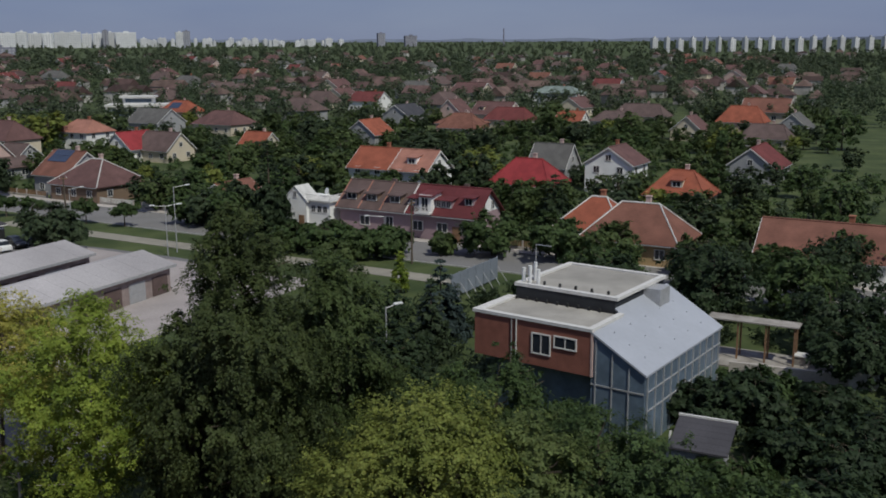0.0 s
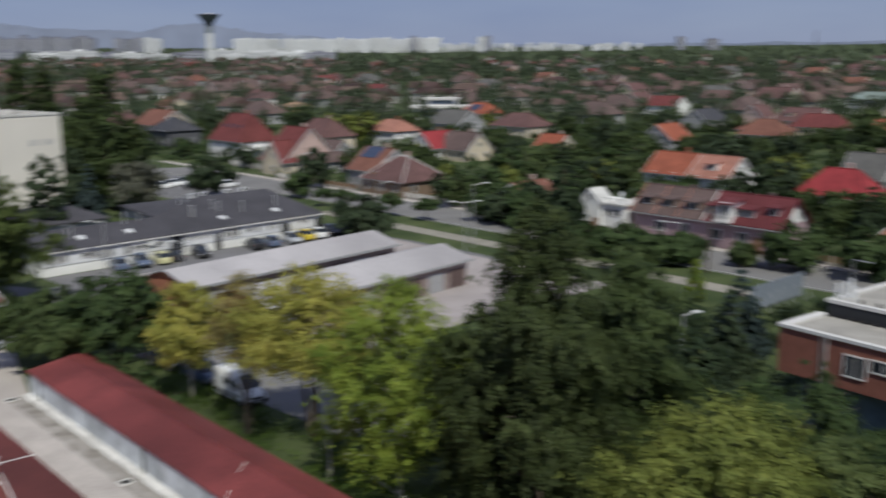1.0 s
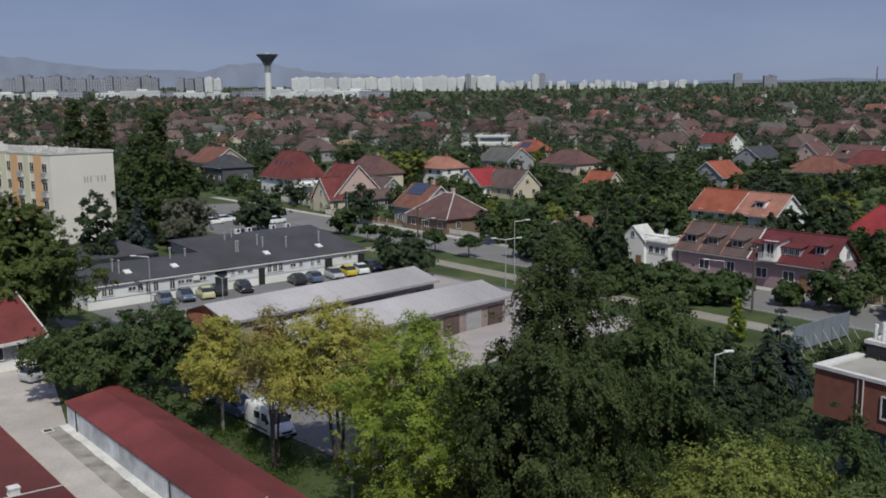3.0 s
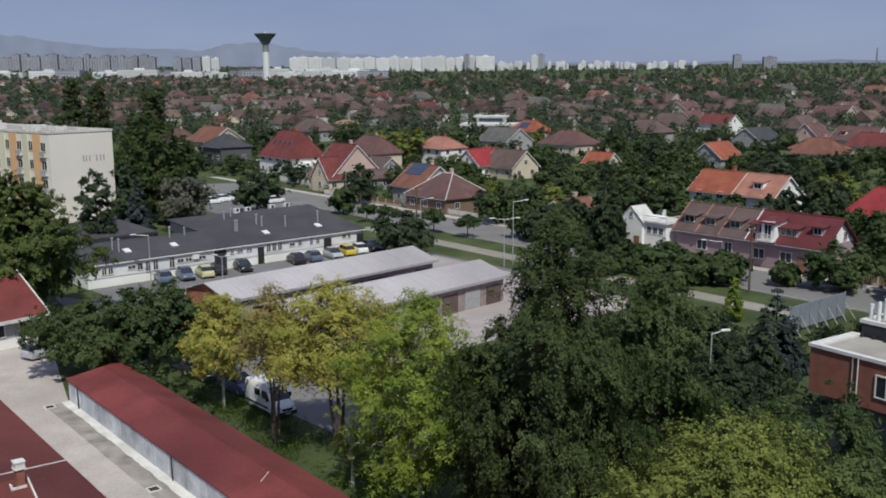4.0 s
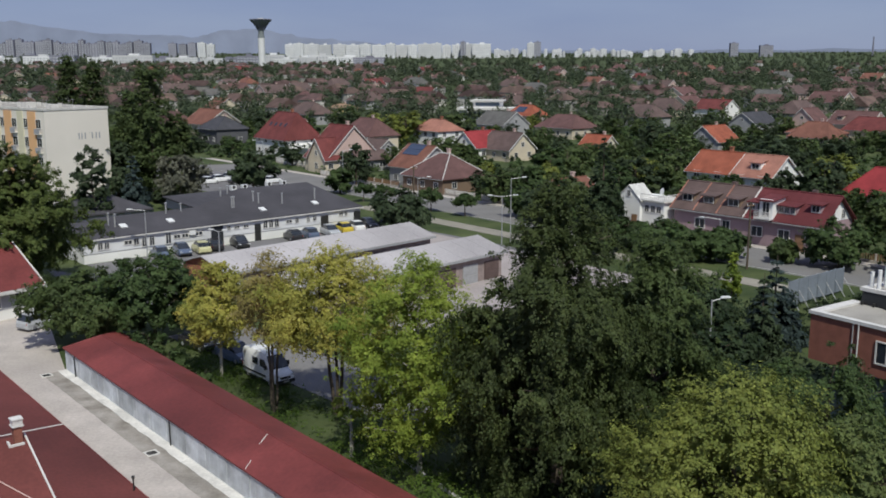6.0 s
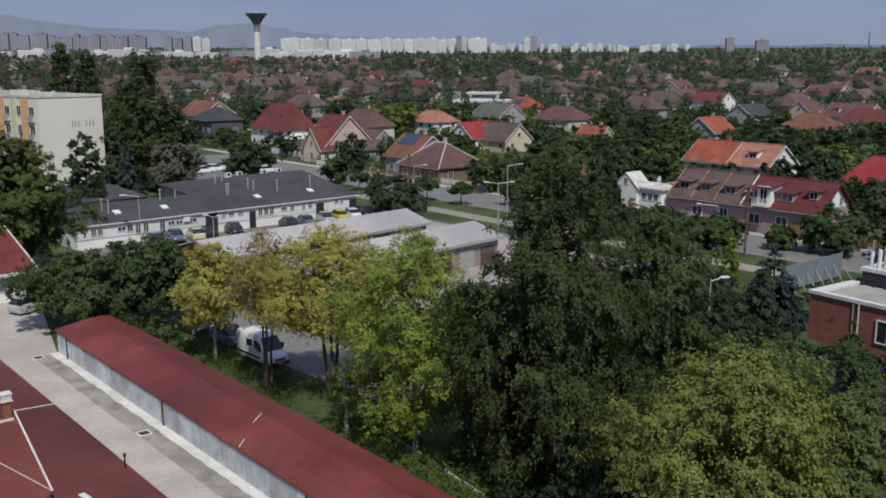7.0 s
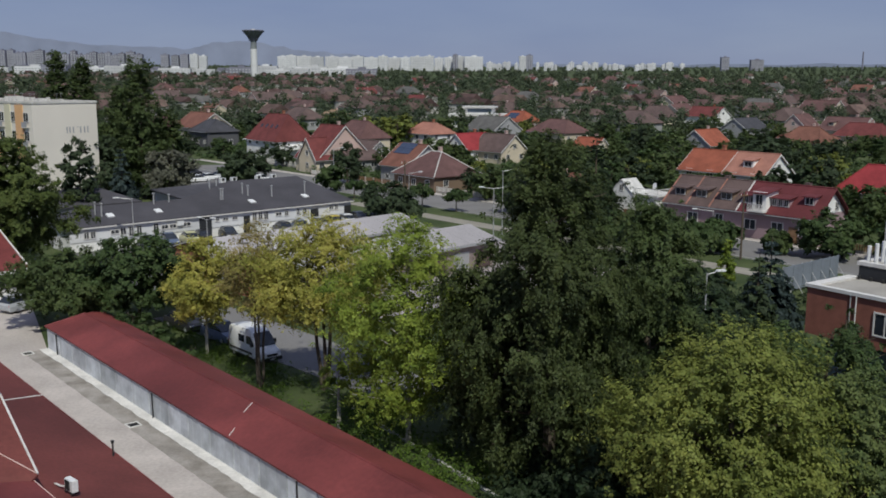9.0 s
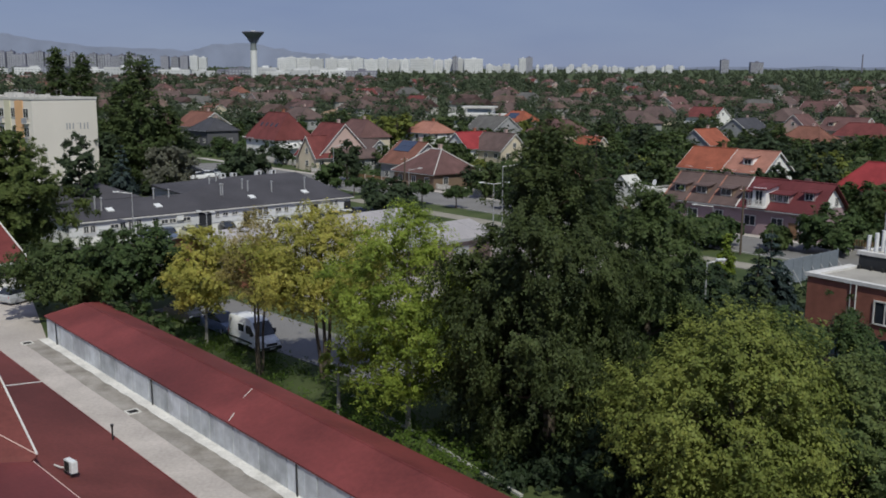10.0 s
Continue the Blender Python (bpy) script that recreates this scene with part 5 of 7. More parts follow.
# ---- brick building with flat roofs and a sloped wing ----
def brick_building():
    ob = thing("brick_building", 24.68, 59.97, 0, math.degrees(math.atan2(-0.83015, 0.55754)), "two-storey red brick building with flat gravel roofs and pale sloped wing", "building")
    # own frame: x along the front to the wing, y into the depth
    F, zb, z1, z2 = 8.9, 2.9, 7.3, 8.3
    part("upper_storey", made(box, -0.3, F, 0, 4.75, 4.15, z1 - 0.06), M["brick_red"], ob)
    part("lower_storey", made(box, 0.8, F + 3, 1.2, 13, -0.3, 4.14), M["glass_blue"], ob, "dark blue glazed lower storey")
    part("roof_deck", made(box, 0.3, F - 0.3, 0.3, 4.6, z1 - 0.06, z1 + 0.02), M["gravel_roof"], ob)
    bm = bmesh.new()
    box(bm, -0.42, F + 0.12, -0.12, 0.3, z1 - 0.06, z1 + 0.16)
    box(bm, -0.42, 0.3, 0.3, 4.75, z1 - 0.06, z1 + 0.16)
    box(bm, F - 0.3, F + 0.12, 0.3, 4.75, z1 - 0.06, z1 + 0.16)
    part("parapet_coping", bm, M["trim_white"], ob)
    part("rear_wall", made(box, 0.25, 8.3, 4.76, 13.2, zb, z2 - 0.06), M["black_clad"], ob, "black clad rear block")
    part("rear_roof_deck", made(box, 0.5, 8.1, 5.1, 12.9, z2 - 0.06, z2 + 0.02), M["gravel_roof"], ob)
    bm = bmesh.new()
    box(bm, 0.1, 8.5, 4.7, 5.1, z2 - 0.06, z2 + 0.18)
    box(bm, 0.1, 8.5, 12.9, 13.3, z2 - 0.06, z2 + 0.18)
    box(bm, 0.1, 0.5, 5.1, 12.9, z2 - 0.06, z2 + 0.18)
    box(bm, 8.1, 8.5, 5.1, 12.9, z2 - 0.06, z2 + 0.18)
    part("rear_coping", bm, M["trim_white"], ob)
    for i in range(9):
        part("roof_bracket", made(box, 0.4 + i * 0.85, 0.55 + i * 0.85, 4.4, 4.55, z1 + 0.01, z1 + 0.28), M["plastic_black"], ob)
    for i in range(6):
        part("roof_bracket", made(box, 0.8 + i * 1.3, 0.95 + i * 1.3, 5.5, 5.65, z2 + 0.01, z2 + 0.34), M["plastic_black"], ob)
    # windows in the brick front
    window(ob, 5.15, 0, 5.0, 0, 1.5, 1.5)
    window(ob, 7.0, 0, 5.68, 0, 1.75, 0.88)
    part("downpipe", made(tube, (3.2, -0.09, 4.1), (3.2, -0.09, z1), 0.045, 0.045, 8), M["trim_white"], ob)
    part("downpipe", made(tube, (2.8, -0.06, 4.1), (2.8, -0.06, z1), 0.04, 0.04, 8), M["metal_grey"], ob)
    # pinkish strip paints the brick corner's brighter, sunlit side face
    part("corner_trim", made(box, F, F + 0.14, -0.04, 0.12, 4.15, z1 - 0.06), M["wall_pinkish"], ob)
    # sloped wing: falls from the brick block to its eave
    e, ze, zt = F + 4.0, 5.0, 7.45
    y1 = 13.9
    part("wing_roof", made(slab, [(F - 0.1, -0.05, zt - 0.1), (e, -0.05, ze), (e, y1, ze), (8.3, y1, zt + 0.25), (8.3, 4.8, zt + 0.25), (F - 0.1, 4.7, zt - 0.1)], 0.14), M["glass_roof"], ob, "pale bluish sheet roof")
    for i in range(3):
        for j in range(5):
            f, y = 0.2 + i * 0.28, 1.8 + j * 2.5
            part("roof_clip", made(box, F + f * 4 - 0.025, F + f * 4 + 0.025, y, y + 0.05, zt - 0.12 - f * (zt - ze - 0.1), zt - 0.02 - f * (zt - ze - 0.1)), M["glass_roof"], ob)
    bm = bmesh.new()
    solid(bm, [(F, 0.1, 0), (e - 0.15, 0.1, 0), (e - 0.15, 0.1, ze - 0.12), (F, 0.1, zt - 0.3)], [(F, 0.25, 0), (e - 0.15, 0.25, 0), (e - 0.15, 0.25, ze - 0.12), (F, 0.25, zt - 0.3)])
    part("wing_end_glazing", bm, M["glass_blue"], ob)
    part("wing_side_glazing", made(box, e - 0.25, e - 0.1, 0.26, y1 - 0.2, 0, ze - 0.12), M["glass_blue"], ob)
    for i in range(11):
        y = 0.3 + i * 1.3
        part("mullion", made(box, e - 0.1, e - 0.02, y, y + 0.09, 0, ze - 0.12), M["metal_grey"], ob)
    for zz in (2.4, 3.7):
        part("transom", made(box, e - 0.098, e - 0.03, 0.3, y1 - 0.2, zz, zz + 0.08), M["metal_grey"], ob)
    for k in range(3):
        x = F + 0.3 + k * 1.2
        part("mullion", made(box, x, x + 0.08, 0.03, 0.098, 0, zt - 0.75 - k * 0.75), M["metal_grey"], ob)
    part("transom", made(box, F, e - 0.2, 0.04, 0.096, 3.6, 3.7), M["metal_grey"], ob)
    part("roof_hatch", made(box, 8.1, 9.6, 9.6, 11.4, 6.6, 8.2), M["metal_grey"], ob, "grey metal roof hatch")
    for k, (x, y) in enumerate(((0.5, 5.4), (1.1, 5.3), (1.7, 5.5), (0.8, 6.6))):
        bm = made(tube, (x, y, z2), (x, y, z2 + 1.2 + 0.25 * (k % 2)), 0.14, 0.14, 8)
        part("flue", bm, M["lamp_head"], ob)
    bm = made(tube, (0.3, 7.5, z2), (0.3, 7.5, z2 + 2.6), 0.04, 0.04, 6)
    tube(bm, (0.3, 7.5, z2 + 2.6), (1.8, 7.2, z2 + 2.65), 0.04, 0.04, 6)
    part("mast", bm, M["metal_grey"], ob)


brick_building()


# red-roofed house beside the forecourt
def corner_house():
    ob = thing("corner_house", -38.0, 88.2, 0, 51.6, "white house with dark red roof and pale bargeboards", "house")
    HOUSES.append((-44, 88, 8))
    part("wall", made(box, -14, -0.5, 0.5, 10.4, -0.3, 2.9), M["white_wall"], ob)
    part("wall_band", made(box, -14, -0.48, 0.46, 0.5, 1.0, 2.7), M["grey_wall"], ob)
    for (y0, z0, y1, z1) in ((-0.2, 2.9, 5.4, 6.3), (5.4, 6.3, 11, 2.9)):
        part("roof_slope", made(slab, [(-14, y0, z0), (0, y0, z0), (0, y1, z1), (-14, y1, z1)], 0.18), M["roof_shed"], ob)
    part("bargeboard", made(slab, [(0, -0.25, 2.95), (0.14, -0.25, 2.95), (0.14, 5.4, 6.36), (0, 5.4, 6.36)], 0.28), M["trim_white"], ob)
    part("eave_board", made(box, -14, 0.14, -0.34, -0.21, 2.55, 2.86), M["trim_white"], ob)
    bm = bmesh.new()
    solid(bm, [(-0.7, 0.5, 2.9), (-0.7, 10.4, 2.9), (-0.7, 5.4, 6.0)], [(-0.5, 0.5, 2.9), (-0.5, 10.4, 2.9), (-0.5, 5.4, 6.0)])
    part("gable", bm, M["white_wall"], ob)
    for x in (-2.0, -4.8, -7.6):
        window(ob, x, 0.46, 1.15, 0, 1.5, 1.3)
    bm = made(tube, (-0.9, 5.4, 6.2), (-0.9, 5.4, 7.0), 0.12, 0.12, 8)
    tube(bm, (-0.9, 5.4, 7.0), (-0.9, 5.4, 7.3), 0.18, 0.05, 8)
    part("roof_cowl", bm, M["lamp_head"], ob)


corner_house()

# ---- far town ----
def slab_block(x, y, w, d, h, rot, key, label, storeys, group):
    """A far apartment slab: body, window bands per storey, lift house."""
    z = ground_z(x, y) - 2
    ob = thing("apartment_slab", x, y, z, rot, label, "apartment block", group)
    part("wall", made(box, -w / 2, w / 2, -d / 2, d / 2, 0, h), M[key], ob)
    bm = bmesh.new()
    n = max(2, int(w / 5))
    for k in range(storeys):
        zz = 3.0 + (h - 4.0) * k / storeys
        for i in range(n):
            a = -w / 2 + w * (i + 0.2) / n
            box(bm, a, a + w / n * 0.6, -d / 2 - 0.12, -d / 2, zz, zz + (h - 4) / storeys * 0.5)
    part("windows_band", bm, M["far_win"], ob)
    part("lift_house", made(box, -w * 0.1, w * 0.15, -d * 0.25, d * 0.25, h, h + 3), M[key], ob)
    return ob


def far_town():
    rg = np.random.default_rng(11)
    # white slabs
    px = -424.0
    while px < 126:
        w = 24 + 15 * rg.random()
        h = 37 + 5 * rg.random()
        if px > 70:
            w, h = 50, 41
        slab_block(px + w / 2, 2625 + 40 * rg.random(), w, 16, h, 0, "far_white", "pale ten-storey panel apartment block far off", 8, "pale far housing estate")
        px += w + 0.4 + 2.2 * rg.random()
    for x, h in ((59, 46), (240, 42), (258, 45)):
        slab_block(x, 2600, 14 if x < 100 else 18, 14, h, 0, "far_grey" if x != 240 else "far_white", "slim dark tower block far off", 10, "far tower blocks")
    # grey slabs beside the tower
    px = -1130.0
    while px < -735:
        w = 14 + 10 * rg.random()
        h = 38 + 11 * rg.random()
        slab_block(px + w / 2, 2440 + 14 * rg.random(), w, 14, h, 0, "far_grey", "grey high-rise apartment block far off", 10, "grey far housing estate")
        px += w + 0.3 + 0.8 * rg.random()
    for x in (-690, -664, -640, -615, -592):
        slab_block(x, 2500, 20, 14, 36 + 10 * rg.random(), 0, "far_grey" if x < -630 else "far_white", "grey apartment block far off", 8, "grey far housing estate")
    # long low white buildings before them
    px = -840.0
    while px < -140:
        w = 22 + 50 * rg.random()
        y = 1580 + 120 * rg.random()
        h = 12 + 7 * rg.random() ** 2
        slab_block(px + w / 2, y, w, 16, h, 0, "far_white" if rg.random() < 0.6 else "far_grey", "long low pale building far off", 3, "far low buildings")
        px += w * (0.62 + 0.3 * rg.random())
    # scattered small blocks towards the other side
    for i in range(36):
        x = 150 + i * 15.5 + 9 * rg.random()
        y = 2750 + 250 * rg.random()
        slab_block(x * 1.05, y, 8 + 11 * rg.random(), 12, 17 + 10 * rg.random(), 0, "far_white", "small pale apartment block far off", 5, "scattered far blocks")
    for x, y, w, h in ((815, 2700, 22, 40), (905, 2700, 36, 33)):
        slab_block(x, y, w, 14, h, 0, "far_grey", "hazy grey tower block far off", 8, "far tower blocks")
    # pale slabs far to the side
    for i in range(19):
        d = 1700 + 60 * rg.random()
        a = radians(57.3) - i * 0.0125
        slab_block(d * math.cos(a), d * math.sin(a), 5 + 6 * rg.random(), 8, 23 + 4 * rg.random(), 0, "far_white", "pale panel block far off", 8, "pale side estate")
    x, y = 1105, 2480
    ob = thing("factory_chimney", x, y, ground_z(x, y), 0, "tall slim grey factory chimney far off", "chimney")
    part("shaft", made(tube, (0, 0, 0), (0, 0, 50), 2.4, 1.5, 10), M["far_grey"], ob)


far_town()


def hills():
    """Low hills on the horizon, as a far ridge with a broken outline."""
    bm = bmesh.new()
    prof = []
    marks = ((134, 38), (124, 46), (115, 50), (113.5, 48), (112, 40), (109, 31), (106, 29), (104, 27), (102.8, 37), (100.6, 40), (99, 32), (97.6, 25), (94.6, 20), (93, 9), (91.5, 5), (85, 4), (76, 4), (66, 4.2), (56, 4.5), (42, 4.5))
    R = 4700
    z0 = ground_z(R, 0) - 5
    for (a0, p0), (a1, p1) in zip(marks, marks[1:]):
        for k in range(5):
            f = k / 5
            a = a0 + (a1 - a0) * f
            prof.append((radians(a), 7 + 2.8 * (p0 + (p1 - p0) * (3 * f * f - 2 * f ** 3)) + 3 * math.sin(a * 5.1) + 2 * math.sin(a * 13.7)))
    n = len(prof) - 1
    low = [bm.verts.new((R * math.cos(a), R * math.sin(a), z0)) for a, h in prof]
    top = [bm.verts.new((R * math.cos(a), R * math.sin(a), z0 + h)) for a, h in prof]
    back = [bm.verts.new((R * 1.03 * math.cos(a), R * 1.03 * math.sin(a), z0)) for a, h in prof]
    for i in range(n):
        bm.faces.new((low[i], low[i + 1], top[i + 1], top[i]))
        bm.faces.new((top[i], top[i + 1], back[i + 1], back[i]))
    tagged(part("backdrop", bm, M["hill"]), "hills along the horizon, coloured blue-grey for haze", "hills", kind="structure")


hills()


# ---- woods and gardens ----
def far_woods(name, d0, d1, count, cards, size, hmin, hmax, leaf, seed, label, a0=42, a1=118):
    rg = np.random.default_rng(seed)
    cs, rs = [], []
    for i in range(count):
        f = rg.random() ** 0.8
        d = d0 * (d1 / d0) ** f
        a = radians(a0 + (a1 - a0) * rg.random())
        x, y = d * math.cos(a), d * math.sin(a)
        h = hmin + (hmax - hmin) * rg.random() ** 2
        g = ground_z(x, y)
        r = h * (0.35 + 0.25 * rg.random())
        cs.append((x, y, g + h * 0.42)); rs.append(r * 0.75)
        cs.append((x + r * (rg.random() - 0.5), y + r * (rg.random() - 0.5), g + h * 0.72)); rs.append(r * 0.5)
    me = leaf_mesh(name, cs, rs, count * cards, size, seed + 1, 0, 0.95, M[leaf], 1.2)
    ob = part(name, me, None)
    tagged(ob, label, "trees", kind="stuff")


# leaf_far carries the haze of distance in its colour
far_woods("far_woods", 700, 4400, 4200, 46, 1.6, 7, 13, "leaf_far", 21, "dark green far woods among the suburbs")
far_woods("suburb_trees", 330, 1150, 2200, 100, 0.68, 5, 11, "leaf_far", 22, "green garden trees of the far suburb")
far_woods("suburb_dark_trees", 330, 1150, 1300, 100, 0.68, 5, 12, "leaf_dark", 23, "dark green garden trees of the far suburb")


def proto_houses():
    """Far houses: a few kinds built once, then copied over the suburb."""
    rg = np.random.default_rng(31)
    kinds = (("cream", "mauve", 0.0), ("grey", "terracotta", 2.5), ("grey", "brown", 3.0), ("grey", "red", 0.0), ("pinkish", "brown", 0.0), ("pinkish", "mauve", 3.0), ("white", "grey", 2.0), ("cream", "mauve", 2.0), ("cream", "terracotta", 0.0))
    protos = []
    spots = []
    tries = 0
    while len(spots) < 150 and tries < 9000:
        tries += 1
        d = 320 * (1250 / 320) ** (rg.random() ** 0.75)
        a = radians(50 + 66 * rg.random())
        x, y = d * math.cos(a), d * math.sin(a)
        if any((x - u) ** 2 + (y - v) ** 2 < (20 + r) ** 2 for u, v, r in HOUSES):
            continue
        if any((x - u) ** 2 + (y - v) ** 2 < 24 ** 2 for u, v in spots):
            continue
        spots.append((x, y))
    for i, (x, y) in enumerate(spots):
        k = int(rg.integers(len(kinds)))
        rot = (-50.5 if rg.random() < 0.6 else 39.5) + 8 * (rg.random() - 0.5)
        s = 0.85 + 0.4 * rg.random()
        m = pose(x, y, ground_z(x, y), 0, 0, rot) @ Matrix.Diagonal((s, s, s, 1))
        while len(protos) <= k:
            protos.append(None)
        if protos[k] is None:
            wl, rf, hp = kinds[k]
            ob = house(x, y, rot, 13, 10, 3.6, 3.4, wl, rf, "suburban house with %s tiled roof among trees" % {"mauve": "mauve-brown", "terracotta": "terracotta", "brown": "brown", "red": "red", "orange": "orange", "grey": "grey"}[rf], hip=hp, group="far suburban houses", windows=False)
            for sx in (-3, 0, 3):
                window(ob, sx, -5, 1.1, 0, 1.4, 1.3)
            window(ob, 6.5, 0, 1.1, 90, 1.2, 1.3)
            ob.matrix_basis = m
            protos[k] = ob
        else:
            c = copy_thing(protos[k], pose(x, y, ground_z(x, y), 0, 0, rot) @ Matrix.Diagonal((s, s, s, 1)) @ Matrix.Diagonal((1 / protos[k].scale.x,) * 3 + (1,)))
            HOUSES.append((x, y, 6.5 * s))


proto_houses()


def far_rooftops():
    """The countless small houses of the outer suburb: walls and roofs as two joined sheets of houses."""
    rg = np.random.default_rng(77)
    walls, roofs = bmesh.new(), bmesh.new()
    for i in range(760):
        d = 400 * (1700 / 400) ** (rg.random() ** 0.8)
        a = radians(46 + 70 * rg.random())
        x, y = d * math.cos(a), d * math.sin(a)
        if d > 640 and a < 1.62 and i % 5:
            continue
        if any((x - u) ** 2 + (y - v) ** 2 < (14 + r) ** 2 for u, v, r in HOUSES):
            continue
        w, dp, h, rh = 9 + 7 * rg.random(), 8 + 3 * rg.random(), 2.6 + 2.6 * rg.random() ** 1.5, 2.2 + 1.6 * rg.random()
        m = pose(x, y, ground_z(x, y), 0, 0, (-50.5 if rg.random() < 0.6 else 39.5) + 10 * rg.random())
        n0 = len(walls.verts)
        box(walls, -w / 2, w / 2, -dp / 2, dp / 2, -1, h)
        walls.verts.ensure_lookup_table()
        for v in walls.verts[n0:]:
            v.co = m @ v.co
        e = 0.0 if rg.random() < 0.5 else w * 0.25
        A = [m @ Vector(p) for p in ((-w / 2 - 0.4, -dp / 2 - 0.4, h - 0.2), (w / 2 + 0.4, -dp / 2 - 0.4, h - 0.2), (w / 2 + 0.4, dp / 2 + 0.4, h - 0.2), (-w / 2 - 0.4, dp / 2 + 0.4, h - 0.2), (-w / 2 - 0.4 + e, 0, h + rh), (w / 2 + 0.4 - e, 0, h + rh))]
        A = [roofs.verts.new(p) for p in A]
        for q in ((0, 1, 5, 4), (2, 3, 4, 5), (1, 2, 5), (3, 0, 4), (3, 2, 1, 0)):
            roofs.faces.new([A[k] for k in q])
    for name, bm, key, label in (("far_house_walls", walls, "far_wall", "pale walls of countless small far houses"), ("far_rooftops", roofs, "far_roof", "brown and red roofs of countless small far houses")):
        tagged(part(name, bm, M[key]), label, "houses", kind="stuff")


far_rooftops()


def blocked(x, y, h, keep=4.3):
    """The greatest height of a tree at x, y that leaves the houses behind it in sight."""
    d = math.hypot(x, y)
    best = h
    for u, v, r in HOUSES:
        D = math.hypot(u, v)
        if (x - u) ** 2 + (y - v) ** 2 < (r + 2.0) ** 2:
            return 0
        if D > d and D - d < 70:
            if abs(x * v - y * u) / D < r + 1.5:
                best = min(best, 22 - (22 - keep) * d / D)
    return best


def gardens():
    """Garden trees between the houses: kinds built once, then copied."""
    rg = np.random.default_rng(41)
    # leaf_mid weighted up: the lighter green puts some distance haze into the colour
    kinds = [("leaf_mid", "round", "round green garden tree with dense leaves"), ("leaf_dark", "round", "dark green garden tree with dense leaves"), ("leaf_dark", "oval", "tall dark green garden tree"),
             ("leaf_mid", "round", "bright green garden tree with dense leaves"), ("leaf_green", "oval", "upright green garden tree"), ("leaf_olive", "round", "olive-green garden tree with loose crown")]
    weights = np.array([0.3, 0.18, 0.12, 0.16, 0.18, 0.06])
    protos = [None] * len(kinds)
    placed = []
    n = 0
    for t in range(6000):
        if n >= 230:
            break
        d = 118 + 225 * rg.random() ** 0.9
        a = radians(46 + 72 * rg.random())
        x, y = d * math.cos(a), d * math.sin(a)
        q = Vector((x, y)) - ORG
        s, o = q.dot(U), q.dot(V)
        if o > -6.5 and d < 330:
            continue
        if any((x - u) ** 2 + (y - v) ** 2 < (0.55 * (r + 3)) ** 2 for u, v, r in placed):
            continue
        h = blocked(x, y, 4.5 + 7 * rg.random() ** 1.2)
        if h < 2.2:
            continue
        r = h * (0.42 + 0.16 * rg.random())
        k = int(rg.choice(len(kinds), p=weights))
        placed.append((x, y, r))
        m = pose(x, y, ground_z(x, y), 0, 0, 360 * rg.random()) @ Matrix.Diagonal((r / 3.6, r / 3.6, h / 8, 1))
        if protos[k] is None:
            leaf, shape, label = kinds[k]
            protos[k] = tree(x, y, 8, 3.6, leaf, label, base=0.12, n=90, count=2400, size=0.33, shape=shape, seed=60 + k, group="garden trees")
            protos[k].matrix_basis = m
        else:
            sc = protos[k].scale
            copy_thing(protos[k], m @ Matrix.Diagonal((1 / sc.x, 1 / sc.y, 1 / sc.z, 1)))
        n += 1


gardens()

# ---- trees with places of their own ----
tree(3.4, 48.4, 12.6, 3.0, "leaf_birch", "dark weeping birch leaning beside a taller one", base=0.42, n=70, count=22000, size=0.115, shape="oval", bark="bark", seed=4, droop=1.4, limbs=10)
tree(6.2, 47.2, 18.6, 5.5, "leaf_birch", "tall dark weeping birch beside the garages", base=0.03, n=230, count=140000, size=0.112, shape="dome", bark="bark", seed=3, droop=1.4, limbs=18)
tree(12.4, 52.5, 14.9, 4.7, "leaf_mid", "broad green weeping birch near the brick building", base=0.08, n=150, count=84000, size=0.112, shape="dome", bark="bark", seed=5, droop=1.2, limbs=14)
tree(12.9, 38.5, 10.9, 4.7, "leaf_olive", "olive-green leafy tree beneath the flats", base=0.1, n=400, count=84000, size=0.102, shape="round", seed=6, limbs=14)
tree(18.0, 38.4, 9.0, 4.2, "leaf_olivegreen", "lower olive-green tree beside a taller one beneath the flats", base=0.08, n=130, count=36000, size=0.112, shape="oval", seed=19, limbs=12)
tree(20.4, 46.8, 9.5, 4.6, "leaf_green", "green weeping willow before the brick building", base=0.05, n=80, count=40500, size=0.12, shape="round", seed=16, droop=1.5)
tree(22.6, 39.0, 8.6, 4.4, "leaf_green", "low green tree beneath the flats", base=0.05, n=130, count=32000, size=0.112, shape="round", seed=17)
tree(-7.0, 61.0, 12.4, 5.0, "leaf_yellow", "tree with yellow autumn leaves and forked trunk", base=0.32, n=300, count=54000, size=0.108, shape="oval", bark="bark", seed=7, stems=3, r=0.13)
tree(-1.2, 51.0, 13.6, 4.7, "leaf_lime", "yellow-green leafy tree behind the garages", base=0.13, n=300, count=72000, size=0.1, shape="oval", bark="bark_pale", seed=8, r=0.15)
tree(-16.6, 68.4, 9.6, 3.0, "leaf_yellow", "slender tree with yellow-green leaves", base=0.28, n=220, count=25000, size=0.115, shape="oval", bark="bark_pale", seed=9, r=0.11)
tree(-11.4, 61.5, 11.8, 2.6, "leaf_brown", "thin tree with sparse brown leaves", base=0.4, n=180, count=10500, size=0.105, shape="oval", bark="bark", seed=13, stems=3, r=0.08)
tree(-5.4, 53.8, 4.2, 1.0, "leaf_lime", "young sapling with lime leaves", base=0.55, n=16, count=2430, size=0.104, bark="bark_pale", seed=14)
tree(-24.6, 78.5, 8.3, 5.0, "leaf_green", "dark green round tree behind the garages", base=0.16, n=130, count=29700, size=0.152, seed=10)
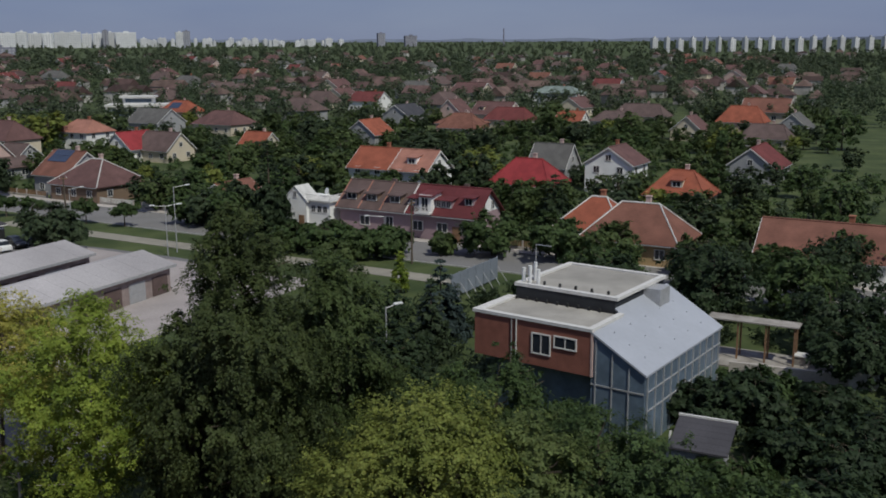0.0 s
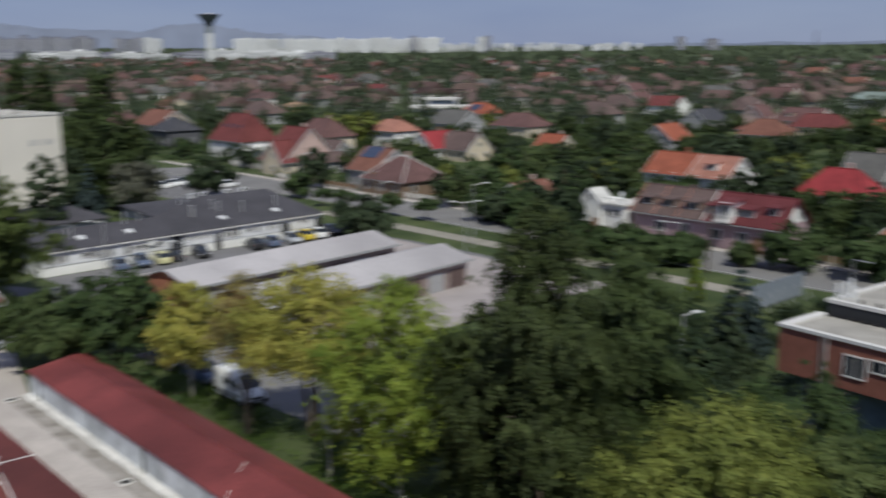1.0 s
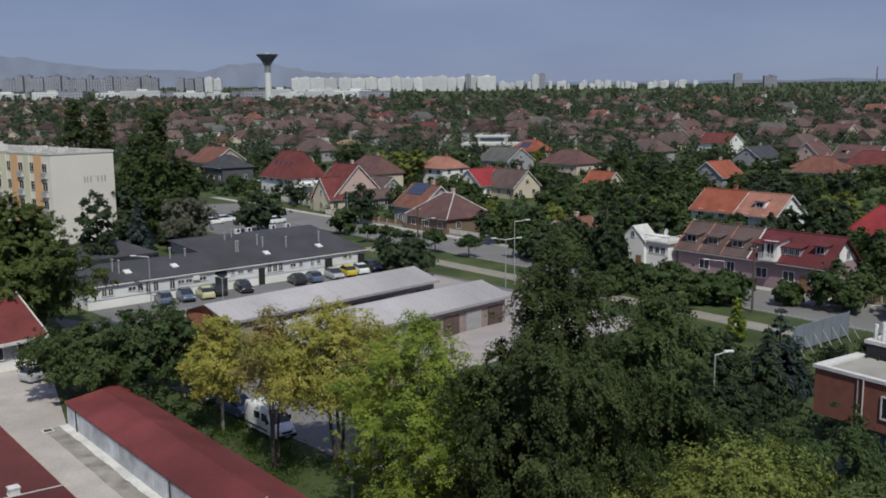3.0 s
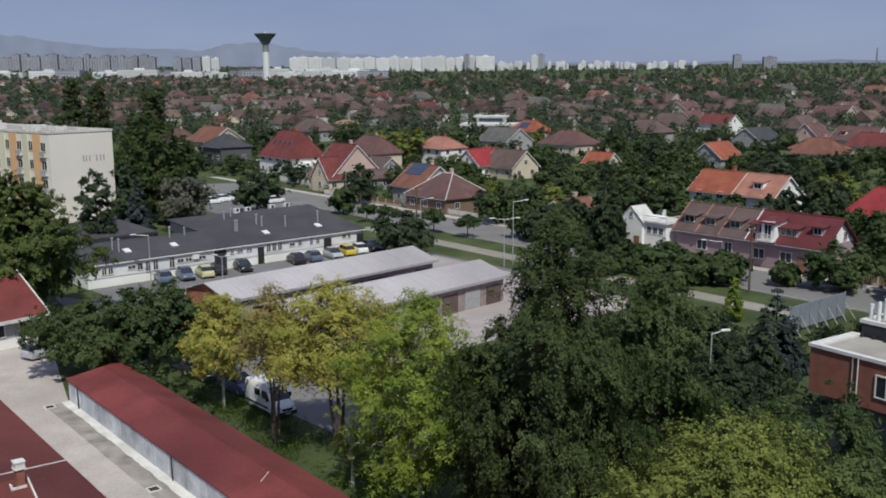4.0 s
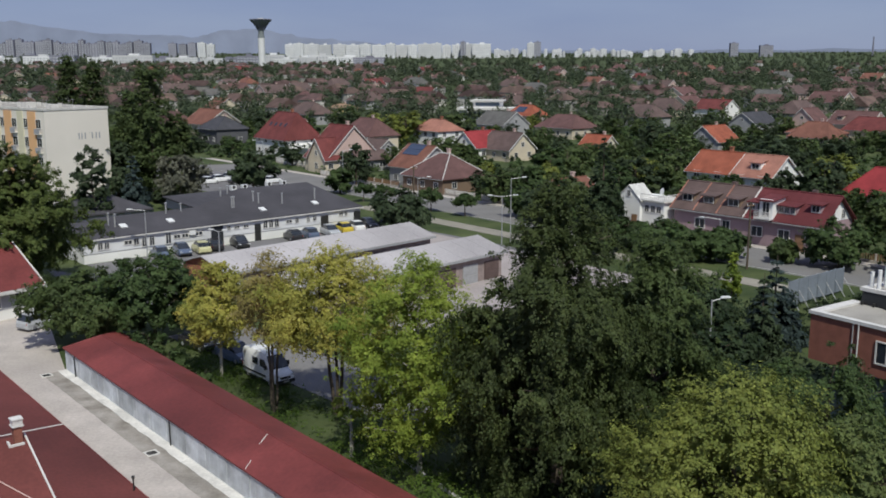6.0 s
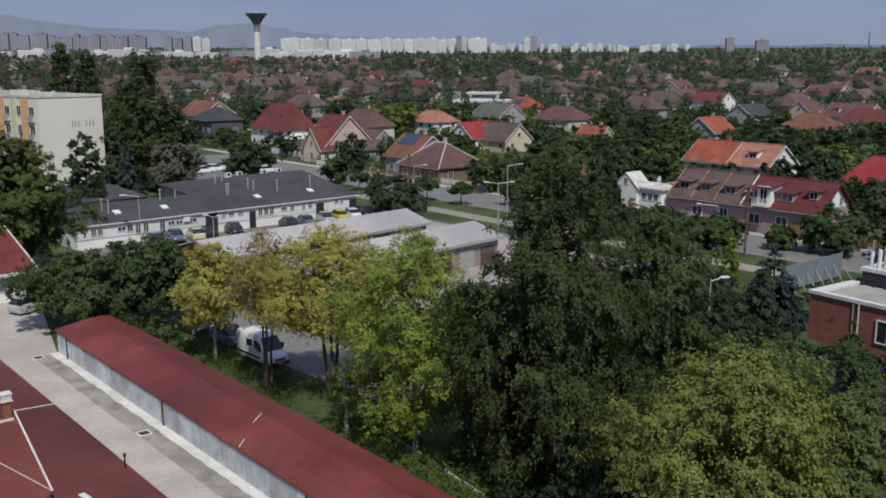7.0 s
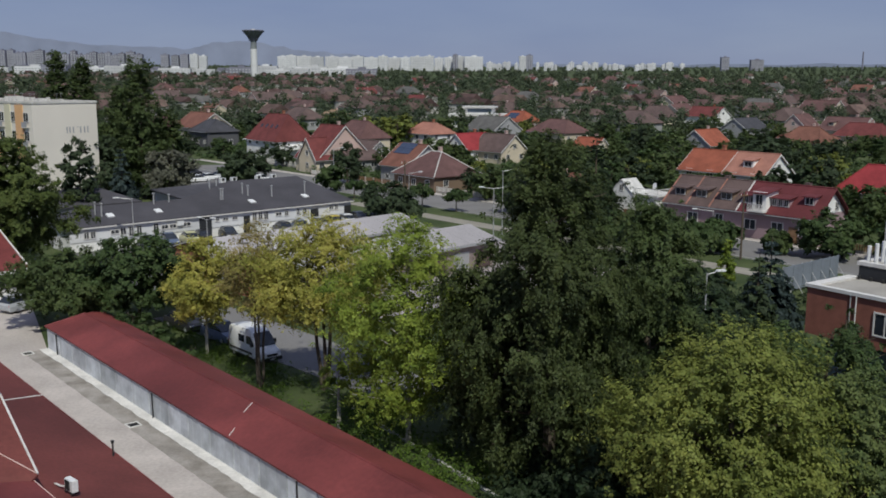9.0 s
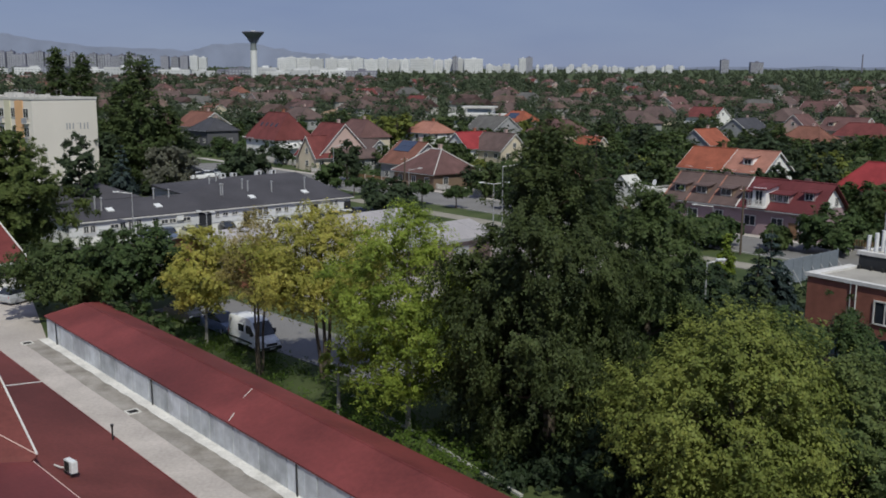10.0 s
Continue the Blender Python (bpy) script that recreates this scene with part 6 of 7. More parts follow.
tree(-29.9, 77.0, 7.2, 4.6, "leaf_mid", "dark green spreading tree over the forecourt", base=0.16, n=130, count=29700, size=0.152, seed=11)
tree(-43.6, 95.5, 16.2, 6.2, "leaf_fresh", "large green tree behind the corner house", base=0.12, n=170, count=84000, size=0.155, shape="dome", seed=12)
tree(-49.0, 104, 12.8, 5.6, "leaf_green", "large green tree beside the white pavilion", base=0.12, n=130, count=24000, size=0.22, seed=15)
tree(-49.6, 134, 12.9, 2.8, "leaf_dark", "dark sparse tree before the apartment block", base=0.1, n=90, count=8000, size=0.26, shape="oval", seed=18)
for (x, y, h, r, sd) in ((-50.0, 165, 24.4, 4.0, 1), (-56.0, 174, 19.6, 3.6, 2), (-69.0, 178, 25.8, 2.6, 3), (-66.2, 183, 24.6, 2.7, 4), (-46.6, 168, 15.5, 3.0, 5)):
    tree(x, y, h, r, "leaf_mid", "tall dark poplar behind the apartment block", base=0.05, n=220, count=32000, size=0.2, shape="column", seed=70 + sd, name="poplar", group="poplars", limbs=16)
tree(-55.5, 162, 11.5, 4.2, "leaf_dark", "dark green tree behind the apartment block", base=0.05, n=110, count=9000, size=0.3, seed=270)
tree(-61.5, 171, 14, 4.2, "leaf_green", "green tree behind the apartment block", base=0.05, n=110, count=9000, size=0.32, seed=271)
conifer(-48.2, 148, 10.3, 2.6, "leaf_blue", "blue spruce beside the apartment block", 81, 6000, 0.3)
tree(-43.4, 157, 9.9, 4.3, "leaf_greybrown", "grey-brown bare-looking tree beside the car park", base=0.2, n=120, count=9000, size=0.24, seed=82)
tree(-35.4, 178, 7.8, 4.6, "leaf_dark", "dark green tree beside the car park", base=0.1, n=90, count=8000, size=0.35, seed=83)
tree(-47.5, 163, 3.4, 2.4, "leaf_dark", "low dark green tree beside the car park", base=0.1, n=80, count=6000, size=0.32, seed=84)
for i, (x, y, h, r) in enumerate(((44.5, 161.5, 5.4, 2.6), (48.8, 157.5, 6.0, 2.8), (53.2, 153.5, 6.2, 2.8), (61.5, 154.0, 7.4, 3.0), (57.5, 156.5, 6.6, 2.6), (64.0, 146.0, 5.0, 2.6))):
    tree(x, y, h, r, "leaf_green" if i % 2 else "leaf_dark", "leafy garden tree behind the terrace", base=0.05, n=80, count=6000, size=0.26, seed=260 + i, group="trees behind the terrace")
for i, (x, y, h, r) in enumerate(((13.0, 146.5, 5.2, 2.6), (15.2, 143.0, 6.0, 3.0), (18.2, 139.5, 6.2, 3.2), (20.8, 147.5, 6.6, 3.2), (22.8, 136.5, 5.4, 2.8))):
    tree(x, y, h, r, "leaf_dark" if i % 2 else "leaf_green", "dense leafy tree on the verge beside the road", base=0.04, n=90, count=6500, size=0.27, seed=280 + i, group="verge trees")
conifer(63.0, 123.0, 8.6, 3.4, "leaf_deep", "dark spreading conifer behind the terrace", 86, 8000, 0.3)
conifer(23.0, 133, 14.2, 3.6, "leaf_deep", "dark spruce beside the white house", 85, 12000, 0.27)
tree(-5.7, 132.5, 6.8, 4.0, "leaf_dark", "dark green bushy tree beside the warehouse", base=0.05, n=90, count=9000, size=0.28, seed=86)
tree(-18.7, 174.7, 5.2, 2.6, "leaf_green", "small green tree on the verge", base=0.1, n=80, count=5000, size=0.28, seed=87)
tree(-16.9, 188.5, 8.6, 3.3, "leaf_dark", "dark upright tree before the gabled house", base=0.1, n=80, count=6000, size=0.32, shape="oval", seed=88)
for i, (x, y, h) in enumerate(((-9.3, 158.6, 3.9), (-1.6, 152.5, 4.2), (3.8, 147.4, 3.9), (-13.5, 164.0, 3.6), (16.5, 131, 3.6))):
    tree(x, y, h, 1.9, "leaf_green", "small round street tree on a bare stem", base=0.42, n=50, count=3200, size=0.22, seed=90 + i, name="street_tree", group="street trees", r=0.09)
for i, (x, y, h, r, k) in enumerate(((27.9, 118.8, 4.6, 3.6, "leaf_dark"), (24.5, 121.5, 4.0, 3.0, "leaf_dark"), (34.2, 112.2, 4.6, 3.0, "leaf_dark"), (30.2, 112.6, 4.9, 3.2, "leaf_dark"), (20, 118, 3.5, 2.6, "leaf_green"), (46.6, 108.2, 6.2, 4.4, "leaf_dark"), (53.0, 103.0, 6.4, 4.4, "leaf_dark"), (26.5, 108.5, 4.0, 2.5, "leaf_green"),
                                      (10.5, 161.0, 6.6, 4.0, "leaf_green"), (15.0, 158.5, 7.6, 3.6, "leaf_dark"), (19.5, 152.0, 6.2, 3.2, "leaf_dark"), (16.2, 146.5, 3.0, 2.6, "leaf_dark"), (22.0, 147.0, 4.8, 2.8, "leaf_green"), (41.0, 111.0, 3.2, 1.7, "leaf_green"), (58, 98, 5.8, 3.6, "leaf_green"), (64, 89, 5.2, 3.4, "leaf_bright"), (70, 84, 4.6, 3.2, "leaf_dark"))):
    tree(x, y, h, r, "leaf_green" if k == "leaf_dark" else "leaf_mid", "dense leafy bush-like tree beside the road", base=0.03, n=90, count=7500, size=0.27, seed=110 + i, group="roadside trees")
conifer(28.3, 77.5, 7.9, 2.7, "leaf_blue", "blue-green spruce before the fence", 131, 9000, 0.22)
conifer(25.4, 72.0, 7.6, 1.9, "leaf_dark", "dark narrow conifer before the fence", 132, 7000, 0.22)
tree(29.9, 94.3, 4.7, 1.15, "leaf_lime", "lime-yellow columnar shrub beside the fence", base=0.03, n=80, count=9000, size=0.13, shape="cone", seed=133, cat="shrub", name="shrub")
for i, (x, y, h, r, k) in enumerate(((19, 63, 6.5, 3.4, "leaf_dark"), (15.5, 70, 6.0, 3.2, "leaf_dark"), (23, 82, 5.0, 3.0, "leaf_dark"), (38, 75, 5.5, 3.6, "leaf_dark"), (46, 78, 6.8, 4.4, "leaf_dark"), (55, 74, 7.4, 4.8, "leaf_dark"), (64, 72, 7.0, 4.6, "leaf_green"), (50, 86, 6.0, 4.2, "leaf_green"),
                                      (58, 62, 6.2, 4.2, "leaf_dark"), (54, 54, 5.2, 3.8, "leaf_dark"), (33, 41, 2.6, 2.6, "leaf_green"), (26, 38, 4.6, 3.2, "leaf_dark"), (29, 34, 5.0, 3.4, "leaf_green"), (37.5, 51.5, 3.6, 2.6, "leaf_dark"), (43.5, 52.5, 3.4, 2.6, "leaf_green"), (38.5, 43.5, 3.2, 2.4, "leaf_dark"), (50, 43, 4.6, 3.2, "leaf_dark"), (56, 47, 5.0, 3.4, "leaf_dark"), (4.0, 51.5, 4.6, 2.6, "leaf_dark"), (9.5, 42.5, 5.0, 3.0, "leaf_dark"), (16.5, 58, 6.5, 3.4, "leaf_dark"), (40.5, 49.5, 4.4, 2.6, "leaf_dark"), (44, 43, 3.4, 3.0, "leaf_dark"), (47, 49, 2.6, 2.6, "leaf_dark"), (29.2, 43.5, 2.6, 2.2, "leaf_green"), (40.5, 40, 3.0, 3.0, "leaf_dark"), (34, 35, 4.2, 3.4, "leaf_dark"),
                                      (60, 82, 6.4, 4.6, "leaf_dark"), (72, 76, 7.0, 4.8, "leaf_dark"), (78, 82, 6.2, 4.2, "leaf_green"), (27.0, 50.5, 3.6, 2.2, "leaf_green"), (8.0, 62, 5.6, 3.4, "leaf_dark"), (66, 60, 6.6, 4.6, "leaf_dark"))):
    near = y < 54 and x < 32
    tree(x, y, h, r, "leaf_deep" if k == "leaf_dark" else k, "dense garden tree round the brick building", base=0.03, n=100, count=11000 if near else 7200, size=0.155 if near else 0.23, seed=140 + i, group="trees round the brick building")
for i, (x, y, h, r) in enumerate(((-18, 66.5, 1.4, 1.6), (-21, 70, 2.2, 2.0), (-3, 56.5, 1.2, 1.4), (-23.5, 73, 2.6, 2.2))):
    tree(x, y, h, r, "leaf_green", "low green shrub on the grass behind the garages", base=0.02, n=24, count=4200, size=0.13, seed=180 + i, cat="shrub", name="shrub", r=0.05, limbs=4)


def undergrowth(name, spots, label, leaf, seed, size=0.26, per=90, h=1.6):
    rg = np.random.default_rng(seed)
    cs, rs = [], []
    for x, y in spots:
        r = 0.7 + 0.8 * rg.random()
        cs.append((x, y, ground_z(x, y) + h * 0.4 * rg.random() + 0.2)); rs.append(r)
    me = leaf_mesh(name, cs, rs, len(cs) * per, size, seed + 1, 0, 0.8, M[leaf], 1.4)
    tagged(part(name, me, None), label, "shrubs", kind="stuff")


def free_spots(seed, n, x0, x1, y0, y1, test):
    rg = np.random.default_rng(seed)
    out = []
    for k in range(n * 12):
        if len(out) >= n:
            break
        x, y = x0 + (x1 - x0) * rg.random(), y0 + (y1 - y0) * rg.random()
        if test(x, y):
            out.append((x, y))
    return out


def in_grounds(x, y):
    """Clear of the brick building, its hut, wall and shelter, the fence and the road."""
    q = Vector((x - 24.68, y - 59.97))
    a, b = q.dot(Vector((0.5575, -0.8301))), q.dot(Vector((0.8301, 0.5575)))
    if -1.5 < a < 15.5 and -2.0 < b < 17.5:
        return False
    if math.hypot(x - 33.2, y - 45.2) < 3.6 or math.hypot(x - 50.5, y - 58.5) < 6.0:
        return False
    p = Vector((x, y)) - ORG
    return p.dot(V) > 12


def in_gardens(x, y):
    p = Vector((x, y)) - ORG
    if p.dot(V) > -6.2:
        return False
    return all((x - u) ** 2 + (y - v) ** 2 > (r + 0.5) ** 2 for u, v, r in HOUSES)


undergrowth("undergrowth", free_spots(201, 420, 15, 80, 33, 92, in_grounds), "dark green shrubs and undergrowth round the brick building", "leaf_dark", 202, 0.2, 110)
undergrowth("garden_shrubs", free_spots(203, 1500, -95, 150, 85, 335, in_gardens), "green shrubs and hedges of the gardens", "leaf_green", 204, 0.42, 46, 2.2)
undergrowth("garden_dark_shrubs", free_spots(205, 1100, -95, 150, 85, 335, in_gardens), "dark green shrubs and hedges of the gardens", "leaf_dark", 206, 0.42, 46, 2.6)
# deep-green shrubs added to darken the ground like the shade beneath the birches
undergrowth("dark_undergrowth", free_spots(211, 90, 4.0, 11, 43.5, 53, lambda x, y: (Vector((x, y)) - LO).dot(LN) < -8.0), "added dark green shrubs that stand in for deep shade under the birches", "leaf_deep", 212, 0.15, 200, 2.0)
undergrowth("rough_grass", free_spots(207, 160, -22, 12, 45, 76, lambda x, y: (Vector((x, y)) - LO).dot(LN) < -7.5 and (Vector((x, y)) - LO).dot(LN) > -11.5), "tufts of long grass behind the garages", "leaf_bright", 208, 0.1, 120, 0.15)


# ---- street lamps and poles ----
def lamp(x, y, h, rot, arm, label="grey steel street lamp with a single arm", double=False):
    ob = thing("street_lamp", x, y, 0, rot, label, "street lamp", "street lamps")
    part("pole", made(tube, (0, 0, -0.3), (0, 0, h), 0.075, 0.045, 8), M["metal_grey"], ob)
    for s in ((1, -1) if double else (1,)):
        part("arm", made(tube, (0, 0, h - 0.1), (s * arm, 0, h + 0.12), 0.045, 0.04, 6), M["metal_grey"], ob)
        bm = made(box, s * arm - 0.28, s * arm + 0.42, -0.14, 0.14, h + 0.05, h + 0.2)
        bmesh.ops.bevel(bm, geom=bm.edges[:], offset=0.05, segments=2, affect="EDGES")
        part("lamp_head", bm, M["lamp_head"], ob)


lamp(-35.5, 112.3, 6.4, 195, 1.7)
lamp(-25.4, 106.6, 4.8, 160, 0.9, double=True)
lamp(-3.6, 148.4, 6.0, 20, 1.8)
lamp(9.4, 125.4, 8.6, 10, 1.7)
lamp(8.1, 123.4, 6.5, 5, 1.7, "grey steel street lamp with two arms", True)
lamp(35.2, 117.5, 4.4, 170, 2.2)
lamp(-37.2, 198.4, 8.0, 170, 1.8)
lamp(-19.1, 184.4, 7.2, 20, 1.6)
lamp(18.2, 61.2, 7.9, 10, 0.9)
lamp(-50, 176, 7.5, 30, 1.6)


def road_sign(x, y):
    ob = thing("road_sign", x, y, 0, 25, "white rectangular sign board on a grey post", "sign")
    part("post", made(tube, (0, 0, -0.3), (0, 0, 2.7), 0.04, 0.04, 8), M["metal_grey"], ob)
    part("board", made(box, -0.35, 0.35, -0.06, -0.02, 1.2, 2.7), M["lamp_head"], ob)


road_sign(7.4, 182.0)


def utility_pole(x, y, h):
    ob = thing("utility_pole", x, y, 0, ROAD_ROT, "weathered wooden utility pole with crossarm", "utility pole")
    part("pole", made(tube, (0, 0, -0.4), (0, 0, h), 0.14, 0.1, 8), M["bark"], ob)
    part("crossarm", made(box, -0.05, 0.05, -0.7, 0.7, h - 0.5, h - 0.38), M["wood"], ob)
    for y2 in (-0.6, 0.6):
        part("insulator", made(tube, (0, y2, h - 0.38), (0, y2, h - 0.2), 0.05, 0.03, 6), M["lamp_head"], ob)


utility_pole(35.7, 107.7, 7.9)
utility_pole(-4.3, 150.0, 7.8)


# ---- fences, walls, pergola ----
def panel_fence():
    a, b = Vector((33.9, 89.4)), Vector((42.0, 96.0))
    d = (b - a)
    ob = thing("panel_fence", a.x, a.y, 0, math.degrees(math.atan2(d.y, d.x)), "tall pale blue-grey sheet fence on leaning posts", "fence")
    L = d.length
    n = 6
    for i in range(n):
        part("fence_panel", made(box, L * i / n + 0.03, L * (i + 1) / n - 0.03, -0.03, 0.03, 0.25, 2.7), M["fence_blue"], ob)
    for i in range(n + 1):
        part("post", made(tube, (L * i / n, 0.08, -0.2), (L * i / n, 0.08, 2.75), 0.06, 0.06, 6), M["metal_grey"], ob)
        part("brace", made(tube, (L * i / n, -1.2, 0.0), (L * i / n, -0.02, 1.6), 0.04, 0.04, 6), M["metal_grey"], ob)


panel_fence()


def garden_fence(s0, s1, o, label, material, h=1.2):
    x, y = street(s0, o)
    ob = thing("garden_fence", x, y, 0, ROAD_ROT, label, "fence", "garden fences")
    L = s1 - s0
    part("plinth", made(box, 0, L, -0.1, 0.1, -0.2, 0.4), M["concrete"], ob)
    n = max(2, int(L / 2.4))
    slat = None
    for i in range(n + 1):
        part("post", made(box, L * i / n - 0.09, L * i / n + 0.09, -0.12, 0.12, 0.4, h + 0.08), M["concrete"], ob)
    for i in range(n):
        a, w = L * i / n + 0.12, L / n - 0.24
        m = 7
        for j in range(m):
            if slat is None:
                bm = made(box, 0, w * 0.62 / m, -0.03, 0.03, 0.42, h)
                slat = bpy.data.meshes.new("slat")
                bm.to_mesh(slat)
                bm.free()
                slat.materials.append(material)
            p = part("slat", slat, None, ob)
            p.location = (a + w * j / m, 0, 0)


garden_fence(-94.4, -74.3, -11.5, "low white garden wall with pickets before the white house", M["trim_white"], 1.4)
garden_fence(-64, -52, -5.0, "white plinth garden fence beside the pavement", M["trim_white"])
garden_fence(-50, -36, -5.2, "wooden garden fence beside the pavement", M["wood"])
garden_fence(-35, -14, -5.2, "pale picket garden fence beside the pavement", M["concrete_white"])
garden_fence(-12, 18, -5.2, "grey picket garden fence beside the pavement", M["metal_grey"])
garden_fence(56, 90, -5.0, "dark wooden garden fence beside the pavement", M["wood"])


def pergola():
    a, b = Vector((47.6, 64.1)), Vector((52.0, 59.0))
    d = b - a
    ob = thing("pergola", a.x, a.y, 0, math.degrees(math.atan2(d.y, d.x)), "open timber shelter with flat pale roof edge", "shelter")
    L = d.length
    part("roof", made(box, -0.3, L + 0.3, -0.2, 1.6, 3.36, 3.46), M["concrete_dark"], ob)
    for i in range(4):
        for y in (0, 1.3):
            part("post", made(box, L * i / 3 - 0.07, L * i / 3 + 0.07, y - 0.07, y + 0.07, -0.2, 3.36), M["wood"], ob)
    part("slab", made(box, -2, L + 3, -2.2, 3, -0.1, 0.12), M["concrete_dark"], ob)


pergola()


def storage_box():
    ob = thing("storage_box", 53.5, 58.9, 0, -49, "low pale storage box with flat lid beside the shelter", "storage box")
    bm = made(box, -1.1, 1.1, -0.5, 0.5, 0.0, 0.85)
    bmesh.ops.bevel(bm, geom=bm.edges[:], offset=0.03, segments=1, affect="EDGES")
    part("body", bm, M["concrete_dark"], ob)
    part("lid", made(box, -1.18, 1.18, -0.58, 0.58, 0.85, 0.95), M["trim_white"], ob)


storage_box()


def hut():
    ob = thing("garden_hut", 30.9, 45.2, 0, -46, "small garden hut with grey lean-to roof and white edge", "hut")
    part("wall", made(box, 0.2, 3.2, 0.2, 2.6, -0.2, 1.95), M["wall_grey"], ob)
    part("roof", made(slab, [(0, 0, 2.0), (3.5, 0, 2.0), (3.5, 3.2, 2.9), (0, 3.2, 2.9)], 0.12), M["slate"], ob)
    part("roof_edge", made(box, -0.05, 3.55, 3.15, 3.3, 2.8, 3.0), M["trim_white"], ob)
    bm = made(tube, (-0.2, 0.4, 0), (-0.2, 1.6, 2.4), 0.07, 0.07, 6)
    part("downpipe", bm, M["trim_white"], ob)


hut()


def low_wall():
    a, b = Vector((46.5, 60.0)), Vector((54.5, 52.5))
    d = b - a
    ob = thing("garden_wall", a.x, a.y, 0, math.degrees(math.atan2(d.y, d.x)), "low pale concrete garden wall with a block at its end", "wall")
    part("wall", made(box, 0, d.length - 2.1, 0, 0.3, -0.2, 0.9), M["concrete"], ob)
    part("block", made(box, d.length - 2.1, d.length, -0.4, 0.6, -0.2, 1.7), M["concrete_white"], ob)


low_wall()
kx = thing("white_kerb", -4.9, 57.2, 0, -57.6, "pale stone kerb on the grass", "kerb")
part("stone", made(box, 0, 17.4, -0.1, 0.1, -0.1, 0.12), M["kerb"], kx)


# ---- vehicles ----
def lofted(bm, stations, width, inset=0.0):
    """A closed body from side-profile stations (x, low, high, half width)."""
    rings = []
    for x, lo, hi, hw in stations:
        rings.append([bm.verts.new(p) for p in ((x, -hw, lo), (x, hw, lo), (x, hw, (lo + hi) * 0.55), (x, hw * 0.9, hi), (x, -hw * 0.9, hi), (x, -hw, (lo + hi) * 0.55))])
    bm.faces.new(rings[0][::-1])
    bm.faces.new(rings[-1])
    for a, b in zip(rings, rings[1:]):
        for i in range(6):
            bm.faces.new((a[i], a[(i + 1) % 6], b[(i + 1) % 6], b[i]))
    return bm


def wheels(ob, xs, hw, r):
    for x in xs:
        for s in (-1, 1):
            wh = part("wheel", made(tube, (x, s * (hw - 0.2), r), (x, s * (hw + 0.01), r), r, r, 16), M["tyre"], ob)
            part("rim", made(tube, (x, s * (hw + 0.005), r), (x, s * (hw + 0.025), r), r * 0.6, r * 0.55, 12), M["metal_grey"], wh)


def car(x, y, rot, colour, paintname, label, z=0.03, estate=False, group="parked cars"):
    ob = thing("car", x, y, z, rot, label, "car", group)
    bm = bmesh.new()
    lofted(bm, [(-2.05, 0.35, 0.75, 0.7), (-1.95, 0.22, 0.92, 0.82), (-0.9, 0.2, 0.95, 0.85), (0.9, 0.2, 0.92, 0.85), (1.7, 0.22, 0.8, 0.82), (2.05, 0.35, 0.62, 0.7)], 0.85)
    part("body", bm, paint(paintname, colour), ob)
    bm = bmesh.new()
    back = -1.9 if estate else -1.55
    lofted(bm, [(back, 0.9, 0.95, 0.72), (back + 0.35, 0.9, 1.4, 0.68), (0.2, 0.9, 1.45, 0.68), (1.05, 0.88, 0.93, 0.72)], 0.7)
    cb = part("cabin", bm, M["glass"], ob)
    part("roof", made(box, back + 0.4, 0.15, -0.6, 0.6, 1.4, 1.46), paint(paintname, colour), ob)
    for s in (-1, 1):
        part("headlight", made(box, 1.88, 2.0, s * 0.58 - 0.16, s * 0.58 + 0.16, 0.58, 0.7), M["lamp_head"], ob)
        part("tail_light", made(box, -2.02, -1.94, s * 0.62 - 0.12, s * 0.62 + 0.12, 0.65, 0.8), paint("lamp_red", (0.4, 0.02, 0.02)), ob)
    part("bumper", made(box, 1.95, 2.1, -0.68, 0.68, 0.3, 0.48), M["plastic_black"], ob)
    wheels(ob, (-1.25, 1.3), 0.82, 0.31)
    return ob


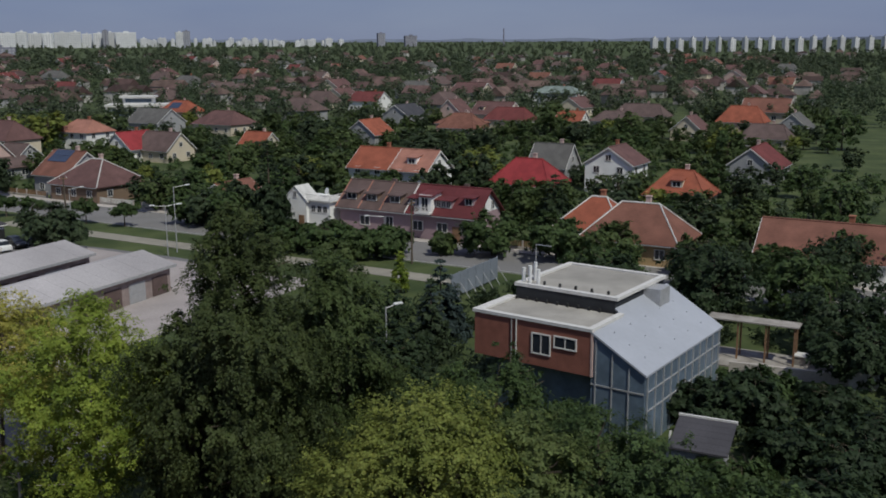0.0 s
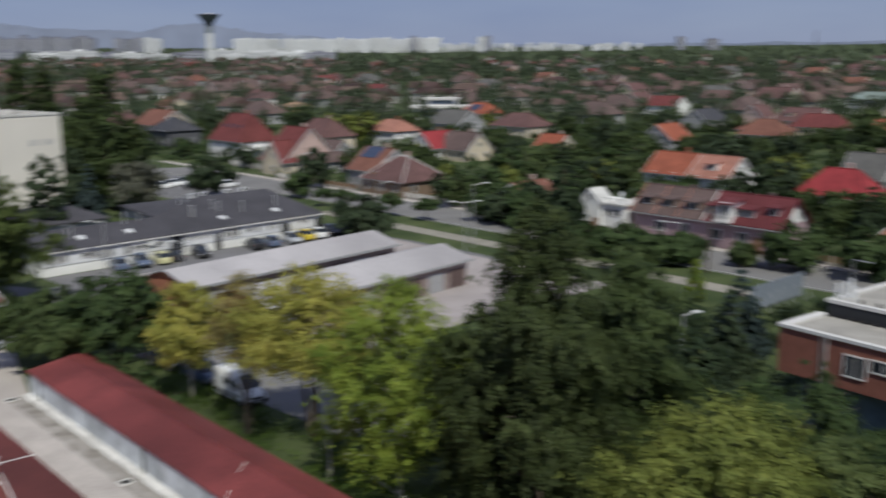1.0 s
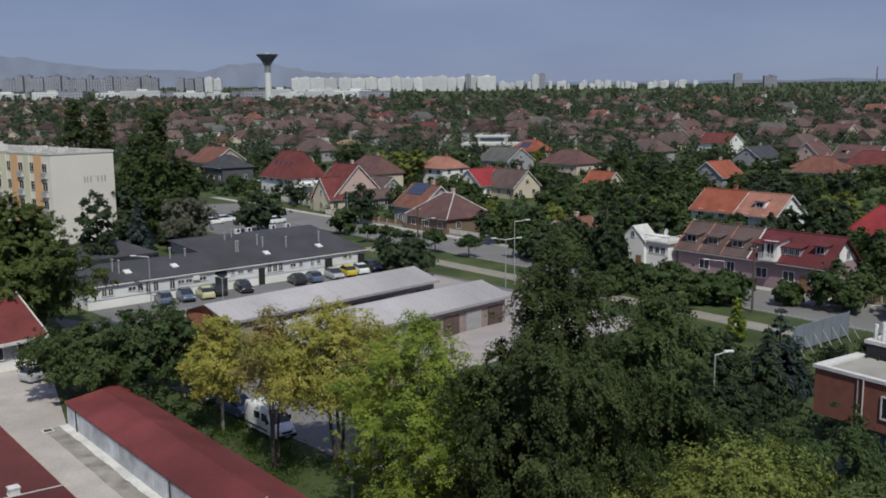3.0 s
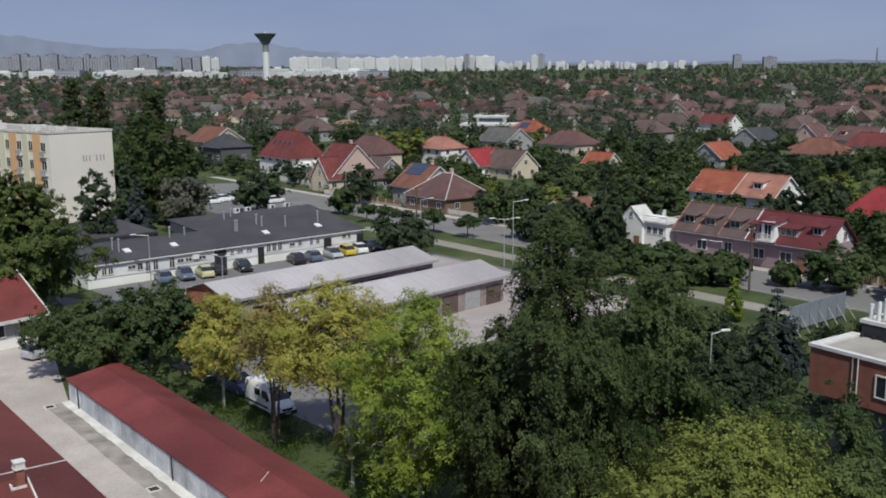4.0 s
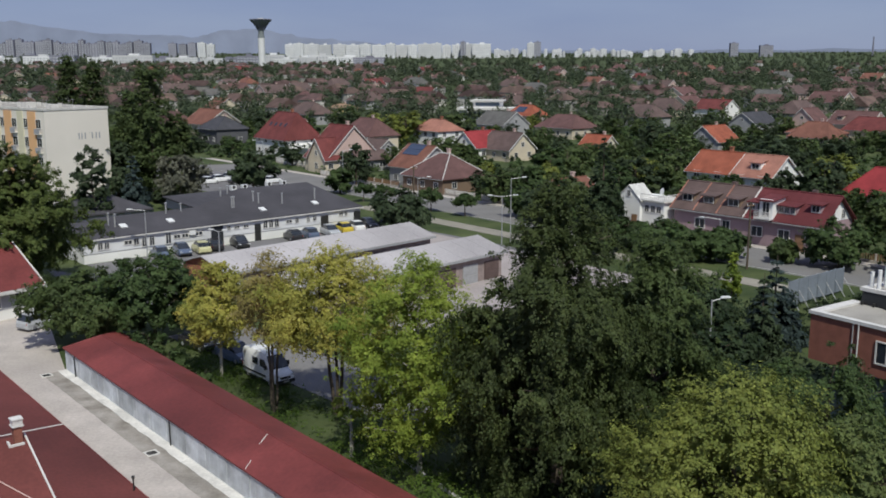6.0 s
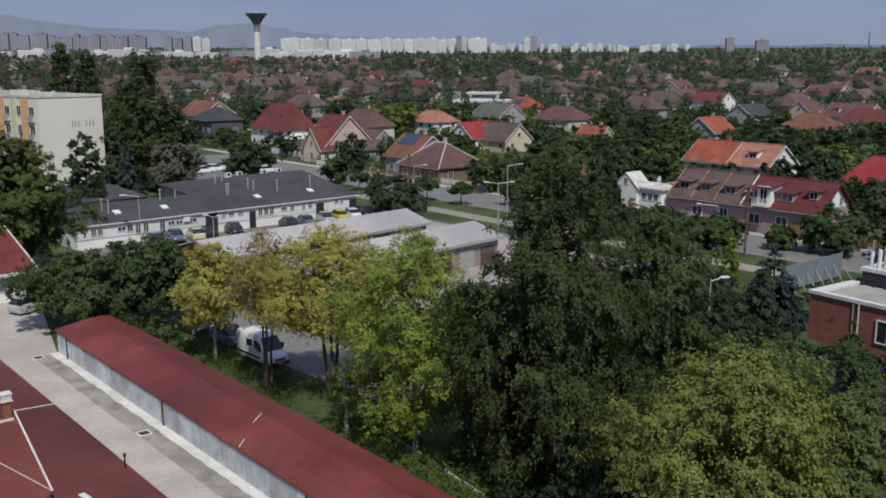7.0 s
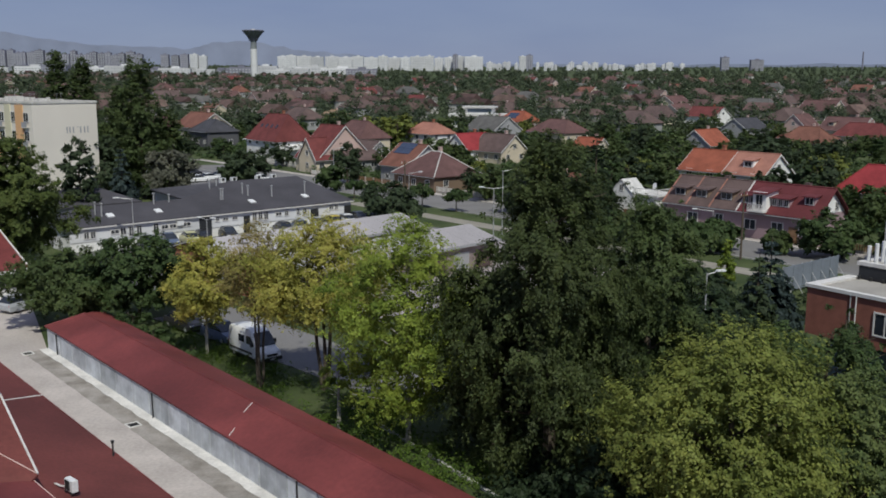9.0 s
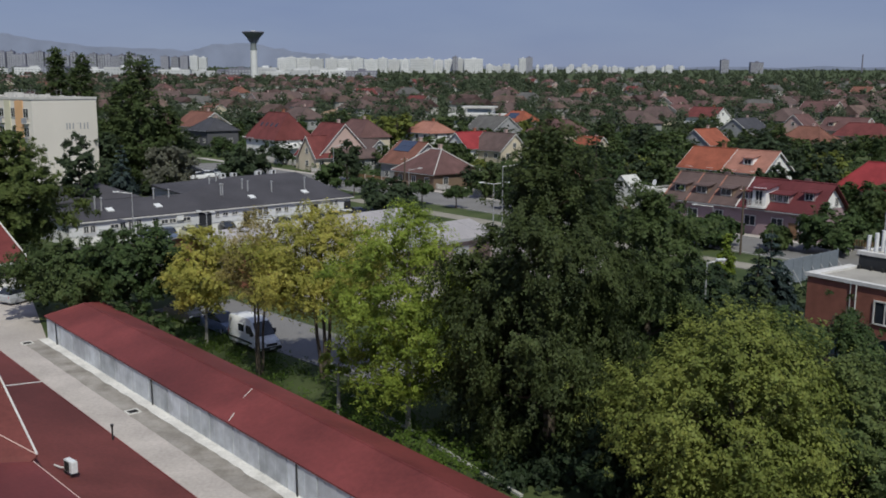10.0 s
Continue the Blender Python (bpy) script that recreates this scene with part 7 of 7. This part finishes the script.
def van():
    a, b = Vector((-14.65, 70.2)), Vector((-11.35, 66.4))
    c = (a + b) / 2
    d = b - a
    ob = thing("delivery_van", c.x, c.y, 0.03, math.degrees(math.atan2(d.y, d.x)), "white high-roofed delivery van with dark side window", "van")
    ob.scale = (0.88, 0.9, 0.92)
    white = paint("paint_white", (0.8, 0.8, 0.8))
    bm = bmesh.new()
    st = [(-2.75, 0.4, 2.3, 0.88), (-2.62, 0.3, 2.46, 0.96), (-1.4, 0.28, 2.54, 0.98), (0.2, 0.28, 2.54, 0.98), (0.75, 0.28, 2.46, 0.97), (1.05, 0.28, 2.3, 0.97), (1.82, 0.28, 1.3, 0.97), (2.3, 0.3, 1.12, 0.94), (2.62, 0.34, 0.95, 0.88), (2.76, 0.42, 0.7, 0.78)]
    rings = []
    for x, lo, hi, hw in st:
        f = min(1.0, (hi - lo) / 2.0)
        ring = ((-hw * 0.9, lo), (hw * 0.9, lo), (hw, lo + 0.12), (hw, lo + (hi - lo) * 0.5), (hw * 0.97, hi - 0.55 * f), (hw * 0.9, hi - 0.16 * f), (hw * 0.76, hi - 0.03), (-hw * 0.76, hi - 0.03), (-hw * 0.9, hi - 0.16 * f), (-hw * 0.97, hi - 0.55 * f), (-hw, lo + (hi - lo) * 0.5), (-hw, lo + 0.12))
        rings.append([bm.verts.new((x, y, z)) for y, z in ring])
    bm.faces.new(rings[0][::-1]); bm.faces.new(rings[-1])
    for p, q in zip(rings, rings[1:]):
        for i in range(12):
            bm.faces.new((p[i], p[(i + 1) % 12], q[(i + 1) % 12], q[i]))
    body = part("body", bm, white, ob)
    for f in body.data.polygons:
        f.use_smooth = len(f.vertices) == 4
    body.data.set_sharp_from_angle(angle=radians(38))
    part("windscreen", made(slab, [(1.06, -0.74, 2.31), (1.8, -0.88, 1.36), (1.8, 0.88, 1.36), (1.06, 0.74, 2.31)], 0.04), M["glass"], ob)
    for s in (-1, 1):
        def side(x0, x1, z0, z1, proud):
            return made(box, x0, x1, min(s * 0.93, s * proud), max(s * 0.93, s * proud), z0, z1)
        part("side_window", side(-0.95, -0.05, 1.42, 1.98, 0.99), M["glass"], ob)
        bm = bmesh.new()
        ring = [(0.3, 1.38), (1.5, 1.38), (0.98, 2.0), (0.3, 2.02)]
        solid(bm, [(x, s * 0.93, z) for x, z in ring], [(x, s * 0.99, z) for x, z in ring])
        part("cab_window", bm, M["glass"], ob)
        part("rubbing_strip", side(-2.5, 1.2, 0.62, 0.78, 1.0), M["plastic_black"], ob)
        part("sill", side(-1.25, 1.2, 0.26, 0.4, 0.99), M["plastic_black"], ob)
        part("mirror", made(box, 1.28, 1.42, min(s * 0.98, s * 1.2), max(s * 0.98, s * 1.2), 1.32, 1.68), M["plastic_black"], ob)
        part("headlight", made(box, 2.42, 2.66, s * 0.66 - 0.16, s * 0.66 + 0.16, 0.78, 0.98), M["lamp_head"], ob)
        part("tail_light", made(box, -2.78, -2.68, s * 0.84 - 0.07, s * 0.84 + 0.07, 0.8, 1.4), paint("lamp_red", (0.4, 0.02, 0.02)), ob)
    bm = made(box, 2.5, 2.86, -0.88, 0.88, 0.32, 0.6)
    bmesh.ops.bevel(bm, geom=bm.edges[:], offset=0.06, segments=2, affect="EDGES")
    part("bumper", bm, M["plastic_black"], ob)
    part("grille", made(box, 2.6, 2.76, -0.48, 0.48, 0.66, 0.84), M["plastic_black"], ob)
    part("number_plate", made(box, 2.86, 2.88, -0.26, 0.26, 0.42, 0.53), M["trim_white"], ob)
    wheels(ob, (-1.75, 1.75), 0.95, 0.34)


van()
PB, PW, PS, PD = ("paint_black", (0.02, 0.02, 0.022)), ("paint_white", (0.8, 0.8, 0.8)), ("paint_silver", (0.4, 0.41, 0.43)), ("paint_blue_grey", (0.1, 0.13, 0.2))
PY, PC = ("paint_yellow", (0.6, 0.46, 0.05)), ("paint_cream", (0.55, 0.53, 0.3))


def park(x, y, rot, p, label, **k):
    return car(x, y, rot, p[1], p[0], label, **k)


park(-16.5, 73.1, -47, PD, "blue-grey hatchback parked behind the van")
park(-20.3, 76.5, -43, PB, "black car parked in the shade of trees")
park(-36.4, 83.2, 60, PS, "silver hatchback parked at the forecourt's edge", estate=True)
for i, (x, y, p, lb) in enumerate(((-34.9, 115.4, PD, "dark grey car parked before the white pavilion"), (-32.6, 117.0, PD, "dark blue-grey car parked before the white pavilion"), (-30.6, 118.6, PC, "pale yellow car parked before the white pavilion"), (-29.4, 120.3, PB, "black car parked before the white pavilion"),
                                   (-26.4, 122.2, PB, "dark car parked before the white pavilion"), (-20.2, 127.2, PB, "black hatchback parked before the white pavilion"), (-18.2, 128.9, PD, "dark blue car parked before the white pavilion"), (-15.5, 130.8, PS, "grey car parked before the white pavilion"), (-14.0, 133.3, PY, "bright yellow car parked before the white pavilion"), (-12.4, 134.8, PW, "white car parked before the white pavilion"), (-10.6, 136.6, PB, "black car parked at the pavilion's end"), (-8.9, 138.2, PB, "black car at the end of the row"))):
    park(x + 0.05, y - 0.1, 119 + 180 * (i % 3 == 1), p, lb)
for i, (x, y, p, lb) in enumerate(((-53.0, 206.0, PW, "white car in the car park"), (-51.2, 203.4, PB, "black car in the car park"), (-49.6, 195.7, PB, "dark car beside a white one in the car park"), (-45.4, 194.0, PW, "white hatchback in the car park"), (-44.0, 198.0, PS, "silver car in the car park"), (-49.2, 184.5, PD, "blue-grey car in the car park"),
                                   (-46.8, 190.6, PW, "white estate car in the car park"), (-36.5, 195.2, PS, "silver hatchback beside the road"), (-34.3, 191.4, PW, "white car beside the road"), (-40.6, 189.6, PB, "dark hatchback in the car park"))):
    park(x, y, 39.5 + 6 * (i % 3), p, lb)
